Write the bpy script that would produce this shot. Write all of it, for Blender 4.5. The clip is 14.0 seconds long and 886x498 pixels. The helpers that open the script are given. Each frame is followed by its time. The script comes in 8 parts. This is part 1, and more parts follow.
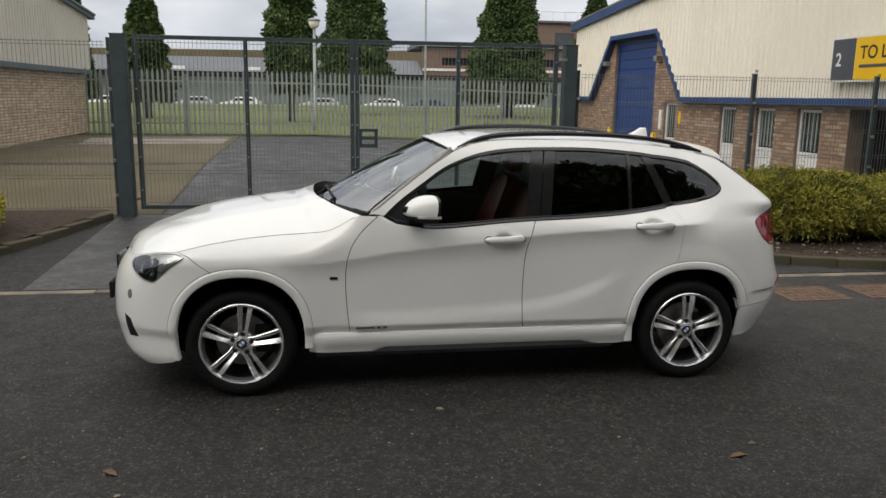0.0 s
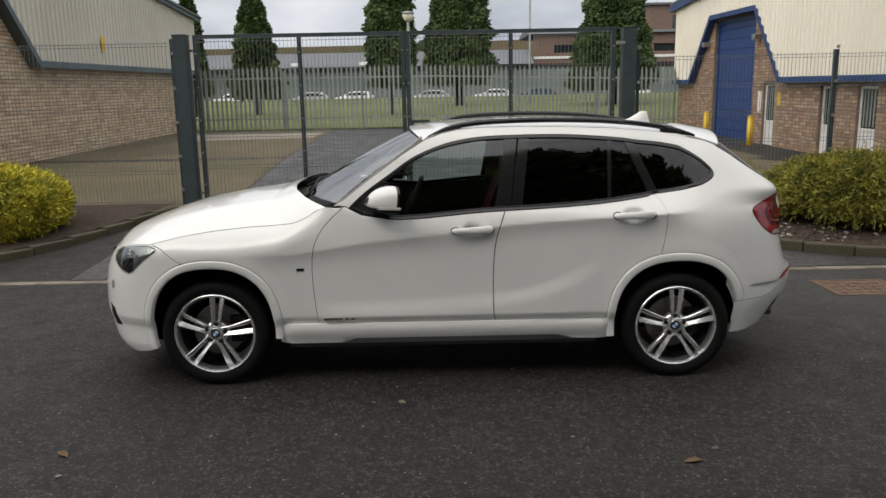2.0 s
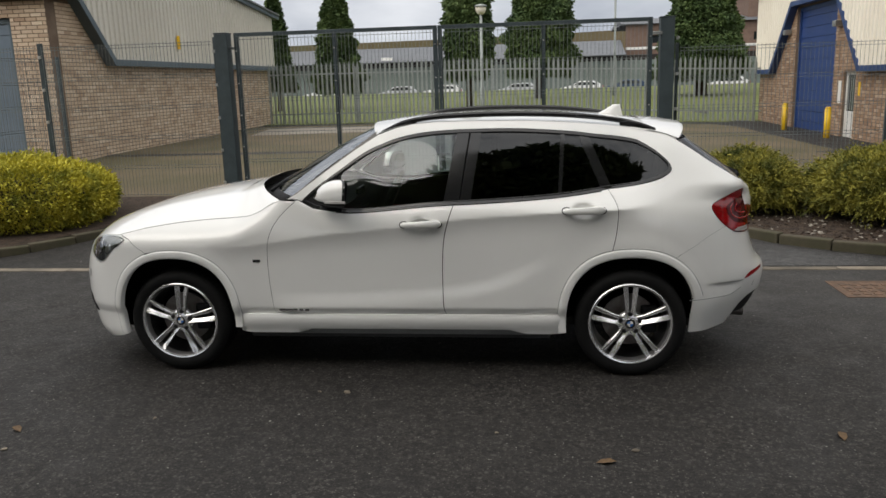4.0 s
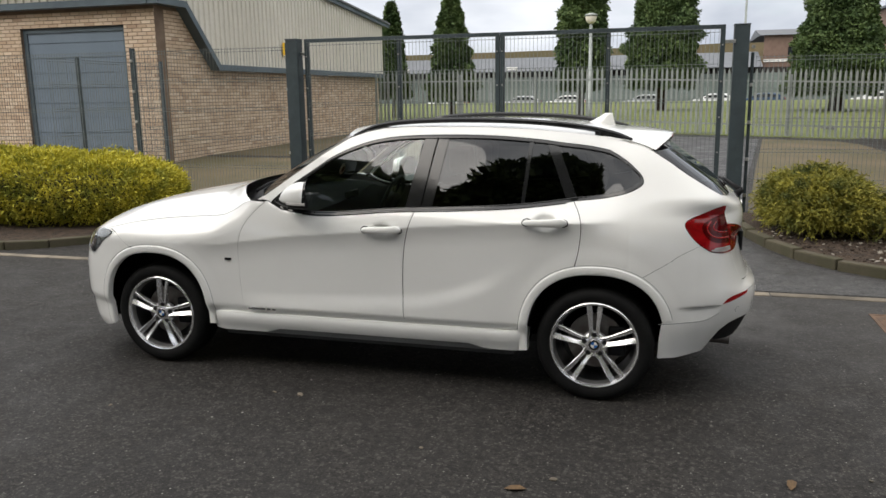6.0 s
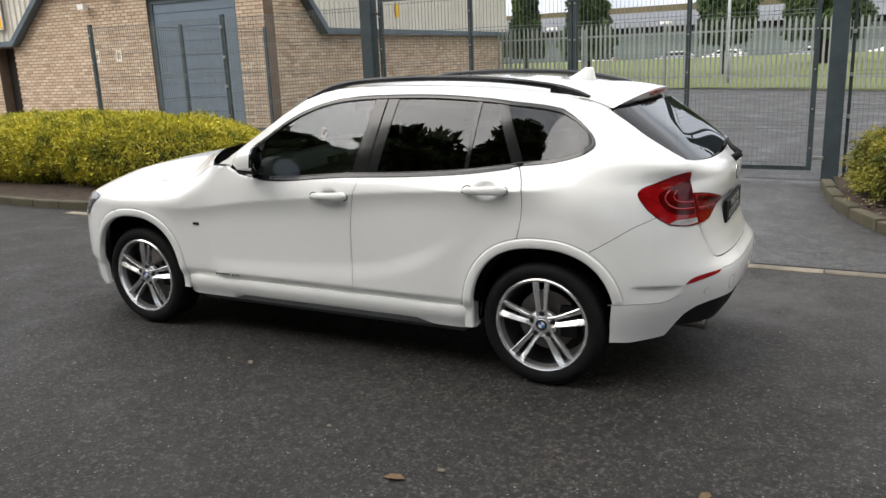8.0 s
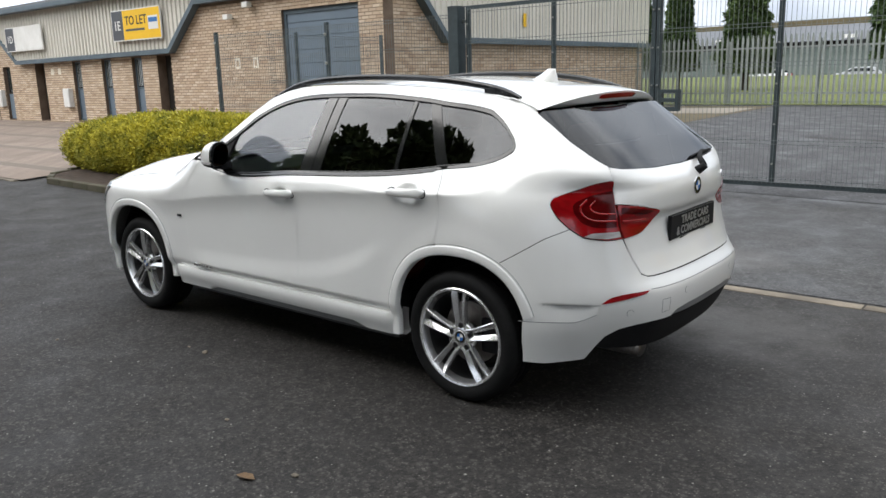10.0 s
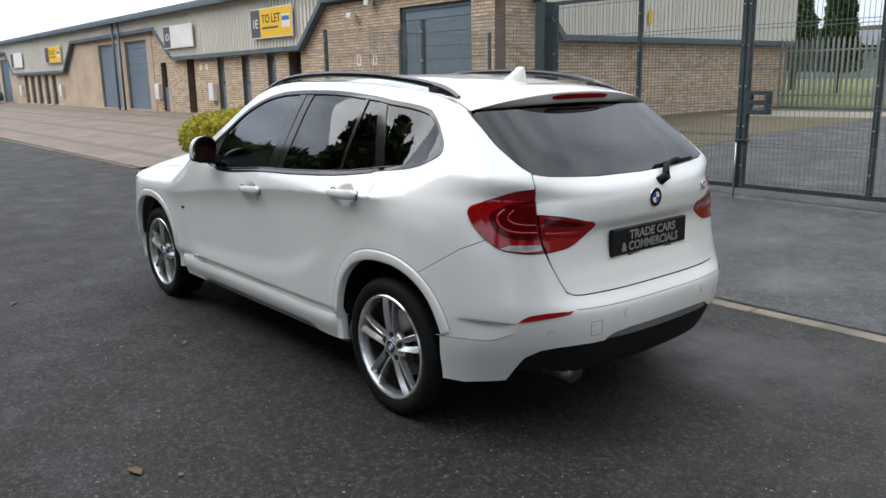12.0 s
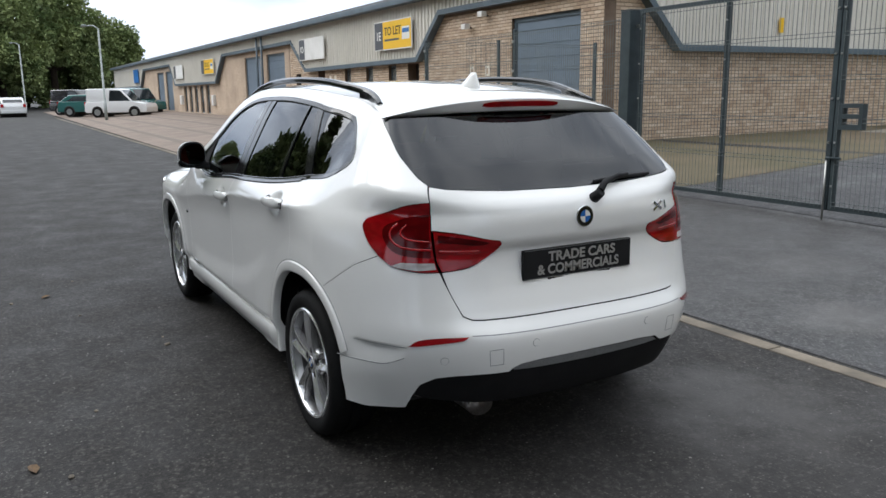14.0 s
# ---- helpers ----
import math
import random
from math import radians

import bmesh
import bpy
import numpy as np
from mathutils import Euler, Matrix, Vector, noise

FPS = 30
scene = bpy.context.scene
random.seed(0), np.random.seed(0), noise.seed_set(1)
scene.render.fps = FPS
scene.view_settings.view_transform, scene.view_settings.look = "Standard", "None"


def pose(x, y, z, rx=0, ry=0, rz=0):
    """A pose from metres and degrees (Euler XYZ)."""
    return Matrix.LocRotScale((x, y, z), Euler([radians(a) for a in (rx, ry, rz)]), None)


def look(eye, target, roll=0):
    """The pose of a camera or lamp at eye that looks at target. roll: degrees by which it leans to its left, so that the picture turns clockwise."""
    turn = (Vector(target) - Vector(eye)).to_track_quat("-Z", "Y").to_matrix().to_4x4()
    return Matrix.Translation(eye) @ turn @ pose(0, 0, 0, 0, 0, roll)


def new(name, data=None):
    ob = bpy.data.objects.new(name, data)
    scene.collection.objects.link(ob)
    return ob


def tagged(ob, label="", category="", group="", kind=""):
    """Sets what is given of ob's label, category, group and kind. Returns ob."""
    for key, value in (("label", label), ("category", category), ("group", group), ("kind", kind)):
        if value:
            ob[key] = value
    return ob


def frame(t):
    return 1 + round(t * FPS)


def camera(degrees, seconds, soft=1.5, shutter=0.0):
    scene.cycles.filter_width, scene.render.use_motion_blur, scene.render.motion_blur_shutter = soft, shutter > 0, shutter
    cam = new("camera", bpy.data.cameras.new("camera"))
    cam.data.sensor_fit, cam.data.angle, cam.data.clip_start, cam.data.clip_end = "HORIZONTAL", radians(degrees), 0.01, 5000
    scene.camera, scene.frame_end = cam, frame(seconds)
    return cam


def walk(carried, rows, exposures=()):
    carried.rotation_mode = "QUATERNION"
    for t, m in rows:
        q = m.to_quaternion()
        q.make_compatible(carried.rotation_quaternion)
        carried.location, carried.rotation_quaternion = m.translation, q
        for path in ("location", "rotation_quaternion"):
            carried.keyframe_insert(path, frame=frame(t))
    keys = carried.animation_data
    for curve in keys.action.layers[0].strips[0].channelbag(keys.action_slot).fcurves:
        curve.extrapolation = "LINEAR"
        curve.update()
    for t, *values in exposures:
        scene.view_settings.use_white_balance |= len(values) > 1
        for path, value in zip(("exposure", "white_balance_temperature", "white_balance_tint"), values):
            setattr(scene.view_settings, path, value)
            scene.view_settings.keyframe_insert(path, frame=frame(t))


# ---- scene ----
cam = camera(58.9, 14.0)
EXPOSURES = [(0.0, -0.10, 6850, 10), (2.5, -0.06, 6850, 10), (5.6, 0.06, 6850, 10), (6.4, 0.54, 6800, 10), (8.0, 0.60, 6700, 10), (10.5, 0.43, 6340, 9), (14.0, 0.26, 6200, 9)]
PATH = [
    (0, (-0.902, -5.349, 1.76), (-0.597, -3.41, 1.376), 0.8),
    (0.5, (-0.715, -5.386, 1.76), (-0.477, -3.442, 1.353), 0.0),
    (1, (-0.467, -5.358, 1.734), (-0.299, -3.405, 1.339), 1.3),
    (1.5, (-0.285, -5.325, 1.751), (-0.151, -3.374, 1.332), -0.3),
    (2, (-0.01, -5.345, 1.748), (-0.007, -3.387, 1.341), -1.1),
    (2.5, (0.2, -5.384, 1.744), (0.165, -3.426, 1.336), 0.2),
    (2.7, (0.254, -5.366, 1.738), (0.219, -3.409, 1.326), -0.2),
    (4.8, (1.202, -5.291, 1.736), (0.864, -3.364, 1.321), -1.3),
    (5, (1.274, -5.247, 1.719), (0.929, -3.32, 1.306), -0.9),
    (5.5, (1.482, -5.136, 1.715), (1.047, -3.226, 1.31), -1.3),
    (6, (1.732, -5.042, 1.687), (1.188, -3.157, 1.299), -0.8),
    (6.5, (1.996, -4.931, 1.687), (1.336, -3.099, 1.232), -0.7),
    (7, (2.195, -4.764, 1.668), (1.486, -2.961, 1.172), -0.4),
    (7.5, (2.396, -4.576, 1.661), (1.623, -2.799, 1.167), -1.2),
    (8, (2.678, -4.373, 1.641), (1.779, -2.65, 1.167), -2.3),
    (8.2, (2.762, -4.32, 1.663), (1.865, -2.604, 1.163), 0.1),
    (10.3, (3.67, -3.492, 1.517), (2.377, -2.028, 1.087), -0.6),
    (10.5, (3.719, -3.396, 1.512), (2.401, -1.956, 1.078), 0.2),
    (11, (3.845, -3.212, 1.523), (2.494, -1.795, 1.113), -0.7),
    (11.5, (4.005, -3.029, 1.523), (2.548, -1.716, 1.134), -0.2),
    (12, (4.142, -2.827, 1.513), (2.64, -1.578, 1.085), -1.0),
    (12.5, (4.208, -2.585, 1.501), (2.67, -1.374, 1.095), 0.0),
    (13, (4.288, -2.377, 1.493), (2.686, -1.255, 1.075), -1.4),
    (13.5, (4.425, -2.171, 1.496), (2.735, -1.179, 1.096), 0.2),
    (14, (4.508, -1.93, 1.471), (2.796, -0.973, 1.078), -0.7),
]
walk(cam, [(t, look(eye, target, roll)) for t, eye, target, roll in PATH], EXPOSURES)

# ---- world, sun and exposure ----
world = bpy.data.worlds.new("overcast_sky")
scene.world = world
world.use_nodes = True
wt = world.node_tree
wt.nodes.clear()
w_out = wt.nodes.new("ShaderNodeOutputWorld")
w_bg = wt.nodes.new("ShaderNodeBackground")
w_sky = wt.nodes.new("ShaderNodeTexSky")
w_sky.sky_type = "NISHITA"
w_sky.sun_disc = False
w_sky.sun_elevation = radians(40)
w_sky.sun_rotation = radians(225)
w_bg2 = wt.nodes.new("ShaderNodeBackground")
w_mix = wt.nodes.new("ShaderNodeMixShader")
w_co = wt.nodes.new("ShaderNodeTexCoord")
w_map = wt.nodes.new("ShaderNodeMapping")
w_map.inputs["Scale"].default_value = (1.0, 1.0, 2.6)
w_noise = wt.nodes.new("ShaderNodeTexNoise")
w_noise.inputs["Scale"].default_value = 2.3
w_noise.inputs["Detail"].default_value = 7
w_noise.inputs["Roughness"].default_value = 0.55
w_ramp = wt.nodes.new("ShaderNodeValToRGB")
w_ramp.color_ramp.elements[0].position = 0.24
w_ramp.color_ramp.elements[1].position = 0.42
w_n2 = wt.nodes.new("ShaderNodeTexNoise")
w_n2.inputs["Scale"].default_value = 4.1
w_n2.inputs["Detail"].default_value = 5
w_r2 = wt.nodes.new("ShaderNodeValToRGB")
w_r2.color_ramp.elements[0].position, w_r2.color_ramp.elements[0].color = 0.3, (0.50, 0.53, 0.58, 1)
w_r2.color_ramp.elements[1].position, w_r2.color_ramp.elements[1].color = 0.7, (1.0, 1.0, 1.0, 1)
wt.links.new(w_co.outputs["Generated"], w_map.inputs["Vector"])
wt.links.new(w_map.outputs["Vector"], w_noise.inputs["Vector"])
wt.links.new(w_map.outputs["Vector"], w_n2.inputs["Vector"])
wt.links.new(w_noise.outputs["Fac"], w_ramp.inputs["Fac"])
wt.links.new(w_n2.outputs["Fac"], w_r2.inputs["Fac"])
wt.links.new(w_sky.outputs["Color"], w_bg.inputs["Color"])
w_sep = wt.nodes.new("ShaderNodeSeparateXYZ")
w_grad = wt.nodes.new("ShaderNodeValToRGB")      # an overcast sky is darkest at the horizon
w_grad.color_ramp.elements[0].position, w_grad.color_ramp.elements[0].color = 0.0, (0.56, 0.60, 0.67, 1)
w_grad.color_ramp.elements[1].position, w_grad.color_ramp.elements[1].color = 0.75, (1.0, 1.0, 1.0, 1)
w_grad.color_ramp.elements.new(0.3).color = (0.78, 0.81, 0.86, 1)
w_mul = wt.nodes.new("ShaderNodeMix")
w_mul.data_type, w_mul.blend_type = "RGBA", "MULTIPLY"
w_mul.inputs[0].default_value = 1.0
wt.links.new(w_co.outputs["Generated"], w_sep.inputs["Vector"])
wt.links.new(w_sep.outputs["Z"], w_grad.inputs["Fac"])
wt.links.new(w_r2.outputs["Color"], w_mul.inputs[6])
wt.links.new(w_grad.outputs["Color"], w_mul.inputs[7])
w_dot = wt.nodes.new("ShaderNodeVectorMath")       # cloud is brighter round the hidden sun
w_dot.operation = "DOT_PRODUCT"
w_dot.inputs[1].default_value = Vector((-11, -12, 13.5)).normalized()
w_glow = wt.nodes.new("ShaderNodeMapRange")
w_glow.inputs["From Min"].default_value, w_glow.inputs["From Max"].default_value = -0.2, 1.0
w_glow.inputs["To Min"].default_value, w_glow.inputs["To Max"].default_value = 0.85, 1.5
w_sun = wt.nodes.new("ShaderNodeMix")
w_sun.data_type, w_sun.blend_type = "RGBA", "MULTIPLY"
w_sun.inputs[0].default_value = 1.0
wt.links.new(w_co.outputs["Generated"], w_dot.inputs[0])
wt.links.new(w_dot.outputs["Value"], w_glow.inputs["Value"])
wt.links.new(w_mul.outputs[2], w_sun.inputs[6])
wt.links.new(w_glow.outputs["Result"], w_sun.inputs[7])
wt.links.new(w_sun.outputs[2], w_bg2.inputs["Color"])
w_bg.inputs["Strength"].default_value = 0.11
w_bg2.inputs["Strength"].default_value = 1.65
wt.links.new(w_ramp.outputs["Color"], w_mix.inputs["Fac"])
wt.links.new(w_bg.outputs["Background"], w_mix.inputs[1])
wt.links.new(w_bg2.outputs["Background"], w_mix.inputs[2])
wt.links.new(w_mix.outputs["Shader"], w_out.inputs["Surface"])

sun = new("sun", bpy.data.lights.new("sun", "SUN"))
sun.data.energy, sun.data.angle, sun.data.color = 1.3, radians(45), (1.0, 0.95, 0.88)
sun.matrix_world = look((-11, -12, 13.5), (0, 0, 0))


# ---- materials ----
def shade(name, base, rough=0.6, metal=0.0, spec=0.5, coat=0.0):
    m = bpy.data.materials.new(name)
    m.use_nodes = True
    b = m.node_tree.nodes["Principled BSDF"]
    b.inputs["Base Color"].default_value = (*base, 1)
    b.inputs["Roughness"].default_value = rough
    b.inputs["Metallic"].default_value = metal
    b.inputs["Specular IOR Level"].default_value = spec
    b.inputs["Coat Weight"].default_value = coat
    b.inputs["Coat Roughness"].default_value = 0.04
    return m


def nd(m, kind, **values):
    n = m.node_tree.nodes.new(kind)
    for k, v in values.items():
        n.inputs[k.replace("_", " ")].default_value = v
    return n


def link(m, a, b):
    m.node_tree.links.new(a, b)


def mixed(m, fac, a, b, mode="MIX"):
    n = m.node_tree.nodes.new("ShaderNodeMix")
    n.data_type, n.blend_type = "RGBA", mode
    for sock, v in ((n.inputs[0], fac), (n.inputs[6], a), (n.inputs[7], b)):
        if hasattr(v, "is_linked"):
            link(m, v, sock)
        else:
            sock.default_value = v if isinstance(v, float) else (*v[:3], 1)
    return n.outputs[2]


def ramp(m, fac, lo, hi, c0=(0, 0, 0), c1=(1, 1, 1)):
    n = m.node_tree.nodes.new("ShaderNodeValToRGB")
    e = n.color_ramp.elements
    e[0].position, e[0].color = lo, (*c0, 1)
    e[1].position, e[1].color = hi, (*c1, 1)
    link(m, fac, n.inputs["Fac"])
    return n.outputs["Color"]


def grain(m, scale, detail=4.0, stretch=(1, 1, 1), rough=0.55):
    co = m.node_tree.nodes.new("ShaderNodeTexCoord")
    mp = nd(m, "ShaderNodeMapping", Scale=stretch)
    n = nd(m, "ShaderNodeTexNoise", Scale=scale, Detail=detail, Roughness=rough)
    link(m, co.outputs["Object"], mp.inputs["Vector"])
    link(m, mp.outputs["Vector"], n.inputs["Vector"])
    return n.outputs["Fac"]


def bump(m, height, strength=0.3, distance=0.01):
    n = nd(m, "ShaderNodeBump", Strength=strength, Distance=distance)
    link(m, height, n.inputs["Height"])
    link(m, n.outputs["Normal"], m.node_tree.nodes["Principled BSDF"].inputs["Normal"])


def surface(name, c0, c1, rough=0.8, scale=3.0, fine=60.0, depth=0.01, strength=0.4, metal=0.0, spec=0.4, amount=0.5, rand=0.0):
    """A material that varies at two scales, with fine relief."""
    m = shade(name, c0, rough, metal, spec)
    b = m.node_tree.nodes["Principled BSDF"]
    big, small = grain(m, scale), grain(m, fine, 3.0)
    col = mixed(m, ramp(m, big, 0.35, 0.65), c0, c1)
    dark = tuple(v * 0.55 for v in c0)
    fac = m.node_tree.nodes.new("ShaderNodeMath")
    fac.operation = "MULTIPLY"
    link(m, ramp(m, small, 0.4, 0.7), fac.inputs[0])
    fac.inputs[1].default_value = amount
    col = mixed(m, fac.outputs[0], col, dark)
    if rand:
        info = m.node_tree.nodes.new("ShaderNodeObjectInfo")
        hsv = nd(m, "ShaderNodeHueSaturation")
        mr = nd(m, "ShaderNodeMapRange")
        mr.inputs["To Min"].default_value, mr.inputs["To Max"].default_value = 1 - rand, 1 + rand
        link(m, info.outputs["Random"], mr.inputs["Value"])
        link(m, mr.outputs["Result"], hsv.inputs["Value"])
        link(m, col, hsv.inputs["Color"])
        col = hsv.outputs["Color"]
    link(m, col, b.inputs["Base Color"])
    bump(m, small, strength, depth)
    return m


def asphalt_material(name, c0, c1, wet=0.5, dry=0.88, gloss=0.33, dust_and_skylight=()):
    """Worn asphalt: single stones of many tones in a dark binder, pale chips, damp patches, and pale patches for dust
    and for skylight put into the colour.
    """
    m = shade(name, c0, 0.75, 0, gloss)
    b = m.node_tree.nodes["Principled BSDF"]
    co = m.node_tree.nodes.new("ShaderNodeTexCoord")
    big, mid, fine = grain(m, 0.35, 5), grain(m, 2.2, 6, rough=0.65), grain(m, 60, 4, rough=0.75)
    col = mixed(m, ramp(m, big, 0.38, 0.66), c0, c1)
    col = mixed(m, ramp(m, mid, 0.50, 0.76), col, tuple(v * 1.35 for v in c1))

    def cells(size):
        vo = nd(m, "ShaderNodeTexVoronoi", Scale=size)
        link(m, co.outputs["Object"], vo.inputs["Vector"])
        sel = nd(m, "ShaderNodeSeparateColor")
        link(m, vo.outputs["Color"], sel.inputs[0])
        return vo.outputs["Distance"], sel.outputs[0], sel.outputs[1]

    def times(p, q):
        n = m.node_tree.nodes.new("ShaderNodeMath")
        n.operation = "MULTIPLY"
        link(m, p, n.inputs[0])
        link(m, q, n.inputs[1])
        return n.outputs[0]
    for size, lo, hi in ((95.0, 0.35, 3.4), (38.0, 0.7, 1.6)):
        dist, pick, pick2 = cells(size)
        dark = ramp(m, pick, 0.0, 0.55, (0.75,) * 3, (0,) * 3)
        col = mixed(m, dark, col, tuple(v * lo * 0.6 for v in c0))
        light = times(ramp(m, pick, 0.62, 1.0), ramp(m, dist, 0.30, 0.48, (1,) * 3, (0,) * 3))
        col = mixed(m, light, col, tuple(v * hi + 0.012 for v in c1))
    for size, reach, keep in ((26.0, 0.13, 0.80), (16.0, 0.085, 0.72), (7.0, 0.06, 0.80)):
        dist, pick, pick2 = cells(size)
        chip = ramp(m, dist, reach * 0.6, reach, (1, 1, 1), (0, 0, 0))
        col = mixed(m, times(chip, ramp(m, pick, keep, keep + 0.02)), col, (0.25, 0.24, 0.22))
    # pale round patches: dust, or skylight on the ground put into the colour
    for px, py, pr, thick_ in dust_and_skylight:
        far_ = nd(m, "ShaderNodeVectorMath")
        far_.operation = "DISTANCE"
        link(m, co.outputs["Object"], far_.inputs[0])
        far_.inputs[1].default_value = (px, py, 0)
        ragged = nd(m, "ShaderNodeMath")
        ragged.operation = "MULTIPLY_ADD"
        ragged.inputs[1].default_value, ragged.inputs[2].default_value = 1.5 * pr, -0.75 * pr
        link(m, grain(m, 3.0, 6, rough=0.7), ragged.inputs[0])
        total = nd(m, "ShaderNodeMath")
        link(m, far_.outputs["Value"], total.inputs[0])
        link(m, ragged.outputs[0], total.inputs[1])
        reach_ = nd(m, "ShaderNodeMapRange")
        reach_.interpolation_type = "SMOOTHSTEP"
        reach_.inputs["From Min"].default_value, reach_.inputs["From Max"].default_value = 0.1 * pr, pr
        reach_.inputs["To Min"].default_value, reach_.inputs["To Max"].default_value = thick_, 0.0
        link(m, total.outputs[0], reach_.inputs["Value"])
        col = mixed(m, reach_.outputs["Result"], col, (0.105, 0.100, 0.096))
    scuff = grain(m, 1.3, 7, (1, 1.2, 1), rough=0.7)
    col = mixed(m, ramp(m, scuff, 0.68, 0.78, (0,) * 3, (0.6,) * 3), col, (0.15, 0.145, 0.135))
    link(m, col, b.inputs["Base Color"])
    link(m, ramp(m, mid, 0.3, 0.7, (wet,) * 3, (dry,) * 3), b.inputs["Roughness"])
    bump(m, fine, 0.7, 0.004)
    return m


def brick_material(name, a, b_, mortar, scale=1.0):
    """Brick courses 75 mm high and 225 mm long, laid on walls that stand along x or y."""
    m = shade(name, a, 0.85, 0, 0.3)
    b = m.node_tree.nodes["Principled BSDF"]
    co = m.node_tree.nodes.new("ShaderNodeTexCoord")
    sep = m.node_tree.nodes.new("ShaderNodeSeparateXYZ")
    add = m.node_tree.nodes.new("ShaderNodeMath")
    com = m.node_tree.nodes.new("ShaderNodeCombineXYZ")
    link(m, co.outputs["Object"], sep.inputs[0])
    link(m, sep.outputs[0], add.inputs[0])
    link(m, sep.outputs[1], add.inputs[1])
    link(m, add.outputs[0], com.inputs[0])
    link(m, sep.outputs[2], com.inputs[1])
    br = nd(m, "ShaderNodeTexBrick", Scale=1.0)
    br.inputs["Color1"].default_value, br.inputs["Color2"].default_value, br.inputs["Mortar"].default_value = (*a, 1), (*b_, 1), (*mortar, 1)
    br.inputs["Mortar Size"].default_value, br.inputs["Mortar Smooth"].default_value = 0.007 * scale, 0.2
    br.inputs["Brick Width"].default_value, br.inputs["Row Height"].default_value, br.inputs["Bias"].default_value = 0.225 * scale, 0.075 * scale, -0.1
    link(m, com.outputs[0], br.inputs["Vector"])
    big = grain(m, 0.9, 5)
    fine = grain(m, 90, 3)
    col = mixed(m, ramp(m, big, 0.4, 0.75), br.outputs["Color"], tuple(v * 0.6 for v in a))
    col = mixed(m, 0.35, col, mixed(m, ramp(m, fine, 0.3, 0.7), tuple(v * 0.6 for v in a), tuple(min(1, v * 1.3) for v in b_)))
    link(m, col, b.inputs["Base Color"])
    bump(m, br.outputs["Fac"], -0.6, 0.008)
    return m


# the road's wide faint second patch is skylight put into the colour
M_ASPHALT = asphalt_material("road_asphalt", (0.0168, 0.0150, 0.0136), (0.0282, 0.0255, 0.0228), 0.6, 0.86, dust_and_skylight=((2.1, 0.95, 0.75, 0.55), (3.2, 1.2, 2.6, 0.22)))
M_DRIVE = asphalt_material("drive_asphalt", (0.040, 0.040, 0.042), (0.062, 0.061, 0.063), 0.4)
M_APRON = asphalt_material("apron_asphalt", (0.033, 0.032, 0.0315), (0.050, 0.048, 0.047), 0.30, 0.75, 0.5, dust_and_skylight=((1.55, 2.62, 0.5, 0.6), (0.6, 3.6, 0.6, 0.3)))
M_YARD = surface("mossy_yard_concrete", (0.135, 0.102, 0.060), (0.072, 0.066, 0.028), 0.85, 0.7, 25, 0.006, 0.4, amount=0.6)
M_SLAB = surface("pale_yard_concrete", (0.30, 0.27, 0.23), (0.24, 0.21, 0.17), 0.9, 0.8, 30, 0.004)
M_PAVING = brick_material("block_paving", (0.20, 0.155, 0.125), (0.27, 0.215, 0.175), (0.11, 0.095, 0.08), 1.0)
M_KERB = surface("kerb_concrete", (0.094, 0.078, 0.055), (0.062, 0.058, 0.032), 0.9, 4, 70, 0.004, 0.5, rand=0.10)
M_GUTTER = surface("channel_stone", (0.25, 0.21, 0.16), (0.11, 0.095, 0.075), 0.85, 3, 60, 0.003, 0.4, rand=0.3)
M_SOIL = surface("bark_soil", (0.038, 0.026, 0.019), (0.095, 0.064, 0.043), 0.95, 14, 60, 0.03, 0.9, amount=0.8)
M_CHIP = surface("pale_stone_chip", (0.36, 0.33, 0.28), (0.20, 0.17, 0.14), 0.9, 30, 120, 0.002, 0.4)
M_GRASS = surface("lawn", (0.105, 0.135, 0.030), (0.15, 0.165, 0.042), 0.9, 0.5, 30, 0.02, 0.6)
M_BRICK = brick_material("buff_brick", (0.48, 0.36, 0.26), (0.57, 0.45, 0.34), (0.26, 0.21, 0.165))
M_BRICKR = brick_material("brown_brick", (0.31, 0.20, 0.13), (0.42, 0.30, 0.205), (0.33, 0.31, 0.28))
M_MORTAR = surface("brown_mortar", (0.15, 0.105, 0.075), (0.21, 0.155, 0.115), 0.95, 3, 60, 0.003, 0.3)


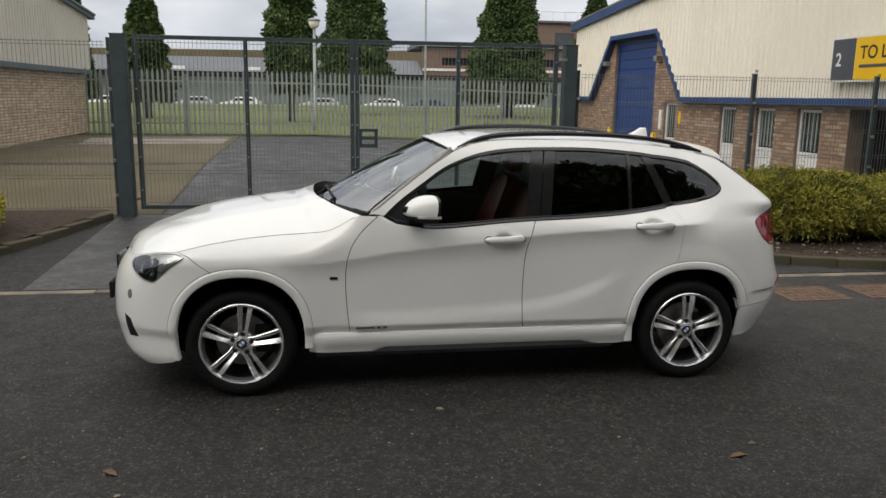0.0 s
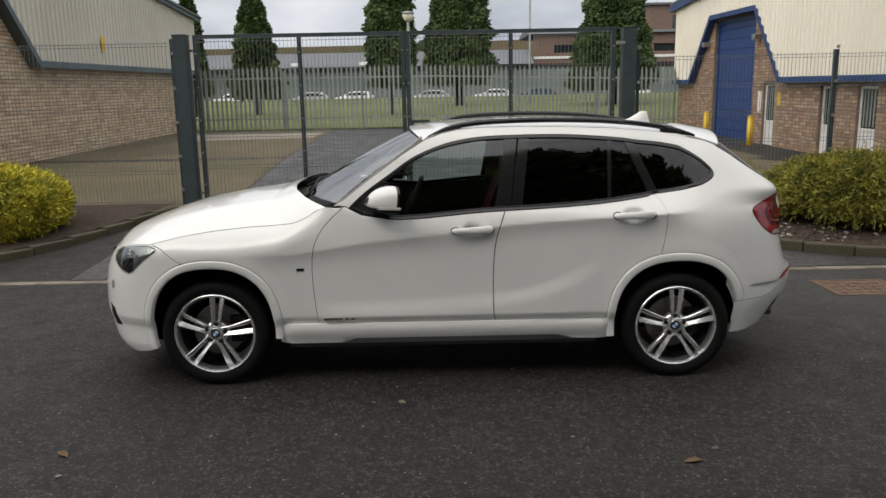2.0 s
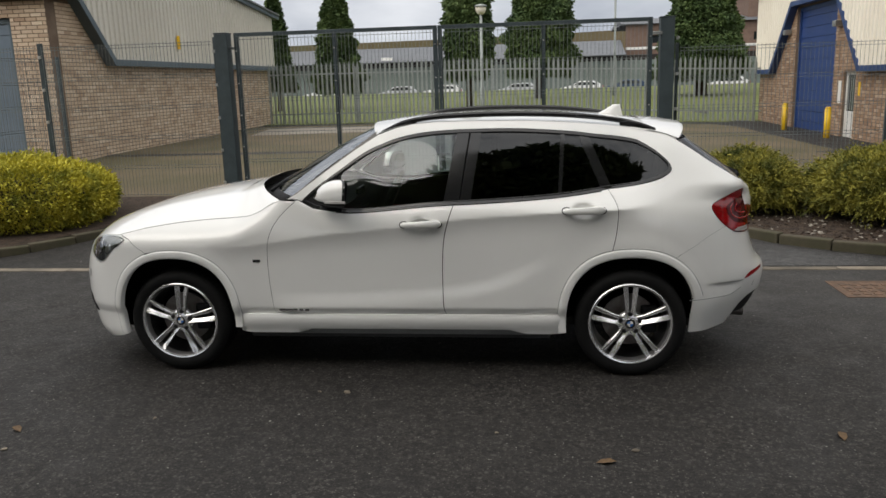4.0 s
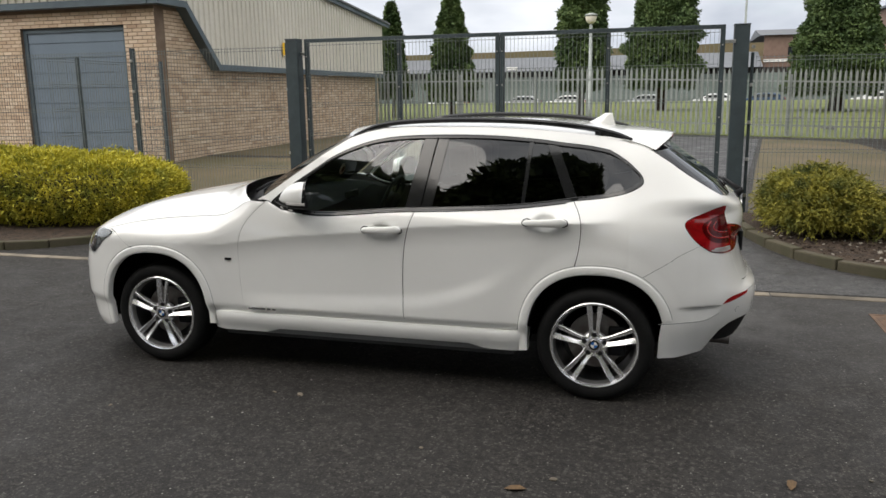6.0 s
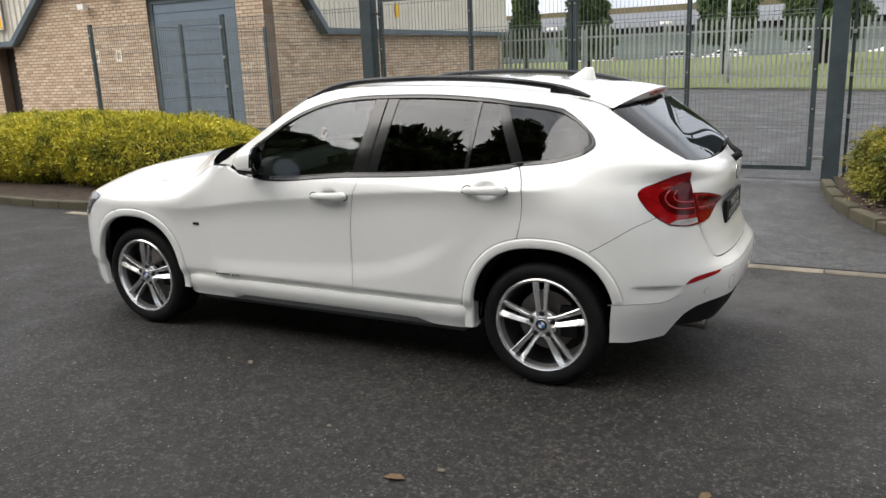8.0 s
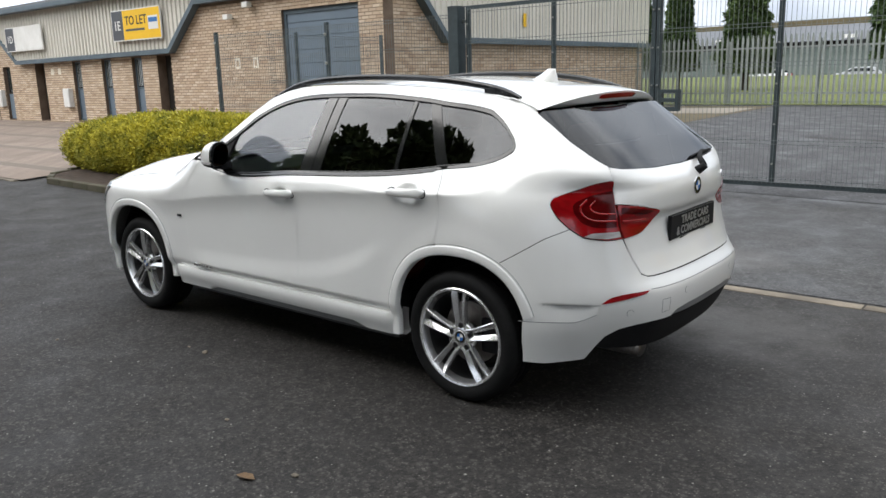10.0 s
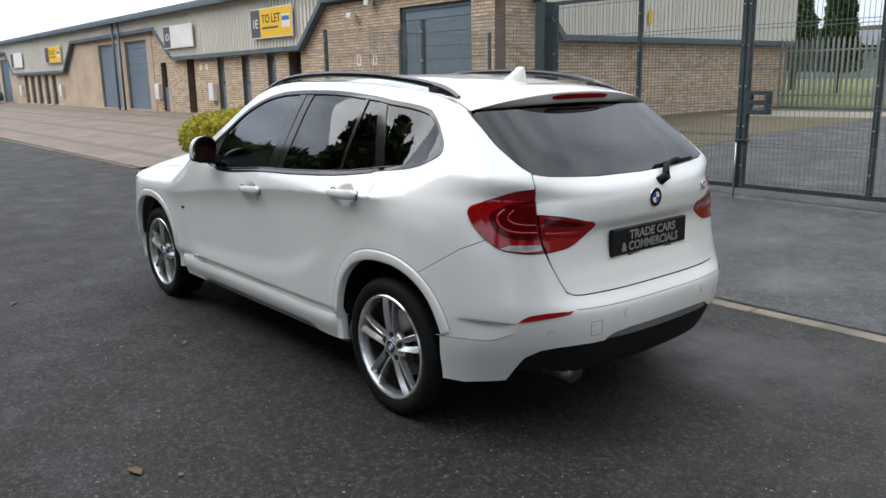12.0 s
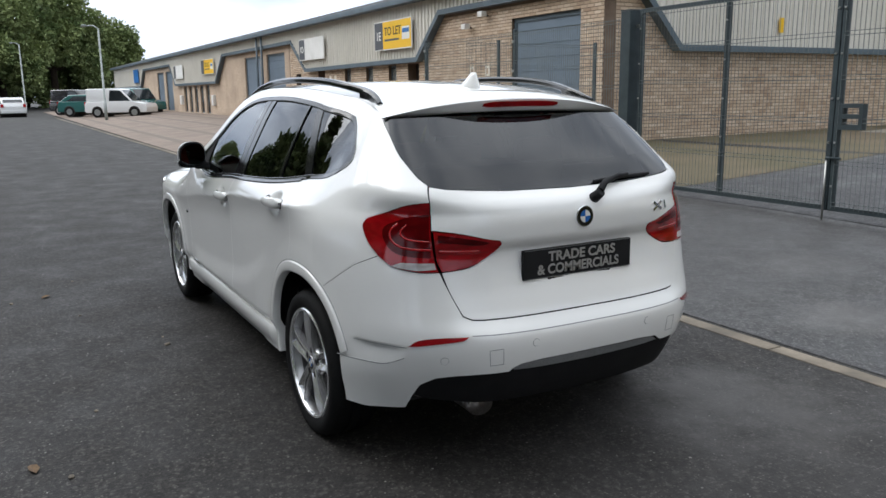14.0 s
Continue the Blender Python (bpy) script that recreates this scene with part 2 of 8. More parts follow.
def single_brick_material(name, colours):
    """Fired clay: every brick its own tone, with sand grain and stains."""
    m = shade(name, colours[0], 0.88, 0, 0.25)
    b = m.node_tree.nodes["Principled BSDF"]
    info, geo = nd(m, "ShaderNodeObjectInfo"), nd(m, "ShaderNodeNewGeometry")
    add, fr = nd(m, "ShaderNodeMath"), nd(m, "ShaderNodeMath")
    add.operation, fr.operation = "ADD", "FRACT"
    link(m, info.outputs["Random"], add.inputs[0])
    link(m, geo.outputs["Random Per Island"], add.inputs[1])
    link(m, add.outputs[0], fr.inputs[0])
    rp = nd(m, "ShaderNodeValToRGB")
    e = rp.color_ramp.elements
    e[0].position, e[0].color = 0.0, (*colours[0], 1)
    e[1].position, e[1].color = 1.0, (*colours[-1], 1)
    for i, c in enumerate(colours[1:-1]):
        e.new((i + 1) / (len(colours) - 1)).color = (*c, 1)
    link(m, fr.outputs[0], rp.inputs["Fac"])
    big, fine = grain(m, 1.3, 4), grain(m, 90, 3)
    col = mixed(m, ramp(m, fine, 0.45, 0.75, (0,) * 3, (0.35,) * 3), rp.outputs["Color"], tuple(v * 0.5 for v in colours[0]))
    col = mixed(m, ramp(m, big, 0.5, 0.8, (0,) * 3, (0.3,) * 3), col, tuple(v * 0.65 for v in colours[0]))
    link(m, col, b.inputs["Base Color"])
    bump(m, fine, 0.4, 0.003)
    return m


M_BUFF = single_brick_material("buff_single_brick", [(0.46, 0.335, 0.235), (0.62, 0.49, 0.36), (0.53, 0.40, 0.285), (0.68, 0.56, 0.43), (0.41, 0.29, 0.205)])
M_BROWN = single_brick_material("brown_single_brick", [(0.27, 0.165, 0.105), (0.40, 0.275, 0.185), (0.31, 0.20, 0.13), (0.48, 0.36, 0.26), (0.235, 0.145, 0.10)])
M_CLAD = surface("beige_cladding", (0.66, 0.63, 0.56), (0.60, 0.57, 0.50), 0.55, 0.6, 12, 0.001, 0.1, spec=0.4, amount=0.12)
M_CREAM = surface("cream_cladding", (0.82, 0.77, 0.66), (0.77, 0.71, 0.60), 0.5, 0.5, 10, 0.001, 0.1, spec=0.4, amount=0.08)
M_TRIM = surface("grey_blue_trim", (0.10, 0.135, 0.16), (0.075, 0.10, 0.12), 0.5, 1.5, 30, 0.001, 0.1, amount=0.2)
M_BLUE = surface("blue_trim", (0.018, 0.055, 0.17), (0.014, 0.04, 0.13), 0.45, 1.2, 20, 0.001, 0.1, amount=0.15)
M_SHUTTER = surface("grey_door_paint", (0.155, 0.20, 0.25), (0.13, 0.17, 0.215), 0.45, 0.8, 20, 0.001, 0.1, amount=0.15)
M_BDOOR = surface("blue_door_paint", (0.016, 0.05, 0.19), (0.013, 0.042, 0.155), 0.45, 0.9, 20, 0.001, 0.1, amount=0.15)
M_FENCE = surface("fence_paint", (0.045, 0.062, 0.068), (0.032, 0.044, 0.05), 0.5, 6, 60, 0.001, 0.15, amount=0.3)
M_WIRE = surface("mesh_wire_paint", (0.17, 0.19, 0.19), (0.12, 0.14, 0.145), 0.45, 6, 60, 0.0005, 0.1, amount=0.3)
M_GALV = surface("galvanised_steel", (0.34, 0.36, 0.35), (0.24, 0.27, 0.25), 0.5, 2.5, 30, 0.001, 0.1, metal=0.35, amount=0.25)
M_STEEL = surface("bolt_steel", (0.5, 0.5, 0.48), (0.4, 0.4, 0.38), 0.35, 10, 80, 0.001, 0.1, metal=0.9)
M_WHITE = surface("white_paint", (0.78, 0.77, 0.74), (0.68, 0.67, 0.63), 0.45, 2, 30, 0.001, 0.1, amount=0.08)
M_YELLOW = surface("yellow_paint", (0.72, 0.47, 0.02), (0.62, 0.38, 0.015), 0.45, 3, 40, 0.001, 0.1, amount=0.12)
M_SIGNY = surface("yellow_board", (0.82, 0.50, 0.008), (0.78, 0.46, 0.008), 0.4, 2, 30, 0.001, 0.05, amount=0.05)
M_SIGNG = surface("charcoal_board", (0.075, 0.08, 0.09), (0.065, 0.07, 0.08), 0.45, 2, 30, 0.001, 0.05, amount=0.1)
M_INK = surface("black_ink", (0.012, 0.012, 0.013), (0.02, 0.02, 0.02), 0.5, 5, 60, 0.0005, 0.05)
M_SIGNB = surface("blue_board", (0.03, 0.16, 0.42), (0.025, 0.13, 0.36), 0.4, 2, 30, 0.001, 0.05, amount=0.05)
M_ROOF = surface("grey_roof_sheet", (0.16, 0.17, 0.175), (0.12, 0.125, 0.13), 0.6, 1.0, 15, 0.002, 0.15)
M_WGLASS = surface("dark_window_glass", (0.02, 0.025, 0.028), (0.03, 0.035, 0.038), 0.06, 1.0, 3, 0.0005, 0.02, spec=0.7)
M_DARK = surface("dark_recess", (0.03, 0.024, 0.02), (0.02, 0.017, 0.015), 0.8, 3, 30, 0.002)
M_BARK = surface("tree_bark", (0.075, 0.052, 0.036), (0.04, 0.03, 0.022), 0.95, 6, 30, 0.02, 0.9)
M_RUST = surface("rusty_cover", (0.18, 0.108, 0.070), (0.09, 0.062, 0.045), 0.85, 12, 50, 0.004, 0.7)

M_TYRE = surface("tyre_rubber", (0.006, 0.006, 0.0062), (0.010, 0.010, 0.0098), 0.7, 8, 90, 0.001, 0.2, spec=0.16)
M_REDLAMP = surface("red_lamp_plastic", (0.42, 0.008, 0.012), (0.35, 0.006, 0.01), 0.12, 5, 20, 0.0005, 0.02, spec=0.6, amount=0.1)


def leaf_material(name, c0, c1, c2, clump=3.0):
    m = shade(name, c0, 0.65, 0, 0.25)
    b = m.node_tree.nodes["Principled BSDF"]
    geo = m.node_tree.nodes.new("ShaderNodeNewGeometry")
    col = mixed(m, geo.outputs["Random Per Island"], c0, c1)
    col = mixed(m, ramp(m, grain(m, clump, 3), 0.42, 0.68), col, c2)
    link(m, col, b.inputs["Base Color"])
    b.inputs["Subsurface Weight"].default_value = 0.0
    return m


M_GOLD = leaf_material("golden_conifer_leaves", (0.38, 0.345, 0.033), (0.68, 0.59, 0.075), (0.16, 0.18, 0.026), 4.0)
M_SHRUB = leaf_material("green_gold_conifer_leaves", (0.165, 0.165, 0.028), (0.36, 0.315, 0.052), (0.062, 0.078, 0.018), 4.5)
M_GOLDCORE = surface("hedge_shade_core", (0.022, 0.026, 0.008), (0.035, 0.03, 0.012), 0.95, 5, 30, 0.02)
M_FIR = leaf_material("dark_conifer_leaves", (0.05, 0.085, 0.028), (0.10, 0.14, 0.045), (0.032, 0.06, 0.02), 0.9)
# darker copy of the conifer green, with the crown's inner shade in it
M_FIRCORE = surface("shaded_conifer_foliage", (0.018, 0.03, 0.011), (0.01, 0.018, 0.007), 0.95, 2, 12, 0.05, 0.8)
M_BROAD = leaf_material("broadleaf_leaves", (0.15, 0.195, 0.07), (0.27, 0.31, 0.12), (0.10, 0.145, 0.05), 0.35)


# ---- mesh helpers ----
def mesh_from(name, verts, faces, smooth=False):
    me = bpy.data.meshes.new(name)
    me.from_pydata([tuple(v) for v in verts], [], [tuple(f) for f in faces])
    me.update()
    if smooth:
        me.polygons.foreach_set("use_smooth", [True] * len(me.polygons))
    return me


def obj(name, me, material=None, parent=None, label="", category="", group="", kind=""):
    ob = new(name, me)
    if material is not None and me is not None and not me.materials:
        me.materials.append(material)
    if parent is not None:
        ob.parent = parent
    return tagged(ob, label, category, group, kind)


def part(name, bm, material, parent, label=""):
    me = bpy.data.meshes.new(name)
    bm.to_mesh(me)
    bm.free()
    return obj(name, me, material, parent, label)


def box_bm(x0, y0, z0, x1, y1, z1, bevel=0.0, bm=None):
    bm = bm or bmesh.new()
    vs = [bm.verts.new(p) for p in ((x0, y0, z0), (x1, y0, z0), (x1, y1, z0), (x0, y1, z0), (x0, y0, z1), (x1, y0, z1), (x1, y1, z1), (x0, y1, z1))]
    made = [bm.faces.new([vs[i] for i in f]) for f in ((0, 3, 2, 1), (4, 5, 6, 7), (0, 1, 5, 4), (1, 2, 6, 5), (2, 3, 7, 6), (3, 0, 4, 7))]
    if bevel > 0:
        edges = {e for f in made for e in f.edges}
        bmesh.ops.bevel(bm, geom=list(edges), offset=bevel, segments=2, profile=0.6, affect="EDGES")
    return bm


def tube_bm(points, radius, sides=8, bm=None, caps=True):
    """A round bar along a line of points; radius may be one number or one for each point."""
    bm = bm or bmesh.new()
    pts = [Vector(p) for p in points]
    rad = radius if isinstance(radius, (list, tuple)) else [radius] * len(pts)
    rings = []
    side = None
    for i, p in enumerate(pts):
        d = (pts[min(i + 1, len(pts) - 1)] - pts[max(i - 1, 0)]).normalized()
        if side is None:
            side = d.orthogonal().normalized()
        side = (side - d * side.dot(d)).normalized()
        up = d.cross(side)
        rings.append([bm.verts.new(p + rad[i] * (math.cos(2 * math.pi * k / sides) * side + math.sin(2 * math.pi * k / sides) * up)) for k in range(sides)])
    for a, b in zip(rings, rings[1:]):
        for k in range(sides):
            f = bm.faces.new((a[k], a[(k + 1) % sides], b[(k + 1) % sides], b[k]))
            f.smooth = sides > 5
    if caps:
        bm.faces.new(rings[0][::-1])
        bm.faces.new(rings[-1])
    return bm


def prism_bm(poly, place, depth, bm=None):
    """A flat outline given in two numbers, put into space by place(u, v, w), with w from 0 to depth."""
    bm = bm or bmesh.new()
    a = [bm.verts.new(place(u, v, 0)) for u, v in poly]
    b = [bm.verts.new(place(u, v, depth)) for u, v in poly]
    bm.faces.new(a)
    bm.faces.new(b[::-1])
    n = len(poly)
    for i in range(n):
        bm.faces.new((a[i], b[i], b[(i + 1) % n], a[(i + 1) % n]))
    bmesh.ops.recalc_face_normals(bm, faces=bm.faces)
    return bm


def on_x(y0, sign=1):
    """Walls that face y: u is x, v is z."""
    return lambda u, v, w: (u, y0 + sign * w, v)


def on_y(x0, sign=1):
    """Walls that face x: u is y, v is z."""
    return lambda u, v, w: (x0 + sign * w, u, v)


def wall_bm(u0, u1, z0, z1, holes, place, depth):
    """A wall with thickness and rectangular openings (a, b, lo, hi) that go through it."""
    bm = bmesh.new()
    us = sorted({u0, u1, *[h[0] for h in holes], *[h[1] for h in holes]})
    zs = sorted({z0, z1, *[h[2] for h in holes], *[h[3] for h in holes]})
    us, zs = [u for u in us if u0 <= u <= u1], [z for z in zs if z0 <= z <= z1]
    solid = {}
    for i in range(len(us) - 1):
        for j in range(len(zs) - 1):
            cu, cz = (us[i] + us[i + 1]) / 2, (zs[j] + zs[j + 1]) / 2
            solid[i, j] = not any(a < cu < b and lo < cz < hi for a, b, lo, hi in holes)
    cache = {}

    def v(i, j, w):
        if (i, j, w) not in cache:
            cache[i, j, w] = bm.verts.new(place(us[i], zs[j], depth * w))
        return cache[i, j, w]

    for (i, j), s in solid.items():
        if not s:
            continue
        bm.faces.new((v(i, j, 0), v(i + 1, j, 0), v(i + 1, j + 1, 0), v(i, j + 1, 0)))
        bm.faces.new((v(i, j, 1), v(i, j + 1, 1), v(i + 1, j + 1, 1), v(i + 1, j, 1)))
        for (di, dj), (p, q) in (((-1, 0), ((i, j), (i, j + 1))), ((1, 0), ((i + 1, j), (i + 1, j + 1))), ((0, -1), ((i, j), (i + 1, j))), ((0, 1), ((i, j + 1), (i + 1, j + 1)))):
            if not solid.get((i + di, j + dj), False):
                bm.faces.new((v(*p, 0), v(*q, 0), v(*q, 1), v(*p, 1)))
    bmesh.ops.recalc_face_normals(bm, faces=bm.faces)
    return bm


def lerp_table(table, x):
    xs, ys = zip(*table)
    return float(np.interp(x, xs, ys))


def ground_z(x, y):
    rise = np.interp(y, (1.95, 5.3, 10.5, 20.0, 46.0, 66.0, 75.0, 130.0), (0.0, 0.16, 0.40, 0.45, 0.60, 0.80, -0.1, -0.1))
    share = np.interp(x, (-1.0, 8.0), (1.0, 0.38))
    share = share + (1 - share) * np.interp(y, (20.0, 40.0), (0.0, 1.0))
    return rise * share


def inside(poly, x, y):
    c = False
    for i in range(len(poly)):
        (xa, ya), (xb, yb) = poly[i], poly[i - 1]
        if (ya > y) != (yb > y) and x < (xb - xa) * (y - ya) / (yb - ya) + xa:
            c = not c
    return c


def resample(poly, step, closed=True):
    out = []
    n = len(poly)
    for i in range(n if closed else n - 1):
        a, b = Vector(poly[i][:2]), Vector(poly[(i + 1) % n][:2])
        k = max(1, int(math.ceil((b - a).length / step)))
        out += [tuple(a.lerp(b, j / k)) for j in range(k)]
    if not closed:
        out.append(tuple(poly[-1][:2]))
    return out


def fill_flat(poly, step, inner=None):
    """Triangulates an outline with a grid of points inside it: flat points and triangles."""
    from mathutils import geometry
    edge = resample(poly, step)
    xs, ys = [p[0] for p in edge], [p[1] for p in edge]
    pts = [Vector(p) for p in edge]
    edges = [(i, (i + 1) % len(edge)) for i in range(len(edge))]
    arr = np.array(edge)
    gx, gy = np.arange(min(xs) + step / 2, max(xs), step), np.arange(min(ys) + step / 2, max(ys), step)
    for i, x in enumerate(gx):
        for j, y in enumerate(gy):
            if inside(poly, x, y) and np.min((arr[:, 0] - x) ** 2 + (arr[:, 1] - y) ** 2) > (0.45 * step) ** 2:
                pts.append(Vector((float(x), float(y))))
    out = geometry.delaunay_2d_cdt(pts, edges, [list(range(len(edge)))], 1, 1e-6)
    return [tuple(v) for v in out[0]], [tuple(f) for f in out[2]]


def sheet(name, poly, lift, material, step=0.8, kind="structure", **tags):
    """A surface laid on the ground."""
    pts, tris = fill_flat(poly, step)
    me = mesh_from(name, [(x, y, ground_z(x, y) + lift) for x, y in pts], tris, True)
    ob = obj(name, me, material, kind=kind, **tags)
    if me.polygons and me.polygons[0].normal.z < 0:
        me.flip_normals()
    return ob


# ---- ground ----
def build_ground():
    xs = np.concatenate([[-1500, -700, -350, -200, -130], np.arange(-90, 40.1, 3.0), [55, 90, 150, 300, 700, 1500]])
    ys = np.concatenate([[-1500, -600, -250, -120, -60, -30, -15, -6, 0, 1.95, 3.6], np.arange(5.3, 24, 2.6), [30, 38, 46, 56, 66, 75, 90, 110, 130, 300, 700, 1500]])
    verts = [(x, y, float(ground_z(x, y))) for y in ys for x in xs]
    n = len(xs)
    faces = [(j * n + i, j * n + i + 1, (j + 1) * n + i + 1, (j + 1) * n + i) for j in range(len(ys) - 1) for i in range(n - 1)]
    obj("ground", mesh_from("ground", verts, faces, True), M_ASPHALT, kind="structure", label="dark worn asphalt road with pale chippings", category="road")


build_ground()
KERB_L = [(-10.0, 4.6), (-10.02, 3.2), (-9.85, 2.45), (-9.3, 2.13), (-6.3, 2.01), (-5.6, 2.05), (-5.22, 2.18), (-4.84, 2.42), (-4.55, 2.76), (-4.31, 3.15), (-4.11, 3.55), (-3.91, 4.13), (-3.71, 4.76), (-3.58, 5.15)]
KERB_R = [(2.50, 5.0), (2.60, 4.2), (2.83, 3.48), (3.06, 3.05), (3.35, 2.75), (3.8, 2.46), (4.3, 2.24), (5.0, 2.08), (6.0, 2.0), (14.0, 1.95)]
sheet("pavement_forecourt", [(-80, 2.0), (-10.05, 2.0), (-10.1, 5.3), (-9.2, 8.95), (-80, 8.95)], 0.03, M_PAVING, 1.6, label="weathered reddish brick block paving forecourt", category="paving")
sheet("pavement_yard", [(-8.2, 5.35), (-3.0, 5.35), (-3.32, 19.6), (-8.2, 19.6)], 0.006, M_YARD, 1.0, label="mossy brown concrete yard behind the gate", category="yard")
sheet("pavement_drive", [(-2.96, 5.35), (2.6, 5.35), (4.2, 19.3), (-3.28, 19.3)], 0.006, M_DRIVE, 1.0, label="smooth dark asphalt drive inside the gate", category="drive")
sheet("pavement_apron", [(-3.55, 1.95), (-3.5, 5.33), (2.5, 5.33), (2.62, 4.1), (2.98, 3.1), (3.7, 2.45), (4.9, 2.0), (4.95, 1.93), (-3.55, 1.93)], 0.004, M_APRON, 0.5, label="smooth dark asphalt apron before the gate", category="drive")
sheet("pavement_slab", [(-6.9, 15.6), (-3.45, 16.1), (-3.5, 18.6), (-7.3, 18.3)], 0.011, M_SLAB, 1.0, label="pale worn concrete slab in the yard", category="paving")
sheet("pavement_side", [(2.7, 5.35), (7.9, 5.35), (7.9, 19.3), (4.3, 19.3)], 0.006, M_YARD, 1.0, label="stained concrete yard beside the unit", category="yard")
sheet("ground_grass", [(-60, 20.4), (60, 20.4), (60, 68), (-60, 68)], 0.012, M_GRASS, 2.2, kind="stuff", label="mown green grass field behind the fence", category="grass")


def run_pieces(line, length, gap):
    """Cuts a line into pieces: the two ends of each."""
    pts = resample(line, 0.04, False)
    acc, start, out = 0.0, Vector(pts[0]), []
    for a, b in zip(pts, pts[1:]):
        acc += (Vector(b) - Vector(a)).length
        if acc >= length:
            out.append((start, Vector(b)))
            start, acc = Vector(b), 0.0
    if acc > 0.1:
        out.append((start, Vector(pts[-1])))
    return out


def build_kerb(name, line, piece, label):
    """A kerb of single stones with a rounded top edge."""
    root = obj(name, None, kind="structure", label=label, category="kerb")
    for a, b in run_pieces(line, piece, 0.006):
        d = (b - a)
        ln = d.length - 0.003
        bm = box_bm(0, -0.055, -0.1, ln, 0.055, 0.095, 0.016)
        st = part("kerb_stone", bm, M_KERB, root)
        st.matrix_local = pose(a.x, a.y, float(ground_z(a.x, a.y)), 0, 0, math.degrees(math.atan2(d.y, d.x)))


build_kerb("kerb_1", KERB_L, 0.46, "worn mossy concrete kerb round the planting bed")
build_kerb("kerb_2", KERB_R, 0.46, "curved concrete kerb round the shrub bed")
sheet("ground_bed", [(-9.95, 4.9), (-9.96, 3.2), (-9.8, 2.5), (-9.3, 2.19), (-6.3, 2.07), (-5.6, 2.11), (-5.25, 2.24), (-4.88, 2.47), (-4.6, 2.8), (-4.36, 3.18), (-4.17, 3.58), (-3.97, 4.15), (-3.77, 4.78), (-3.62, 5.3), (-9.95, 5.3)], 0.085, M_SOIL, 0.3, label="dark bark soil of the planting bed", category="soil")
sheet("ground_bed_2", [(2.56, 5.2), (2.66, 4.22), (2.89, 3.51), (3.11, 3.09), (3.39, 2.80), (3.83, 2.52), (4.32, 2.30), (5.0, 2.14), (6.0, 2.06), (14, 2.01), (14, 5.2)], 0.085, M_SOIL, 0.3, label="dark bark soil of the shrub bed", category="soil")


def build_channel():
    root = obj("trim_channel", None, kind="structure", label="row of pale channel stones across the drive", category="kerb")
    me = None
    for k in range(-3, 10):
        if me is None:
            bm = box_bm(0, -0.055, -0.05, 0.905, 0.055, 0.006, 0.004)
            me = bpy.data.meshes.new("channel_stone")
            bm.to_mesh(me)
            bm.free()
        st = obj("channel_stone", me, M_GUTTER, root)
        st.matrix_local = pose(-3.35 + 0.915 * (k + 0.5), 1.83, 0.0)
    for k in range(52):
        st = obj("channel_stone", me, M_GUTTER, root)
        st.matrix_local = pose(-10.2 - 0.915 * (k + 1), 1.98 - 0.006 * k, 0.012)


build_channel()


def build_covers():
    for x, y, w, d in ((3.55, 1.12, 0.62, 0.5), (4.35, 1.15, 0.6, 0.5)):
        root = obj("access_cover", None, label="rusty square iron cover set in the asphalt", category="manhole cover", group="covers")
        root.location = (x, y, 0.0)
        part("rim", wall_bm(-w / 2, w / 2, -d / 2, d / 2, [(-w / 2 + 0.03, w / 2 - 0.03, -d / 2 + 0.03, d / 2 - 0.03)], lambda u, v, t: (u, v, 0.005 - t), 0.03), M_RUST, root)
        bm = box_bm(-w / 2 + 0.034, -d / 2 + 0.034, -0.02, w / 2 - 0.034, d / 2 - 0.034, 0.003)
        for i in range(6):
            for j in range(4):
                box_bm(-w / 2 + 0.07 + i * 0.082, -d / 2 + 0.07 + j * 0.095, 0.002, -w / 2 + 0.12 + i * 0.082, -d / 2 + 0.125 + j * 0.095, 0.007, bm=bm)
        part("plate", bm, M_RUST, root)


build_covers()


# ---- foliage ----
def leaves_mesh(name, centres, normals, size, rng, droop=0.0, aspect=2.7):
    """Small pointed leaves, one folded pair of triangles each."""
    n = len(centres)
    rnd = rng.normal(size=(n, 3))
    d = normals + 0.75 * rnd
    d[:, 2] -= droop
    d /= np.linalg.norm(d, axis=1)[:, None] + 1e-9
    s = np.cross(d, rng.normal(size=(n, 3)))
    s /= np.linalg.norm(s, axis=1)[:, None] + 1e-9
    ln = (size * (0.6 + 0.8 * rng.random(n)))[:, None]
    wd = ln / aspect
    c = centres
    v = np.stack([c - 0.2 * ln * d, c + 0.35 * ln * d + 0.5 * wd * s, c + 0.9 * ln * d, c + 0.35 * ln * d - 0.5 * wd * s], axis=1).reshape(-1, 3)
    me = bpy.data.meshes.new(name)
    me.vertices.add(4 * n)
    me.vertices.foreach_set("co", v.ravel())
    me.loops.add(4 * n)
    me.loops.foreach_set("vertex_index", np.arange(4 * n))
    me.polygons.add(n)
    me.polygons.foreach_set("loop_start", np.arange(0, 4 * n, 4))
    me.update(calc_edges=True)
    me.validate()
    return me


def lumpy(points, rng, bumps, spread, height):
    """Pushes points in or out by soft random lumps."""
    c = points[rng.integers(0, len(points), bumps)]
    out = np.zeros(len(points))
    for k in range(bumps):
        out += height * rng.normal() * np.exp(-np.sum((points - c[k]) ** 2, axis=1) / (2 * spread ** 2))
    return out


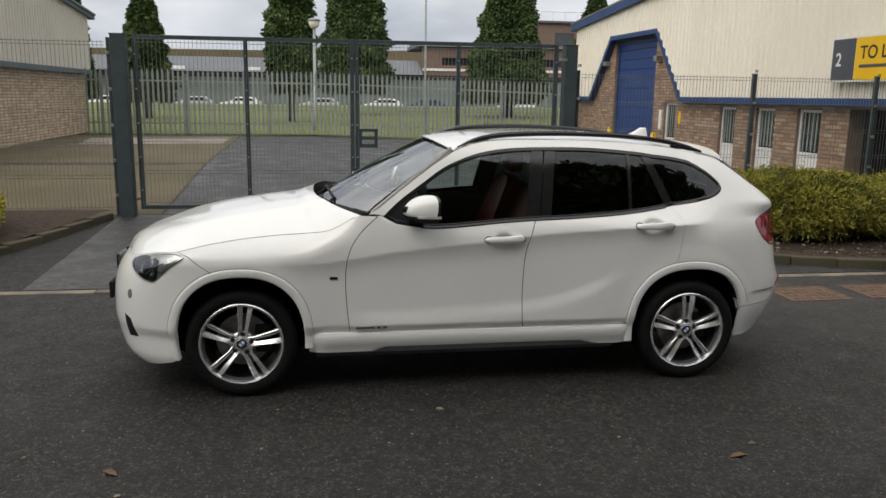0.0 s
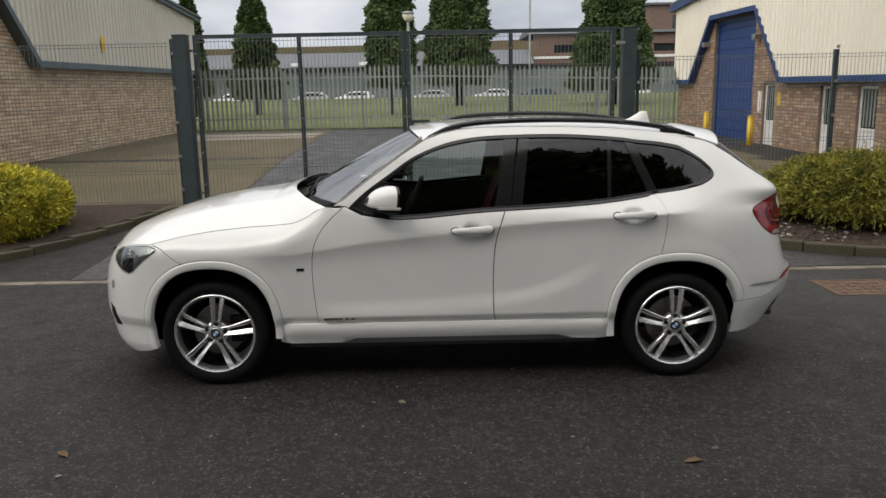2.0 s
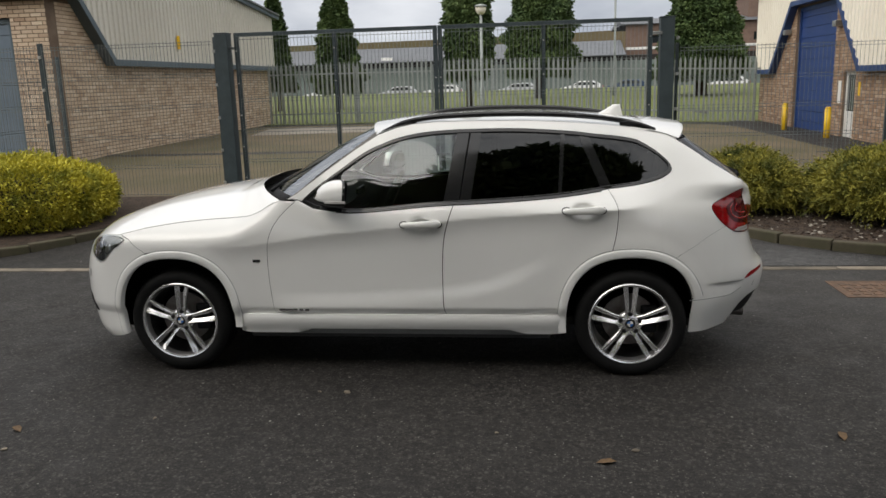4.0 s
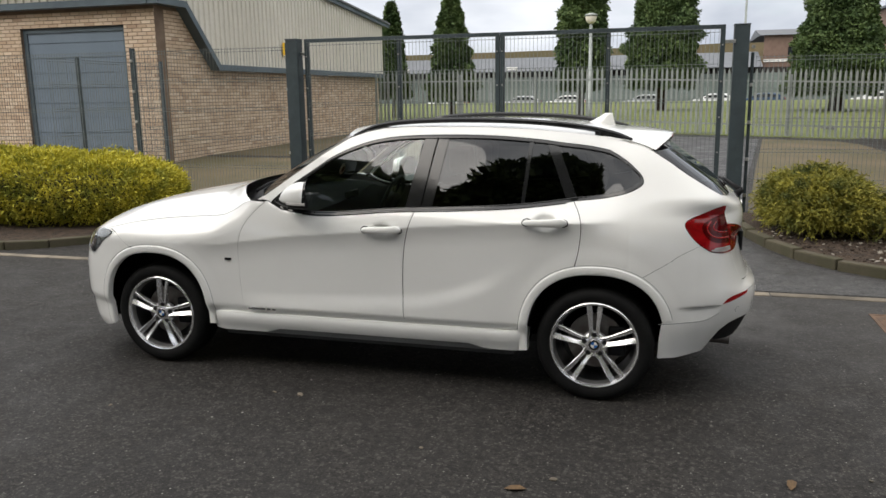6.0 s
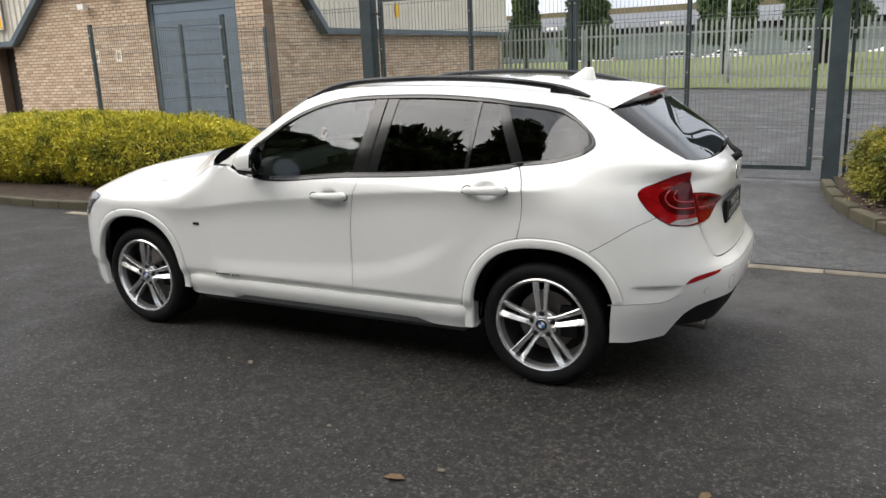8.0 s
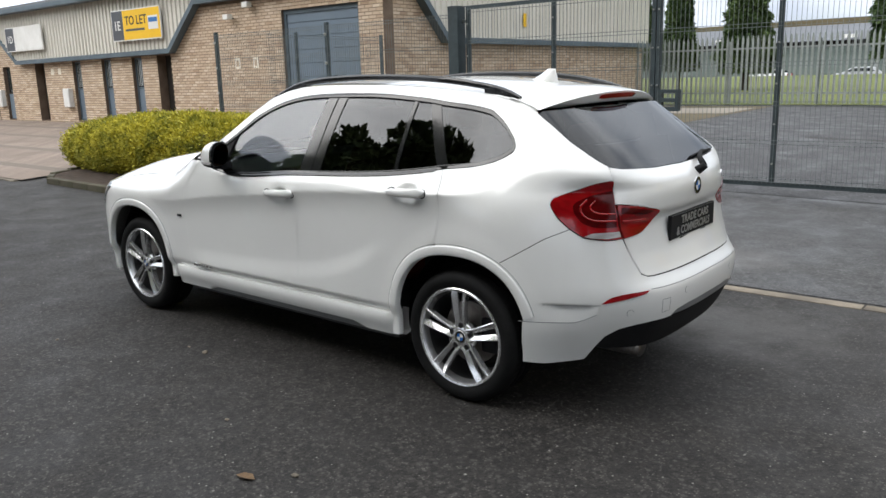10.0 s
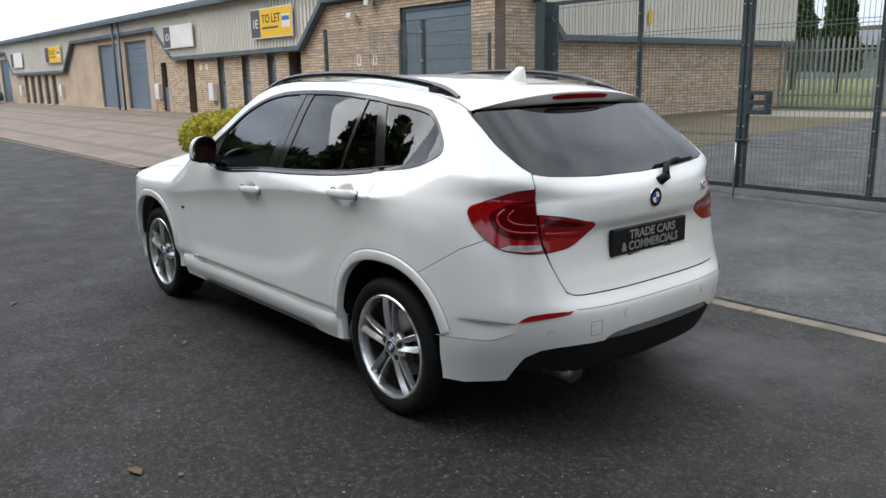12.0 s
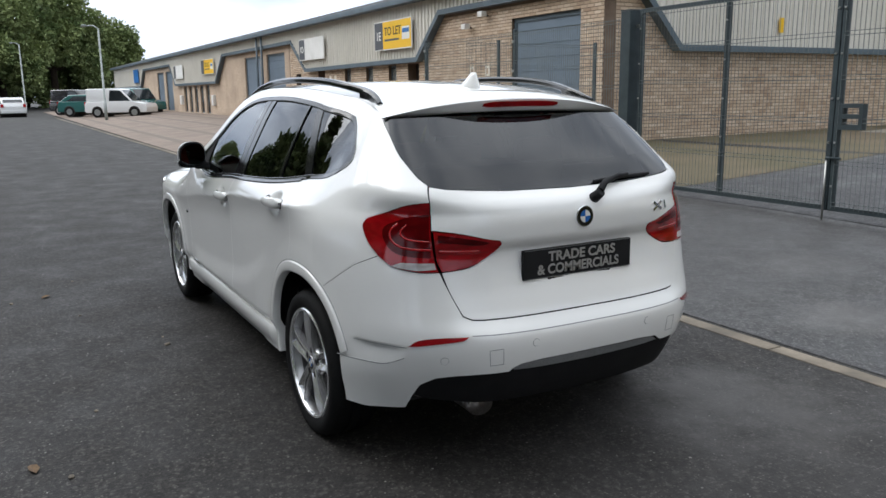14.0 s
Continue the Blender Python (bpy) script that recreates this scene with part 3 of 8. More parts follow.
def build_hedge(name, x0, x1, y0, y1, z0, h, seed, count, label, group="", power=3.2, lump=0.07, droop=0.1, size=0.075, under=0.22, lift=0.0, sprays=0):
    """A golden conifer bush: a rounded block of leaves over a solid core coloured as its shaded inside, with loose
    sprays and bare stems where it is not clipped.
    """
    rng = np.random.default_rng(seed)
    root = obj(name, None, label=label, category="hedge", group=group)
    cx, cy, a, b = (x0 + x1) / 2, (y0 + y1) / 2, (x1 - x0) / 2, (y1 - y0) / 2
    d = rng.normal(size=(count * 2, 3))
    d[:, 2] = np.abs(d[:, 2]) * 1.1 - 0.42
    d[:, 0] *= max(1.0, a / b * 0.8)
    k = (np.abs(d[:, 0] / a) ** power + np.abs(d[:, 1] / b) ** power + np.abs(d[:, 2] / (0.62 * h)) ** power) ** (-1 / power)
    p = d * k[:, None]
    p[:, 2] += 0.38 * h
    p = p[p[:, 2] > np.maximum(0.03 * h, lift * (0.75 + 0.5 * rng.random(len(p))))][:count]
    nrm = p - np.array([0, 0, 0.38 * h])
    nrm = nrm / np.array([a, b, h * 0.62]) ** 1.2
    nrm /= np.linalg.norm(nrm, axis=1)[:, None]
    push = np.clip(lumpy(p, rng, int(24 * a), 0.16, lump), -0.10, 0.05) + 0.035 * rng.normal(size=len(p)) - 0.12 * rng.random(len(p)) ** 2.5
    taper = np.clip(1 - p[:, 2] / (0.4 * h), 0, 1)
    p[:, 1] *= 1 - under * taper ** 1.5
    p[:, 0] *= 1 - 0.5 * under * taper ** 1.5 * min(1.0, b / a)
    p = p + nrm * push[:, None] + np.array([cx, cy, z0])
    obj("foliage", leaves_mesh("foliage", p, nrm + np.array([0, 0, 0.35]), size, rng, droop), M_GOLD if power > 3 else M_SHRUB, root)
    # solid lump inside the leaves; the bush's inner shade is its dark colour
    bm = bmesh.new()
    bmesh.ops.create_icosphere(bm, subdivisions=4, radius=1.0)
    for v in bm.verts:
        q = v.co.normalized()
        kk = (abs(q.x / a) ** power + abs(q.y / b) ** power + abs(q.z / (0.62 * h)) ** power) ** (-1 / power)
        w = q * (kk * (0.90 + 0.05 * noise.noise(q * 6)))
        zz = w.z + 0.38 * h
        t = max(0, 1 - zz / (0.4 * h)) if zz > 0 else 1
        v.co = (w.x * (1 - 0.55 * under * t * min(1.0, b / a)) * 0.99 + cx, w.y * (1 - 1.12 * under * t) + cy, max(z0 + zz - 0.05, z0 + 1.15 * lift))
    part("shade_core", bm, M_GOLDCORE, root)
    if sprays:
        pick = rng.integers(0, len(p), sprays)
        pick = pick[nrm[pick, 2] > -0.35]
        n = len(pick)
        way = nrm[pick] * np.array([1, 1, 0.7]) + 0.5 * rng.normal(size=(n, 3)) + np.array([0, 0, 0.25])
        way /= np.linalg.norm(way, axis=1)[:, None]
        reach = 0.07 + 0.15 * rng.random(n) ** 1.6
        dots, ways = [], []
        for u in np.linspace(-0.25, 1.0, 13):
            q = p[pick] + way * (reach * u)[:, None]
            q[:, 2] -= 0.35 * reach * max(u, 0) ** 2
            dots.append(q + 0.012 * (1.15 - u) * rng.normal(size=(n, 3)))
            ways.append(1.6 * way - np.array([0, 0, 0.9 * max(u, 0)]))
        obj("spray", leaves_mesh("spray", np.concatenate(dots), np.concatenate(ways), 0.036, rng, 0.1, 3.6), M_SHRUB, root)
    if lift:
        for i in range(int(3 + 2.2 * a)):
            fx, fy = cx + a * rng.uniform(-0.6, 0.6), cy + b * rng.uniform(-0.65, 0.2)
            tx, ty = fx + rng.normal() * 0.10, fy - 0.10 + rng.normal() * 0.08
            part("stem", tube_bm([(fx, fy, z0 - 0.04), (0.6 * fx + 0.4 * tx, 0.6 * fy + 0.4 * ty, z0 + 0.6 * lift), (tx, ty, z0 + 2.0 * lift)], 0.018, 6), M_BARK, root)
    return root


build_hedge("golden_hedge", -10.6, -4.46, 2.62, 4.75, 0.12, 0.86, 11, 170000, "clipped golden-yellow conifer hedge in a kerbed bed", size=0.044)
build_hedge("golden_shrub", 2.80, 3.86, 3.66, 4.85, 0.10, 0.69, 12, 40000, "loose golden-green shrub by the gate post", "shrubs by the drive", 2.3, 0.10, 0.3, 0.046, 0.42, 0.15, 3400)
build_hedge("golden_shrub", 3.9, 6.2, 2.78, 4.75, 0.10, 0.71, 13, 80000, "spreading golden-green conifer shrub on bark soil", "shrubs by the drive", 2.5, 0.11, 0.3, 0.046, 0.42, 0.12, 5200)
build_hedge("golden_shrub", 5.9, 9.2, 2.55, 4.7, 0.10, 0.70, 14, 80000, "spreading golden-green conifer shrub on bark soil", "shrubs by the drive", 2.8, 0.10, 0.25, 0.046, 0.42, 0.12, 4500)
build_hedge("golden_shrub", 9.0, 13.0, 2.5, 4.7, 0.10, 0.70, 15, 20000, "spreading golden-green conifer shrub on bark soil", "shrubs by the drive", 2.8, 0.10, 0.25, 0.10)


def build_litter(name, area, n, size, z, material, seed, label, category):
    """Loose bits lying on the soil: small angular lumps, half sunk."""
    rng = random.Random(seed)
    bm = bmesh.new()
    for i in range(n):
        x, y = rng.uniform(area[0], area[1]), rng.uniform(area[2], area[3])
        if y < 0.10 + np.interp(x, (2.66, 2.89, 3.11, 3.39, 3.83, 4.32, 5.0, 6.0), (4.22, 3.51, 3.09, 2.80, 2.52, 2.30, 2.14, 2.06)):
            continue
        r = size * (0.45 + 0.9 * rng.random() ** 2)
        m = pose(x, y, z + float(ground_z(x, y)), rng.uniform(-25, 25), rng.uniform(-25, 25), rng.uniform(0, 360))
        vs = [bm.verts.new(m @ Vector((r * c * rng.uniform(0.7, 1.2), 0.62 * r * d * rng.uniform(0.7, 1.2), 0.40 * r * e * rng.uniform(0.6, 1.1)))) for c, d, e in ((1, 0, 0), (-1, 0, 0), (0, 1, 0), (0, -1, 0), (0, 0, 1), (0, 0, -1))]
        for p, q, t in ((0, 2, 4), (2, 1, 4), (1, 3, 4), (3, 0, 4), (2, 0, 5), (1, 2, 5), (3, 1, 5), (0, 3, 5)):
            bm.faces.new((vs[p], vs[q], vs[t]))
    me = bpy.data.meshes.new(name)
    bm.to_mesh(me)
    bm.free()
    obj(name, me, material, None, label, category, kind="stuff")


build_litter("soil_stones", (2.7, 6.2, 2.1, 4.4), 420, 0.032, 0.092, M_CHIP, 31, "pale stones scattered on the dark soil bed", "stones")
build_litter("bark_chips", (2.7, 8.0, 2.1, 4.2), 2600, 0.026, 0.090, M_SOIL, 32, "dark bark chips lying over the soil bed", "bark chips")


# ---- gate and mesh fence ----
GATE_Y, GATE_TOP, GATE_LOW = 5.3, 2.46, 0.25


def mesh_panel_bm(u0, u1, z0, z1, place, pitch=0.05, thick=0.0035, rails=6):
    """Welded mesh: thin upright wires and pairs of cross wires."""
    bm = bmesh.new()

    def bar(a, b, c, d, w0, w1):
        vs = [bm.verts.new(place(u, v, w)) for u, v, w in ((a, c, w0), (b, c, w0), (b, d, w0), (a, d, w0), (a, c, w1), (b, c, w1), (b, d, w1), (a, d, w1))]
        for f in ((0, 1, 2, 3), (7, 6, 5, 4), (0, 4, 5, 1), (3, 2, 6, 7), (0, 3, 7, 4), (1, 5, 6, 2)):
            bm.faces.new([vs[i] for i in f])

    for k in range(int((u1 - u0) / pitch) + 1):
        u = u0 + k * pitch
        bar(u - thick / 2, u + thick / 2, z0, z1, -thick / 2, thick / 2)
    for k in range(rails):
        z = z0 + 0.04 + (z1 - z0 - 0.08) * k / (rails - 1)
        for dz in (-0.02, 0.02):
            bar(u0, u1, z + dz - 0.003, z + dz + 0.003, thick / 2, thick / 2 + 0.006)
    return bm


def build_leaf(name, u0, u1, latch):
    root = obj(name, None, label="dark grey steel gate leaf with welded wire mesh, closed", category="gate", group="gate leaves")
    h = 0.028
    y = GATE_Y
    for x in (u0 + h, u1 - h):
        part("stile", box_bm(x - h, y - h, GATE_LOW, x + h, y + h, GATE_TOP, 0.006), M_FENCE, root)
    mid = (u0 + u1) / 2
    part("stile", box_bm(mid - 0.026, y - 0.026, GATE_LOW + 0.05, mid + 0.026, y + 0.026, GATE_TOP - 0.05, 0.006), M_FENCE, root)
    for z in (GATE_LOW + 0.024, GATE_TOP - 0.024):
        part("rail", box_bm(u0 + 2 * h, y - 0.024, z - 0.024, u1 - 2 * h, y + 0.024, z + 0.024, 0.005), M_FENCE, root)
    part("wire_mesh", mesh_panel_bm(u0 + 0.04, u1 - 0.04, GATE_LOW + 0.03, GATE_TOP - 0.03, on_x(y - 0.034), thick=0.0040), M_WIRE, root)
    for x in (u0 + h, mid, u1 - h):
        for k in range(5):
            z = GATE_LOW + 0.25 + k * 0.43
            part("bolt", tube_bm([(x, y - 0.044, z), (x, y - 0.026, z)], 0.011, 6), M_STEEL, root)
    for z in (GATE_LOW + 0.14, GATE_TOP - 0.2):
        x = u0 if not latch else u1
        s = -1 if not latch else 1
        part("hinge", box_bm(min(x, x + s * 0.12), y - 0.03, z - 0.02, max(x, x + s * 0.12), y - 0.005, z + 0.02, 0.004), M_STEEL, root)
    if latch:
        x0 = u0 + 2 * h
        bm = wall_bm(x0, x0 + 0.24, 1.06, 1.31, [(x0 + 0.03, x0 + 0.2, 1.11, 1.17), (x0 + 0.03, x0 + 0.2, 1.21, 1.27)], on_x(y - 0.04), 0.08)
        part("latch_box", bm, M_FENCE, root)
        part("slide_bolt", tube_bm([(x0 - 0.1, y - 0.05, 0.78), (x0 + 0.06, y - 0.05, 0.78), (x0 + 0.06, y - 0.09, 0.78)], 0.012, 8), M_FENCE, root)
    else:
        part("drop_bolt", tube_bm([(u1 - h, y - 0.045, 0.75), (u1 - h, y - 0.045, 0.10)], 0.011, 8), M_STEEL, root)


build_leaf("gate_leaf", -3.22, -0.445, False)
build_leaf("gate_leaf", -0.435, 2.33, True)


def build_post(name, x, y, half, top, label, group):
    root = obj(name, None, label=label, category="post", group=group)
    z = float(ground_z(x, y))
    part("shaft", box_bm(x - half, y - half, z - 0.3, x + half, y + half, top, 0.008), M_FENCE, root)
    part("cap", box_bm(x - half - 0.006, y - half - 0.006, top + 0.0005, x + half + 0.006, y + half + 0.006, top + 0.014, 0.004), M_FENCE, root)
    return root


build_post("gate_post", -3.37, 5.26, 0.088, 2.45, "thick square dark grey steel gate post", "gate posts")
build_post("gate_post", 2.52, 5.38, 0.088, 2.45, "thick square dark grey steel gate post", "gate posts")


def build_fence(posts, y, top_l, label):
    root = obj("mesh_fence", None, label=label, category="fence", group="mesh fences")
    for x, r in posts:
        z = float(ground_z(x, y))
        part("fence_post", box_bm(x - r, y - 0.03, z - 0.2, x + r, y + 0.03, top_l, 0.006), M_FENCE, root)
        for k in range(5):
            part("clip", box_bm(x - 0.02, y - 0.055, z + 0.25 + 0.45 * k, x + 0.02, y - 0.031, z + 0.29 + 0.45 * k, 0.003), M_STEEL, root)
    xs = [p[0] for p in posts]
    z = max(float(ground_z(x, y)) for x in xs)
    for a, b in zip(xs, xs[1:]):
        part("wire_mesh", mesh_panel_bm(a + 0.04, b - 0.04, z + 0.05, top_l - 0.04, on_x(y - 0.04), thick=0.0042), M_WIRE, root)
    return root


build_fence([(-9.05, 0.03), (-6.08, 0.03), (-3.52, 0.018)], 5.34, 2.42, "dark grey welded wire mesh fence panels on steel posts")


def build_return_fence():
    """The fence's return to the building's corner."""
    root = obj("mesh_fence", None, label="dark grey wire mesh fence return beside the brick wall", category="fence", group="mesh fences")
    x = -7.74
    for y in (6.12, 8.36):
        z = float(ground_z(x, y))
        part("fence_post", box_bm(x - 0.03, y - 0.022, z - 0.2, x + 0.03, y + 0.022, 2.37, 0.006), M_FENCE, root)
    for a, b in ((5.42, 6.08), (6.16, 8.32)):
        part("wire_mesh", mesh_panel_bm(a, b, 0.30, 2.33, on_y(x + 0.035), thick=0.0042), M_WIRE, root)


build_return_fence()
build_fence([(2.66, 0.018), (5.3, 0.03), (7.25, 0.03), (9.7, 0.03), (12.2, 0.03)], 5.40, 2.13, "dark grey welded wire mesh fence panels beside the shrubs")


# ---- palisade fence ----
def build_palisade():
    root = obj("palisade_fence", None, label="galvanised steel palisade fence with pointed pales", category="fence")
    y, n = 20.7, 104
    bm = bmesh.new()
    prof = [(-0.034, 0.0), (-0.034, 1.86), (-0.02, 1.93), (0.0, 1.99), (0.02, 1.93), (0.034, 1.86), (0.034, 0.0)]
    front = [bm.verts.new((u, -0.012 + 0.35 * abs(u), v)) for u, v in prof]
    back = [bm.verts.new((u, -0.004 + 0.35 * abs(u), v)) for u, v in prof]
    bm.faces.new(front)
    bm.faces.new(back[::-1])
    for i in range(len(prof)):
        j = (i + 1) % len(prof)
        bm.faces.new((front[i], back[i], back[j], front[j]))
    bmesh.ops.recalc_face_normals(bm, faces=bm.faces)
    me = bpy.data.meshes.new("pale")
    bm.to_mesh(me)
    bm.free()
    for k in range(n):
        x = -8.0 + k * 0.152
        p = obj("pale", me, M_GALV, root)
        p.matrix_local = pose(x, y, float(ground_z(x, y)) + 0.03, 0, random.uniform(-0.4, 0.4), 0)
    for dz in (0.32, 1.62):
        part("rail", prism_bm([(-8.05, float(ground_z(-8.05, y)) + dz), (0, float(ground_z(0, y)) + dz), (7.9, float(ground_z(7.9, y)) + dz), (7.9, float(ground_z(7.9, y)) + dz + 0.05), (0, float(ground_z(0, y)) + dz + 0.05), (-8.05, float(ground_z(-8.05, y)) + dz + 0.05)], on_x(y + 0.012), 0.03), M_GALV, root)
    for k in range(7):
        x = -7.6 + k * 2.55
        part("post", box_bm(x - 0.03, y + 0.045, float(ground_z(x, y)) - 0.2, x + 0.03, y + 0.12, float(ground_z(x, y)) + 1.85), M_GALV, root)


build_palisade()


# ---- industrial units ----
def corrugated(u_list, bottom, top, place, pitch, depth):
    """Ribbed sheet between two heights that change along the wall."""
    bm = bmesh.new()
    u0, u1 = u_list
    n = int(round((u1 - u0) / pitch))
    cols = []
    for k in range(n):
        base = u0 + k * pitch
        for f, w in ((0.0, 0.0), (0.55, 0.0), (0.66, depth), (0.89, depth)):
            cols.append((base + f * pitch, w))
    cols.append((u1, 0.0))
    lo = [bm.verts.new(place(u, bottom(u), w)) for u, w in cols]
    hi = [bm.verts.new(place(u, top(u), w)) for u, w in cols]
    for i in range(len(cols) - 1):
        bm.faces.new((lo[i], lo[i + 1], hi[i + 1], hi[i]))
    return bm


def beam_bm(line, place, h, d0, d1, bm=None):
    """A trim of height h that follows a line on a wall."""
    bm = bm or bmesh.new()
    n = len(line)
    off = []
    for i in range(n):
        a, b, c = Vector(line[max(i - 1, 0)]), Vector(line[i]), Vector(line[min(i + 1, n - 1)])
        t1, t2 = ((b - a) if i else (c - b)).normalized(), ((c - b) if i < n - 1 else (b - a)).normalized()
        n1, n2 = Vector((-t1.y, t1.x)), Vector((-t2.y, t2.x))
        off.append((n1 + n2) * (h / max(1 + n1.dot(n2), 0.3)))
    ring = []
    for (u, v), o in zip(line, off):
        ring.append([bm.verts.new(place(u, v, d0)), bm.verts.new(place(u + o.x, v + o.y, d0)), bm.verts.new(place(u + o.x, v + o.y, d1)), bm.verts.new(place(u, v, d1))])
    for a, b in zip(ring, ring[1:]):
        for k in range(4):
            bm.faces.new((a[k], a[(k + 1) % 4], b[(k + 1) % 4], b[k]))
    bm.faces.new(ring[0])
    bm.faces.new(ring[-1][::-1])
    bmesh.ops.recalc_face_normals(bm, faces=bm.faces)
    return bm


def shutter(root, u0, u1, z0, z1, place, material, frame_mat, slats=9):
    """A sectional door: a frame and single slats."""
    door = obj("loading_door", None, parent=root)
    h = (z1 - z0) / slats
    for k in range(slats):
        part("door_panel", prism_bm([(u0 + 0.09, z0 + k * h + 0.006), (u1 - 0.09, z0 + k * h + 0.006), (u1 - 0.09, z0 + (k + 1) * h - 0.006), (u0 + 0.09, z0 + (k + 1) * h - 0.006)], place, 0.05), material, door)
    part("door_backing", prism_bm([(u0, z0), (u1, z0), (u1, z1), (u0, z1)], lambda u, v, w: place(u, v, 0.055 + w), 0.02), material, door)
    for a, b in ((u0 - 0.02, u0 + 0.09), (u1 - 0.09, u1 + 0.02)):
        part("door_frame", prism_bm([(a, z0), (b, z0), (b, z1), (a, z1)], lambda u, v, w: place(u, v, -0.03 + w), 0.07), frame_mat, door)
    part("door_frame", prism_bm([(u0 + 0.09, z1 - 0.1), (u1 - 0.09, z1 - 0.1), (u1 - 0.09, z1), (u0 + 0.09, z1)], lambda u, v, w: place(u, v, -0.03 + w), 0.07), frame_mat, door)
    return door


def tall_window(root, u0, u1, z0, zs, z1, place, frame_mat, panel_mat):
    """A glazed upper light over a solid lower panel."""
    win = obj("window", None, parent=root)
    f = 0.055
    part("window_frame", wall_bm(u0, u1, z0, z1, [(u0 + f, u1 - f, z0 + f, zs - f / 2), (u0 + f, u1 - f, zs + f / 2, z1 - f)], place, 0.06), frame_mat, win)
    part("lower_panel", prism_bm([(u0 + f, z0 + f), (u1 - f, z0 + f), (u1 - f, zs - f / 2), (u0 + f, zs - f / 2)], lambda u, v, w: place(u, v, 0.02 + w), 0.03), panel_mat, win)
    part("pane", prism_bm([(u0 + f, zs + f / 2), (u1 - f, zs + f / 2), (u1 - f, z1 - f), (u0 + f, z1 - f)], lambda u, v, w: place(u, v, 0.025 + w), 0.012), M_WGLASS, win)
    n = 5
    for k in range(n):
        u = u0 + f + (u1 - u0 - 2 * f) * (k + 0.5) / n
        part("blind_slat", prism_bm([(u - 0.03, zs + f), (u + 0.012, zs + f), (u + 0.012, z1 - f - 0.01), (u - 0.03, z1 - f - 0.01)], lambda a, b, w: place(a, b, 0.021 + w), 0.003), M_GALV, win)
    return win


def text_on(name, body, size, place_m, material, parent, extrude=0.002, align="LEFT", bold=0.012):
    cu = bpy.data.curves.new(name, "FONT")
    cu.body, cu.size, cu.extrude, cu.align_x = body, size, extrude, align
    cu.offset = size * bold
    tmp = bpy.data.objects.new(name, cu)
    scene.collection.objects.link(tmp)
    dg = bpy.context.evaluated_depsgraph_get()
    me = bpy.data.meshes.new_from_object(tmp.evaluated_get(dg))
    bpy.data.objects.remove(tmp)
    ob = new(name, me)
    me.materials.clear()
    me.materials.append(material)
    ob.parent = parent
    ob.matrix_local = place_m
    return ob


def letting_board(name, u0, u1, z0, z1, place, turn, number, words, plain=False, label="", direction=1):
    """A sign board: a charcoal end with the unit's number, a coloured field, words and bars. direction: which way reads on along u."""
    root = obj(name, None, label=label, category="sign", group="sign boards")
    s = direction
    W, H = abs(u1 - u0), z1 - z0
    start = u0 if s > 0 else u1

    def P(a, b, w):
        return place(start + s * a, z0 + b, w)

    part("board", prism_bm([(0, 0), (W, 0), (W, H), (0, H)], P, 0.03), M_WHITE, root)
    part("number_field", prism_bm([(0.03, 0.03), (0.24 * W, 0.03), (0.24 * W, H - 0.03), (0.03, H - 0.03)], lambda a, b, w: P(a, b, -0.004 + w), 0.003), M_SIGNG, root)
    part("field", prism_bm([(0.245 * W, 0.03), (W - 0.03, 0.03), (W - 0.03, H - 0.03), (0.245 * W, H - 0.03)], lambda a, b, w: P(a, b, -0.004 + w), 0.003), M_WHITE if plain else M_SIGNY, root)
    if number:
        p = P(0.05 * W, 0.36 * H, -0.006)
        text_on("number", number, 0.42 * H, Matrix.Translation(p) @ turn, M_WHITE, root)
    if words:
        p = P(0.29 * W, 0.5 * H, -0.006)
        text_on("words", words, 0.40 * H, Matrix.Translation(p) @ turn, M_INK, root)
        part("text_bar", prism_bm([(0.29 * W, 0.3 * H), (0.68 * W, 0.3 * H), (0.68 * W, 0.37 * H), (0.29 * W, 0.37 * H)], lambda a, b, w: P(a, b, -0.006 + w), 0.002), M_SIGNG, root)
        part("logo_field", prism_bm([(0.76 * W, 0.3 * H), (0.95 * W, 0.3 * H), (0.95 * W, 0.72 * H), (0.76 * W, 0.72 * H)], lambda a, b, w: P(a, b, -0.006 + w), 0.002), M_WHITE, root)
        part("logo_bar", prism_bm([(0.77 * W, 0.52 * H), (0.94 * W, 0.52 * H), (0.94 * W, 0.66 * H), (0.77 * W, 0.66 * H)], lambda a, b, w: P(a, b, -0.008 + w), 0.002), M_SIGNB, root)
    return root


LATER = []      # brick walls, laid brick by brick at the end


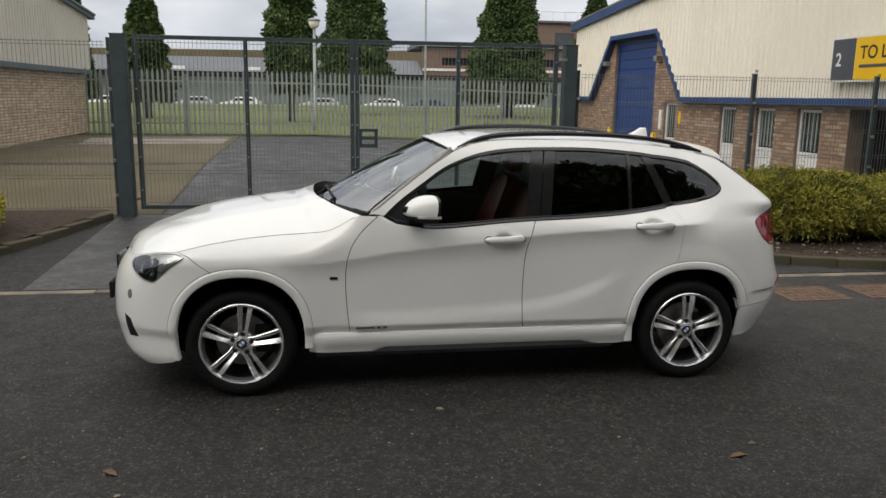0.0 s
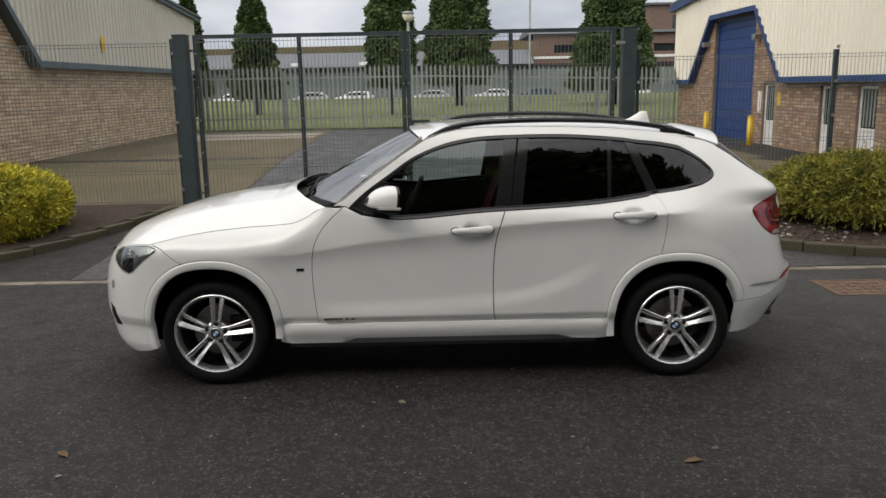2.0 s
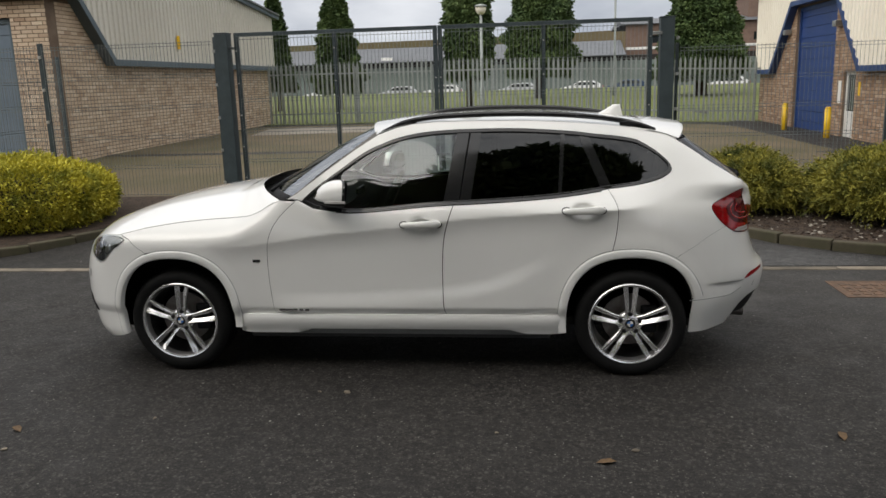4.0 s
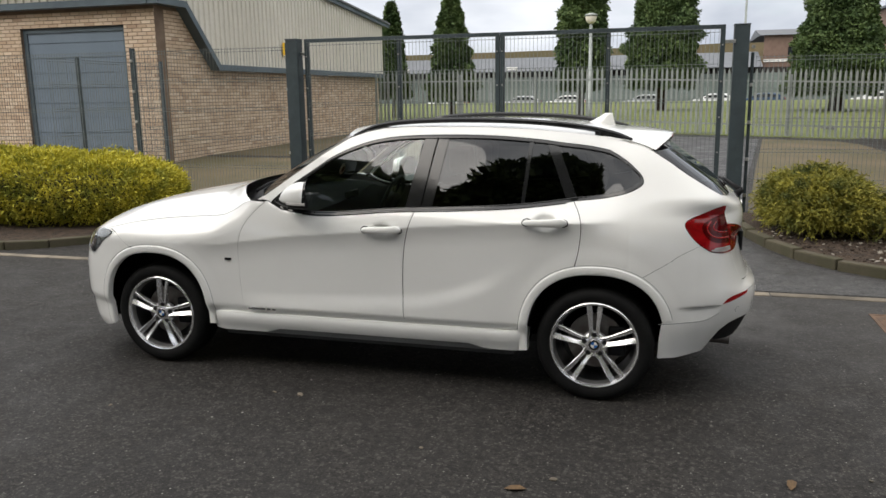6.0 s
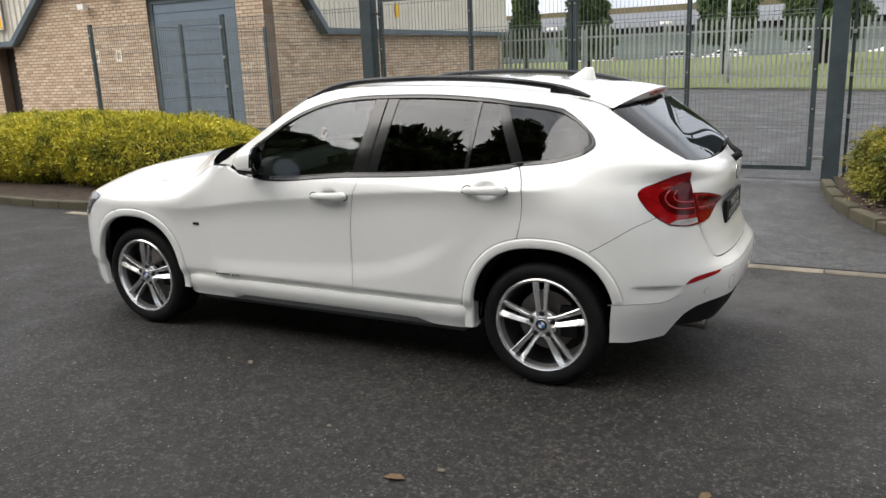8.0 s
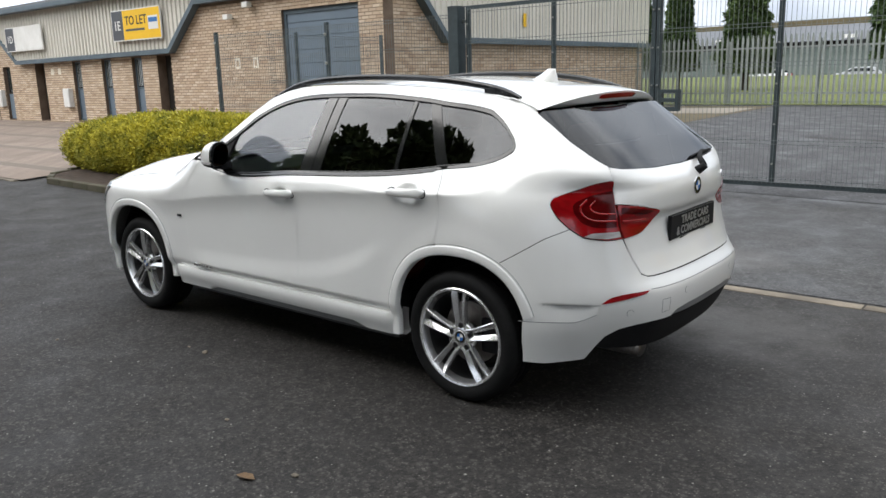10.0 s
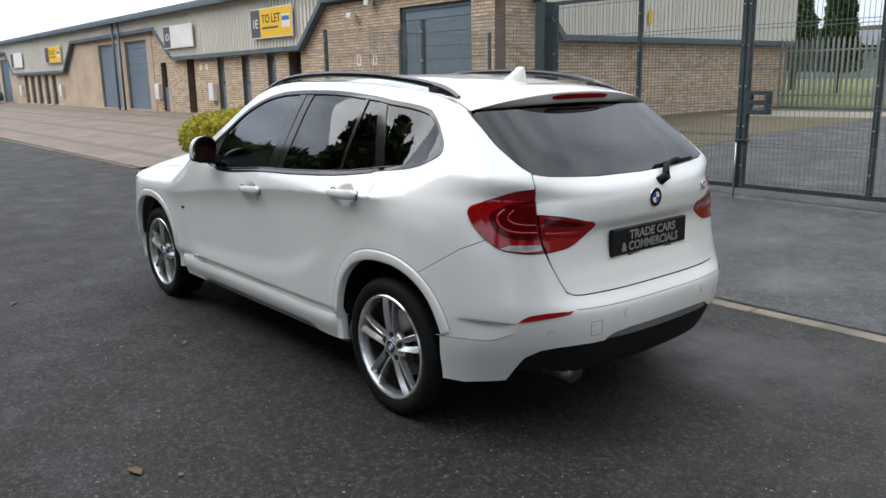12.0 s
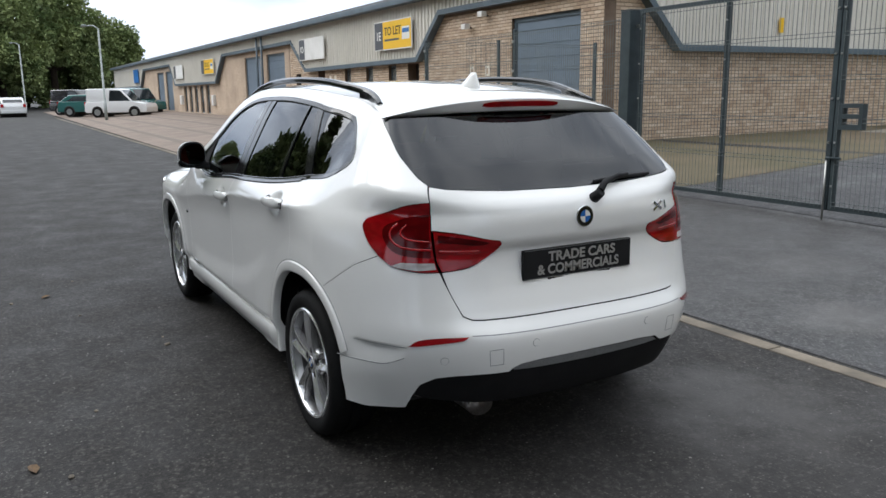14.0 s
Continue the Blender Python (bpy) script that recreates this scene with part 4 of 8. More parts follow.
def build_left_units():
    root = obj("industrial_unit", None, label="long buff brick industrial units with beige ribbed cladding", category="building", group="industrial units")
    fy, sx = 9.0, -8.25
    z0 = 0.1
    holes = [(-11.55, -8.98, 0.36, 3.15)]
    wins = [(-22.0, -21.45), (-20.15, -19.6), (-18.4, -17.85)]
    doors = [(-17.05, -16.35, 0.40, 2.3), (-24.65, -23.95, 0.40, 2.3)]
    sheds = [(-31.2, -28.62), (-34.8, -32.1)]
    far_w = [(-49.6 + 1.55 * k, -48.7 + 1.55 * k) for k in range(5)]
    far_s = [(-55.6, -53.2), (-59.0, -56.4)]
    holes += [(a, b, 0.42, 2.28) for a, b in wins] + doors
    holes += [(a, b, 0.4, 3.2) for a, b in sheds] + [(-27.2, -26.6, 0.4, 2.25)]
    holes += [(a, b, 0.4, 2.0) for a, b in far_w] + [(a, b, 0.4, 3.1) for a, b in far_s]
    part("brick_wall", wall_bm(-82, -28.0, z0, 3.75, [h for h in holes if h[1] < -28.5], on_x(fy), 0.3), M_BRICK, root)
    near = wall_bm(-28.0, sx, z0, 3.75, [h for h in holes if h[1] > -28.5], on_x(fy), 0.3)
    LATER.append((part("brick_wall", near, M_MORTAR, root, "buff brickwork in stretcher courses"), (-27.9, sx - 0.002, 0.30, 3.5), [h for h in holes if h[1] > -28.5], on_x(fy), M_BUFF, (-17.0, -8.0)))
    flank = part("brick_wall", wall_bm(fy + 0.3, 21.6, z0, 3.75, [], on_y(sx, -1), 0.3), M_MORTAR, root)
    LATER.append((flank, (fy + 0.31, 21.58, 0.30, 3.5), [], on_y(sx, -1), M_BUFF, (9.3, 14.0)))
    # dark sheets close the doorways; the shade inside is put into their colour
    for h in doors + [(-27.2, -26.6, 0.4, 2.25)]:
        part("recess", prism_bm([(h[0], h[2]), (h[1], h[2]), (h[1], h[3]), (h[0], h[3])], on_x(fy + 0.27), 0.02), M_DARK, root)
    place = on_x(fy + 0.1)
    shutter(root, -11.55, -8.98, 0.36, 3.15, place, M_SHUTTER, M_TRIM)
    for a, b in sheds:
        shutter(root, a, b, 0.4, 3.2, place, M_SHUTTER, M_TRIM)
    for a, b in far_s:
        shutter(root, a, b, 0.4, 3.1, place, M_SHUTTER, M_TRIM, 6)
    for a, b in wins:
        tall_window(root, a, b, 0.42, 1.42, 2.28, on_x(fy + 0.09), M_TRIM, M_SHUTTER)
    for a, b in far_w:
        tall_window(root, a, b, 0.4, 1.1, 2.0, on_x(fy + 0.09), M_TRIM, M_DARK)
    door = obj("side_door", None, parent=root)
    part("door_leaf", prism_bm([(-27.15, 0.42), (-26.65, 0.42), (-26.65, 1.3), (-27.15, 1.3)], on_x(fy + 0.08), 0.05), M_SHUTTER, door)
    part("pane", prism_bm([(-27.12, 1.34), (-26.68, 1.34), (-26.68, 2.2), (-27.12, 2.2)], on_x(fy + 0.09), 0.03), M_WGLASS, door)
    # cladding over the brick, with its sloped trims
    low = [(-82.0, 2.2), (-65.8, 2.2), (-64.0, 3.5), (-53.0, 3.5), (-51.4, 2.15), (-40.2, 2.15), (-38.4, 3.52), (-27.25, 3.55), (-25.6, 2.38), (-16.1, 2.42), (-14.75, 3.6), (sx, 3.6)]
    fp = on_x(fy - 0.22)
    part("cladding", corrugated((-82.0, sx + 0.02), lambda u: lerp_table(low, u), lambda u: 4.02, on_x(fy - 0.16, -1), 0.2, 0.035), M_CLAD, root, "beige ribbed metal sheet")
    part("trim", beam_bm([(u, v - 0.09) for u, v in low], fp, 0.13, 0.0, 0.24), M_TRIM, root)
    side_low = [(fy - 0.2, 3.6), (9.75, 3.6), (10.92, 2.36), (21.6, 2.36)]

    def gable(u):
        return lerp_table([(fy - 0.4, 4.02), (15.2, 4.56), (22.0, 4.0)], u)

    part("cladding", corrugated((fy - 0.2, 21.6), lambda u: lerp_table(side_low, u), gable, on_y(sx + 0.16), 0.2, 0.035), M_CLAD, root)
    part("trim", beam_bm([(u, v - 0.09) for u, v in side_low], on_y(sx + 0.24, -1), 0.13, 0.0, 0.24), M_TRIM, root)
    part("roof_trim", beam_bm([(fy - 0.45, 4.0), (15.2, 4.55), (22.1, 3.98)], on_y(sx + 0.28, -1), 0.14, 0.0, 0.2), M_TRIM, root)
    part("gutter", box_bm(-82.2, fy - 0.48, 3.96, sx + 0.3, fy - 0.2, 4.12, 0.02), M_TRIM, root)
    for a, b in ((fy - 0.46, 15.2), (15.2, 22.1)):
        za, zb = gable(a) + 0.1, gable(b) + 0.1
        bm = bmesh.new()
        vs = [bm.verts.new(p) for p in ((-82.2, a, za), (sx + 0.32, a, za), (sx + 0.32, b, zb), (-82.2, b, zb))]
        f = bm.faces.new(vs)
        ext = bmesh.ops.extrude_face_region(bm, geom=[f])
        for v in [g for g in ext["geom"] if isinstance(g, bmesh.types.BMVert)]:
            v.co.z += 0.06
        bmesh.ops.recalc_face_normals(bm, faces=bm.faces)
        part("roof", bm, M_ROOF, root)
    for x in (-31.65, -16.9 - 14.0):
        part("downpipe", tube_bm([(x, fy - 0.3, 4.0), (x, fy - 0.3, 0.35)], 0.05, 8), M_TRIM, root)
    for x in (-13.35, -12.62):
        part("vent_tile", prism_bm([(x - 0.1, 1.84), (x + 0.1, 1.84), (x + 0.1, 2.1), (x - 0.1, 2.1)], on_x(fy - 0.012), 0.014), M_CREAM, root)
        part("vent_hole", prism_bm([(x - 0.05, 1.9), (x + 0.05, 1.9), (x + 0.05, 2.04), (x - 0.05, 2.04)], on_x(fy - 0.016), 0.003), M_BRICK, root)
    for x in (-23.4, -22.9):
        part("vent_tile", prism_bm([(x - 0.1, 1.9), (x + 0.1, 1.9), (x + 0.1, 2.1), (x - 0.1, 2.1)], on_x(fy - 0.012), 0.014), M_CREAM, root)
    for x, z in ((-12.6, 3.34), (-13.4, 3.1)):
        lamp = obj("flood_light", None, label="small white floodlight fixed on brick wall", category="light", group="wall lights")
        part("housing", box_bm(x - 0.1, fy - 0.26, z - 0.06, x + 0.1, fy - 0.1, z + 0.07, 0.015), M_WHITE, lamp)
        part("arm", tube_bm([(x, fy - 0.11, z), (x, fy + 0.01, z - 0.03)], 0.02, 6), M_FENCE, lamp)
    for x in (-22.35, -27.45, -41.3, -50.1):
        bx = obj("meter_box", None, label="white plastic meter box on brick wall", category="box", group="meter boxes")
        part("case", box_bm(x - 0.2, fy - 0.16, 0.85, x + 0.2, fy - 0.002, 1.45, 0.02), M_WHITE, bx)
        part("lid", box_bm(x - 0.17, fy - 0.172, 0.9, x + 0.17, fy - 0.161, 1.4, 0.004), M_WHITE, bx)
    turn = pose(0, 0, 0, 90, 0, 0)
    letting_board("letting_board", -18.75, -16.2, 2.74, 3.6, on_x(fy - 0.30), turn, "1E", "TO LET", label="yellow and charcoal letting board on beige cladding")
    letting_board("letting_board", -25.9, -23.2, 2.72, 3.52, on_x(fy - 0.30), turn, "1D", "", True, label="white board with charcoal end on beige cladding")
    letting_board("letting_board", -42.9, -39.95, 2.6, 3.42, on_x(fy - 0.30), turn, "", "TO LET", label="yellow and charcoal letting board on beige cladding")
    letting_board("letting_board", -51.0, -48.2, 2.5, 3.35, on_x(fy - 0.30), turn, "", "", True, label="white unit board on beige cladding")
    far = obj("unit_board", None, label="blue company board on beige cladding", category="sign", group="sign boards")
    part("board", prism_bm([(-68.5, 2.5), (-66.0, 2.5), (-66.0, 3.6), (-68.5, 3.6)], on_x(fy - 0.30), 0.03), M_SIGNB, far)
    note = obj("notice_sign", None, label="small yellow safety notice on ribbed cladding", category="sign", group="notices")
    part("plate", prism_bm([(14.05, 2.72), (14.2, 2.72), (14.2, 3.05), (14.05, 3.05)], on_y(sx + 0.205), 0.01), M_SIGNY, note)
    return root


build_left_units()


def build_right_unit():
    root = obj("industrial_unit", None, label="brown brick unit with cream cladding and blue trim", category="building", group="industrial units")
    wx = 8.0
    z0 = -0.2
    P = on_y(wx)
    wins = [(10.72, 11.4), (9.2, 9.9), (7.72, 8.45)]
    holes = [(15.05, 18.0, 0.12, 3.40), (13.65, 14.35, 0.05, 1.66), (4.2, 6.95, 0.0, 1.62)] + [(a, b, -0.02, 1.6) for a, b in wins]
    wall = part("brick_wall", wall_bm(0.5, 21.4, z0, 3.6, holes, P, 0.3), M_MORTAR, root, "brown and buff brickwork")
    LATER.append((wall, (0.52, 21.38, -0.15, 3.45), holes, P, M_BROWN, (7.0, 15.2)))
    # dark sheets at the opening's back and side, coloured as its shade
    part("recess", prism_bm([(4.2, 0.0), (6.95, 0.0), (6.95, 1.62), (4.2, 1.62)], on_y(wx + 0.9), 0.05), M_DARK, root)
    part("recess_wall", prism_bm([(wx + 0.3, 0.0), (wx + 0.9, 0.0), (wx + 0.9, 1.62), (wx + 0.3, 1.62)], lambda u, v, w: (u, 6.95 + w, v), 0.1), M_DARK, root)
    shutter(root, 15.05, 18.0, 0.12, 3.40, on_y(wx + 0.1), M_BDOOR, M_BLUE, 12)
    tall_window(root, 13.65, 14.35, 0.05, 0.75, 1.66, on_y(wx + 0.06), M_WHITE, M_WHITE)
    for a, b in wins:
        tall_window(root, a, b, -0.02, 0.78, 1.6, on_y(wx + 0.06), M_WHITE, M_WHITE)
    low = [(0.5, 1.68), (13.12, 1.68), (14.76, 3.43), (17.98, 3.45), (19.7, 1.67), (21.4, 1.67)]

    def gable(u):
        return lerp_table([(0.5, 3.6), (12.0, 4.6), (21.6, 4.02)], u)

    part("cladding", corrugated((0.5, 21.4), lambda u: lerp_table(low, u), gable, on_y(wx - 0.16, -1), 0.2, 0.035), M_CREAM, root, "cream ribbed metal sheet")
    part("trim", beam_bm(low, on_y(wx - 0.204), 0.125, 0.0, 0.22), M_BLUE, root)
    part("roof_trim", beam_bm([(0.4, 3.6), (12.0, 4.58), (21.7, 3.98)], on_y(wx - 0.3), 0.2, 0.0, 0.22), M_BLUE, root)
    for a, b in ((0.4, 12.0), (12.0, 21.7)):
        bm = bmesh.new()
        vs = [bm.verts.new(p) for p in ((wx - 0.3, a, gable(a) + 0.18), (wx + 30, a, gable(a) + 0.18), (wx + 30, b, gable(b) + 0.18), (wx - 0.3, b, gable(b) + 0.18))]
        f = bm.faces.new(vs)
        ext = bmesh.ops.extrude_face_region(bm, geom=[f])
        for v in [g for g in ext["geom"] if isinstance(g, bmesh.types.BMVert)]:
            v.co.z += 0.06
        bmesh.ops.recalc_face_normals(bm, faces=bm.faces)
        part("roof", bm, M_ROOF, root)
    part("brick_wall", wall_bm(wx + 0.3, wx + 30, z0, 3.6, [], on_x(21.4, -1), 0.3), M_BRICKR, root)
    for y in (14.72, 18.5):
        lamp = obj("wall_lamp", None, label="small bulkhead lamp on brick beside blue door", category="light", group="wall lights")
        part("housing", box_bm(wx - 0.2, y - 0.1, 2.72, wx - 0.002, y + 0.1, 2.86, 0.02), M_STEEL, lamp)
    for y, z, w, h, m in ((14.55, 0.95, 0.2, 0.52, M_WHITE), (13.42, 1.15, 0.14, 0.3, M_SIGNY)):
        note = obj("notice_sign", None, label="small safety notice on the brick wall", category="sign", group="notices")
        part("plate", prism_bm([(y - w / 2, z), (y + w / 2, z), (y + w / 2, z + h), (y - w / 2, z + h)], on_y(wx - 0.012), 0.01), m, note)
    turn = pose(0, 0, 0, 90, 0, -90)
    letting_board("letting_board", 4.62, 7.12, 2.07, 2.79, on_y(wx - 0.34), turn, "2", "TO LET", label="yellow and charcoal letting board on cream cladding", direction=-1)
    bin_ = obj("meter_box", None, label="white plastic meter box on brick wall", category="box", group="meter boxes")
    part("case", box_bm(wx - 0.16, 7.22, 0.1, wx - 0.002, 7.55, 0.55, 0.02), M_WHITE, bin_)
    part("lid", box_bm(wx - 0.172, 7.25, 0.14, wx - 0.161, 7.52, 0.51, 0.003), M_WHITE, bin_)


build_right_unit()
for bx, by in ((7.45, 16.8), (7.56, 13.95)):
    b_ = obj("bollard", None, label="yellow round steel bollard beside the blue door", category="bollard", group="bollards")
    z = float(ground_z(bx, by))
    part("tube", tube_bm([(bx, by, z - 0.1), (bx, by, z + 0.68)], 0.075, 14), M_YELLOW, b_)
    part("dome", tube_bm([(bx, by, z + 0.681), (bx, by, z + 0.715), (bx, by, z + 0.73)], [0.075, 0.055, 0.015], 14), M_YELLOW, b_)


def build_grit():
    """Loose stones and dry leaves on the asphalt."""
    rng = random.Random(5)
    for k in range(26):
        x, y = rng.uniform(-3.5, 4.2), rng.uniform(-3.9, -1.1)
        bm = bmesh.new()
        bmesh.ops.create_icosphere(bm, subdivisions=1, radius=0.008 + 0.010 * rng.random() ** 2)
        for v in bm.verts:
            v.co.x *= 1.5
            v.co.z *= 0.55
            v.co += Vector((rng.uniform(-1, 1), rng.uniform(-1, 1), rng.uniform(-1, 1))) * 0.0022
        st = part("loose_stone", bm, M_GUTTER, None)
        st.matrix_world = pose(x, y, 0.004, 0, 0, rng.uniform(0, 360))
        tagged(st, "small pale loose stone lying on the asphalt", "stone", "loose stones")
    m_leaf = surface("dry_leaf", (0.16, 0.10, 0.05), (0.09, 0.055, 0.03), 0.8, 20, 120, 0.001, 0.3)
    for x, y, a in ((0.55, -2.72, 30), (2.3, -1.62, 80), (-1.9, -1.75, 140), (1.15, -1.95, 10)):
        bm = bmesh.new()
        pts = [(-0.05, 0, 0.004), (-0.02, 0.018, 0.012), (0.02, 0.02, 0.014), (0.05, 0, 0.006), (0.02, -0.02, 0.013), (-0.02, -0.018, 0.011)]
        vs = [bm.verts.new(p) for p in pts]
        mid = bm.verts.new((0, 0, 0.004))
        for i in range(6):
            bm.faces.new((vs[i], vs[(i + 1) % 6], mid))
        lf = part("dry_leaf", bm, m_leaf, None)
        lf.matrix_world = pose(x, y, 0.0, 0, 0, a)
        tagged(lf, "curled brown dry leaf on the asphalt", "leaf", "dry leaves")


build_grit()


# ---- the car: materials ----
def paint_material():
    m = shade("white_car_paint", (0.80, 0.795, 0.77), 0.38, 0.0, 0.5, 1.0)
    b = m.node_tree.nodes["Principled BSDF"]
    col = mixed(m, ramp(m, grain(m, 1.4, 4), 0.3, 0.8), (0.82, 0.815, 0.79), (0.77, 0.765, 0.745))
    link(m, col, b.inputs["Base Color"])
    b.inputs["Coat Roughness"].default_value = 0.03
    return m


def pane_material(name, tint, rough=0.0, ior=1.62):
    """Window glass: clear or tinted, with a mirror gloss that grows at glancing angles."""
    m = bpy.data.materials.new(name)
    m.use_nodes = True
    t = m.node_tree
    t.nodes.clear()
    out = t.nodes.new("ShaderNodeOutputMaterial")
    tr = t.nodes.new("ShaderNodeBsdfTransparent")
    tr.inputs["Color"].default_value = (*tint, 1)
    gl = t.nodes.new("ShaderNodeBsdfGlossy")
    gl.inputs["Roughness"].default_value = rough
    gl.inputs["Color"].default_value = (0.95, 0.97, 1.0, 1)
    fr = t.nodes.new("ShaderNodeFresnel")
    fr.inputs["IOR"].default_value = ior
    mx = t.nodes.new("ShaderNodeMixShader")
    t.links.new(fr.outputs["Fac"], mx.inputs["Fac"])
    t.links.new(tr.outputs["BSDF"], mx.inputs[1])
    t.links.new(gl.outputs["BSDF"], mx.inputs[2])
    t.links.new(mx.outputs["Shader"], out.inputs["Surface"])
    return m


M_PAINT = paint_material()
M_CLEAR = pane_material("clear_green_glass", (0.80, 0.88, 0.85))
M_PRIVACY = pane_material("privacy_glass", (0.045, 0.05, 0.055), 0.0, 1.52)
M_SCREEN = pane_material("windscreen_glass", (0.62, 0.72, 0.72), 0.0, 3.2)
M_LENS = pane_material("lamp_lens_glass", (0.93, 0.95, 0.95))
M_GLOSSB = surface("gloss_black_trim", (0.012, 0.012, 0.013), (0.016, 0.016, 0.017), 0.12, 4, 60, 0.0003, 0.02, spec=0.55, amount=0.1)
M_PLAST = surface("black_grained_plastic", (0.010, 0.010, 0.011), (0.016, 0.016, 0.017), 0.7, 6, 220, 0.0006, 0.25, spec=0.2)
M_LINER = surface("wheel_well_felt", (0.003, 0.003, 0.0032), (0.005, 0.005, 0.005), 0.95, 6, 60, 0.002, 0.3, spec=0.05)
M_ALLOY = surface("machined_alloy", (0.82, 0.82, 0.82), (0.74, 0.74, 0.75), 0.20, 12, 240, 0.0003, 0.06, metal=0.75, spec=0.5, amount=0.12)
M_ALLOYG = surface("ferric_grey_alloy", (0.46, 0.46, 0.465), (0.40, 0.40, 0.405), 0.30, 12, 240, 0.0003, 0.06, metal=0.85, amount=0.15)
# the rim's alloy darkened, so shade behind the spokes is in the colour
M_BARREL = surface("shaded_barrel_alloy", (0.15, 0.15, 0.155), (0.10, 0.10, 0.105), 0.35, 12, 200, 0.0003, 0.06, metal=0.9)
M_DISC = surface("brake_disc_steel", (0.22, 0.21, 0.20), (0.14, 0.12, 0.11), 0.45, 20, 120, 0.0005, 0.15, metal=0.8)
M_CHROME = surface("satin_chrome", (0.75, 0.75, 0.76), (0.68, 0.68, 0.69), 0.12, 8, 60, 0.0002, 0.03, metal=1.0, amount=0.05)
M_REDLEATHER = surface("red_leather", (0.20, 0.018, 0.012), (0.15, 0.013, 0.009), 0.5, 6, 160, 0.0008, 0.25)
M_CABIN = surface("black_cabin_trim", (0.045, 0.046, 0.047), (0.060, 0.060, 0.059), 0.7, 5, 150, 0.0006, 0.2)
M_HEAD = surface("grey_headliner", (0.30, 0.29, 0.27), (0.26, 0.25, 0.24), 0.9, 5, 150, 0.0006, 0.2)
M_SILVER = surface("silver_letters", (0.62, 0.62, 0.62), (0.55, 0.55, 0.55), 0.3, 10, 80, 0.0002, 0.03, metal=0.7, amount=0.05)
M_EMBLUE = surface("emblem_blue", (0.03, 0.14, 0.42), (0.025, 0.12, 0.38), 0.15, 10, 80, 0.0002, 0.02, amount=0.05)
M_GREYV = surface("grey_valance_paint", (0.26, 0.265, 0.27), (0.22, 0.225, 0.23), 0.35, 5, 120, 0.0003, 0.05, metal=0.3)


def lens_material(name, c, edge, spec=0.5, coat=0.35):
    """A moulded lamp lens: clear gloss over coloured plastic with fine flutes."""
    m = shade(name, c, 0.12, 0.0, spec, coat)
    b = m.node_tree.nodes["Principled BSDF"]
    col = mixed(m, ramp(m, grain(m, 9.0, 2, (1, 1, 2.5)), 0.35, 0.62), c, edge)
    link(m, col, b.inputs["Base Color"])
    return m


M_TAIL = lens_material("tail_lamp_red", (0.34, 0.0035, 0.007), (0.20, 0.002, 0.004))
M_TAILW = lens_material("tail_lamp_clear", (0.55, 0.53, 0.52), (0.33, 0.31, 0.30))
M_TAILG = lens_material("tail_lamp_guide", (0.40, 0.004, 0.008), (0.30, 0.003, 0.006))
M_TAILD = lens_material("tail_lamp_dark", (0.10, 0.0015, 0.003), (0.05, 0.0008, 0.0015), 0.28, 0.0)

# ---- the car: its skin ----
HALF = 0.895
XF, XR = -1.55, 1.42          # where the plan's corners begin
AF, AR = 0.655, 0.835         # length of the nose and of the tail beyond
NF, NR = 2.5, 3.1
T_XF = [(0.10, -1.95), (0.16, -2.08), (0.22, -2.15), (0.32, -2.185), (0.45, -2.205), (0.58, -2.20), (0.68, -2.18), (0.76, -2.14), (0.83, -2.075), (0.88, -2.0), (0.95, -1.9)]
T_XR = [(0.15, 2.03), (0.25, 2.12), (0.32, 2.18), (0.40, 2.22), (0.47, 2.245), (0.56, 2.255), (0.60, 2.250), (0.625, 2.224), (0.66, 2.200), (0.70, 2.184), (0.76, 2.162), (0.895, 2.138), (0.922, 2.160), (0.99, 2.164), (1.055, 2.146), (1.10, 2.085), (1.20, 1.97), (1.30, 1.838), (1.37, 1.745), (1.42, 1.685), (1.50, 1.60)]
T_XRC = [(0.15, 2.00), (0.25, 2.08), (0.32, 2.125), (0.40, 2.165), (0.47, 2.20), (0.56, 2.225), (0.605, 2.222), (0.66, 2.205), (0.76, 2.182), (0.885, 2.166), (0.96, 2.158), (1.03, 2.146), (1.075, 2.118), (1.10, 2.085), (1.20, 1.97), (1.30, 1.838), (1.37, 1.745), (1.42, 1.685), (1.50, 1.60)]      # the tail at its corners
T_CHAR = [(-1.6, 0.79), (-0.96, 0.80), (-0.77, 0.82), (-0.42, 0.87), (0.01, 0.91), (0.40, 0.955), (0.89, 0.985), (1.20, 1.0), (1.60, 1.012)]
T_BELT = [(-1.0, 1.09), (-0.6, 1.075), (-0.45, 1.02), (-0.25, 1.0), (0.25, 1.035), (0.61, 1.05), (0.95, 1.07), (1.26, 1.106), (1.43, 1.126), (1.56, 1.155), (1.7, 1.19)]
T_ROOFZ = [(-0.9, 1.505), (0.6, 1.505), (0.9, 1.495), (1.2, 1.468), (1.5, 1.425), (1.7, 1.395)]
T_ROOFY = [(-0.9, 0.60), (0.0, 0.60), (0.5, 0.605), (1.0, 0.595), (1.3, 0.575), (1.5, 0.56), (1.7, 0.555)]
T_SWOOSH = [(-1.0, 0.50), (-0.5, 0.50), (0.24, 0.535), (0.47, 0.565), (0.74, 0.65), (0.90, 0.73), (1.2, 0.80)]


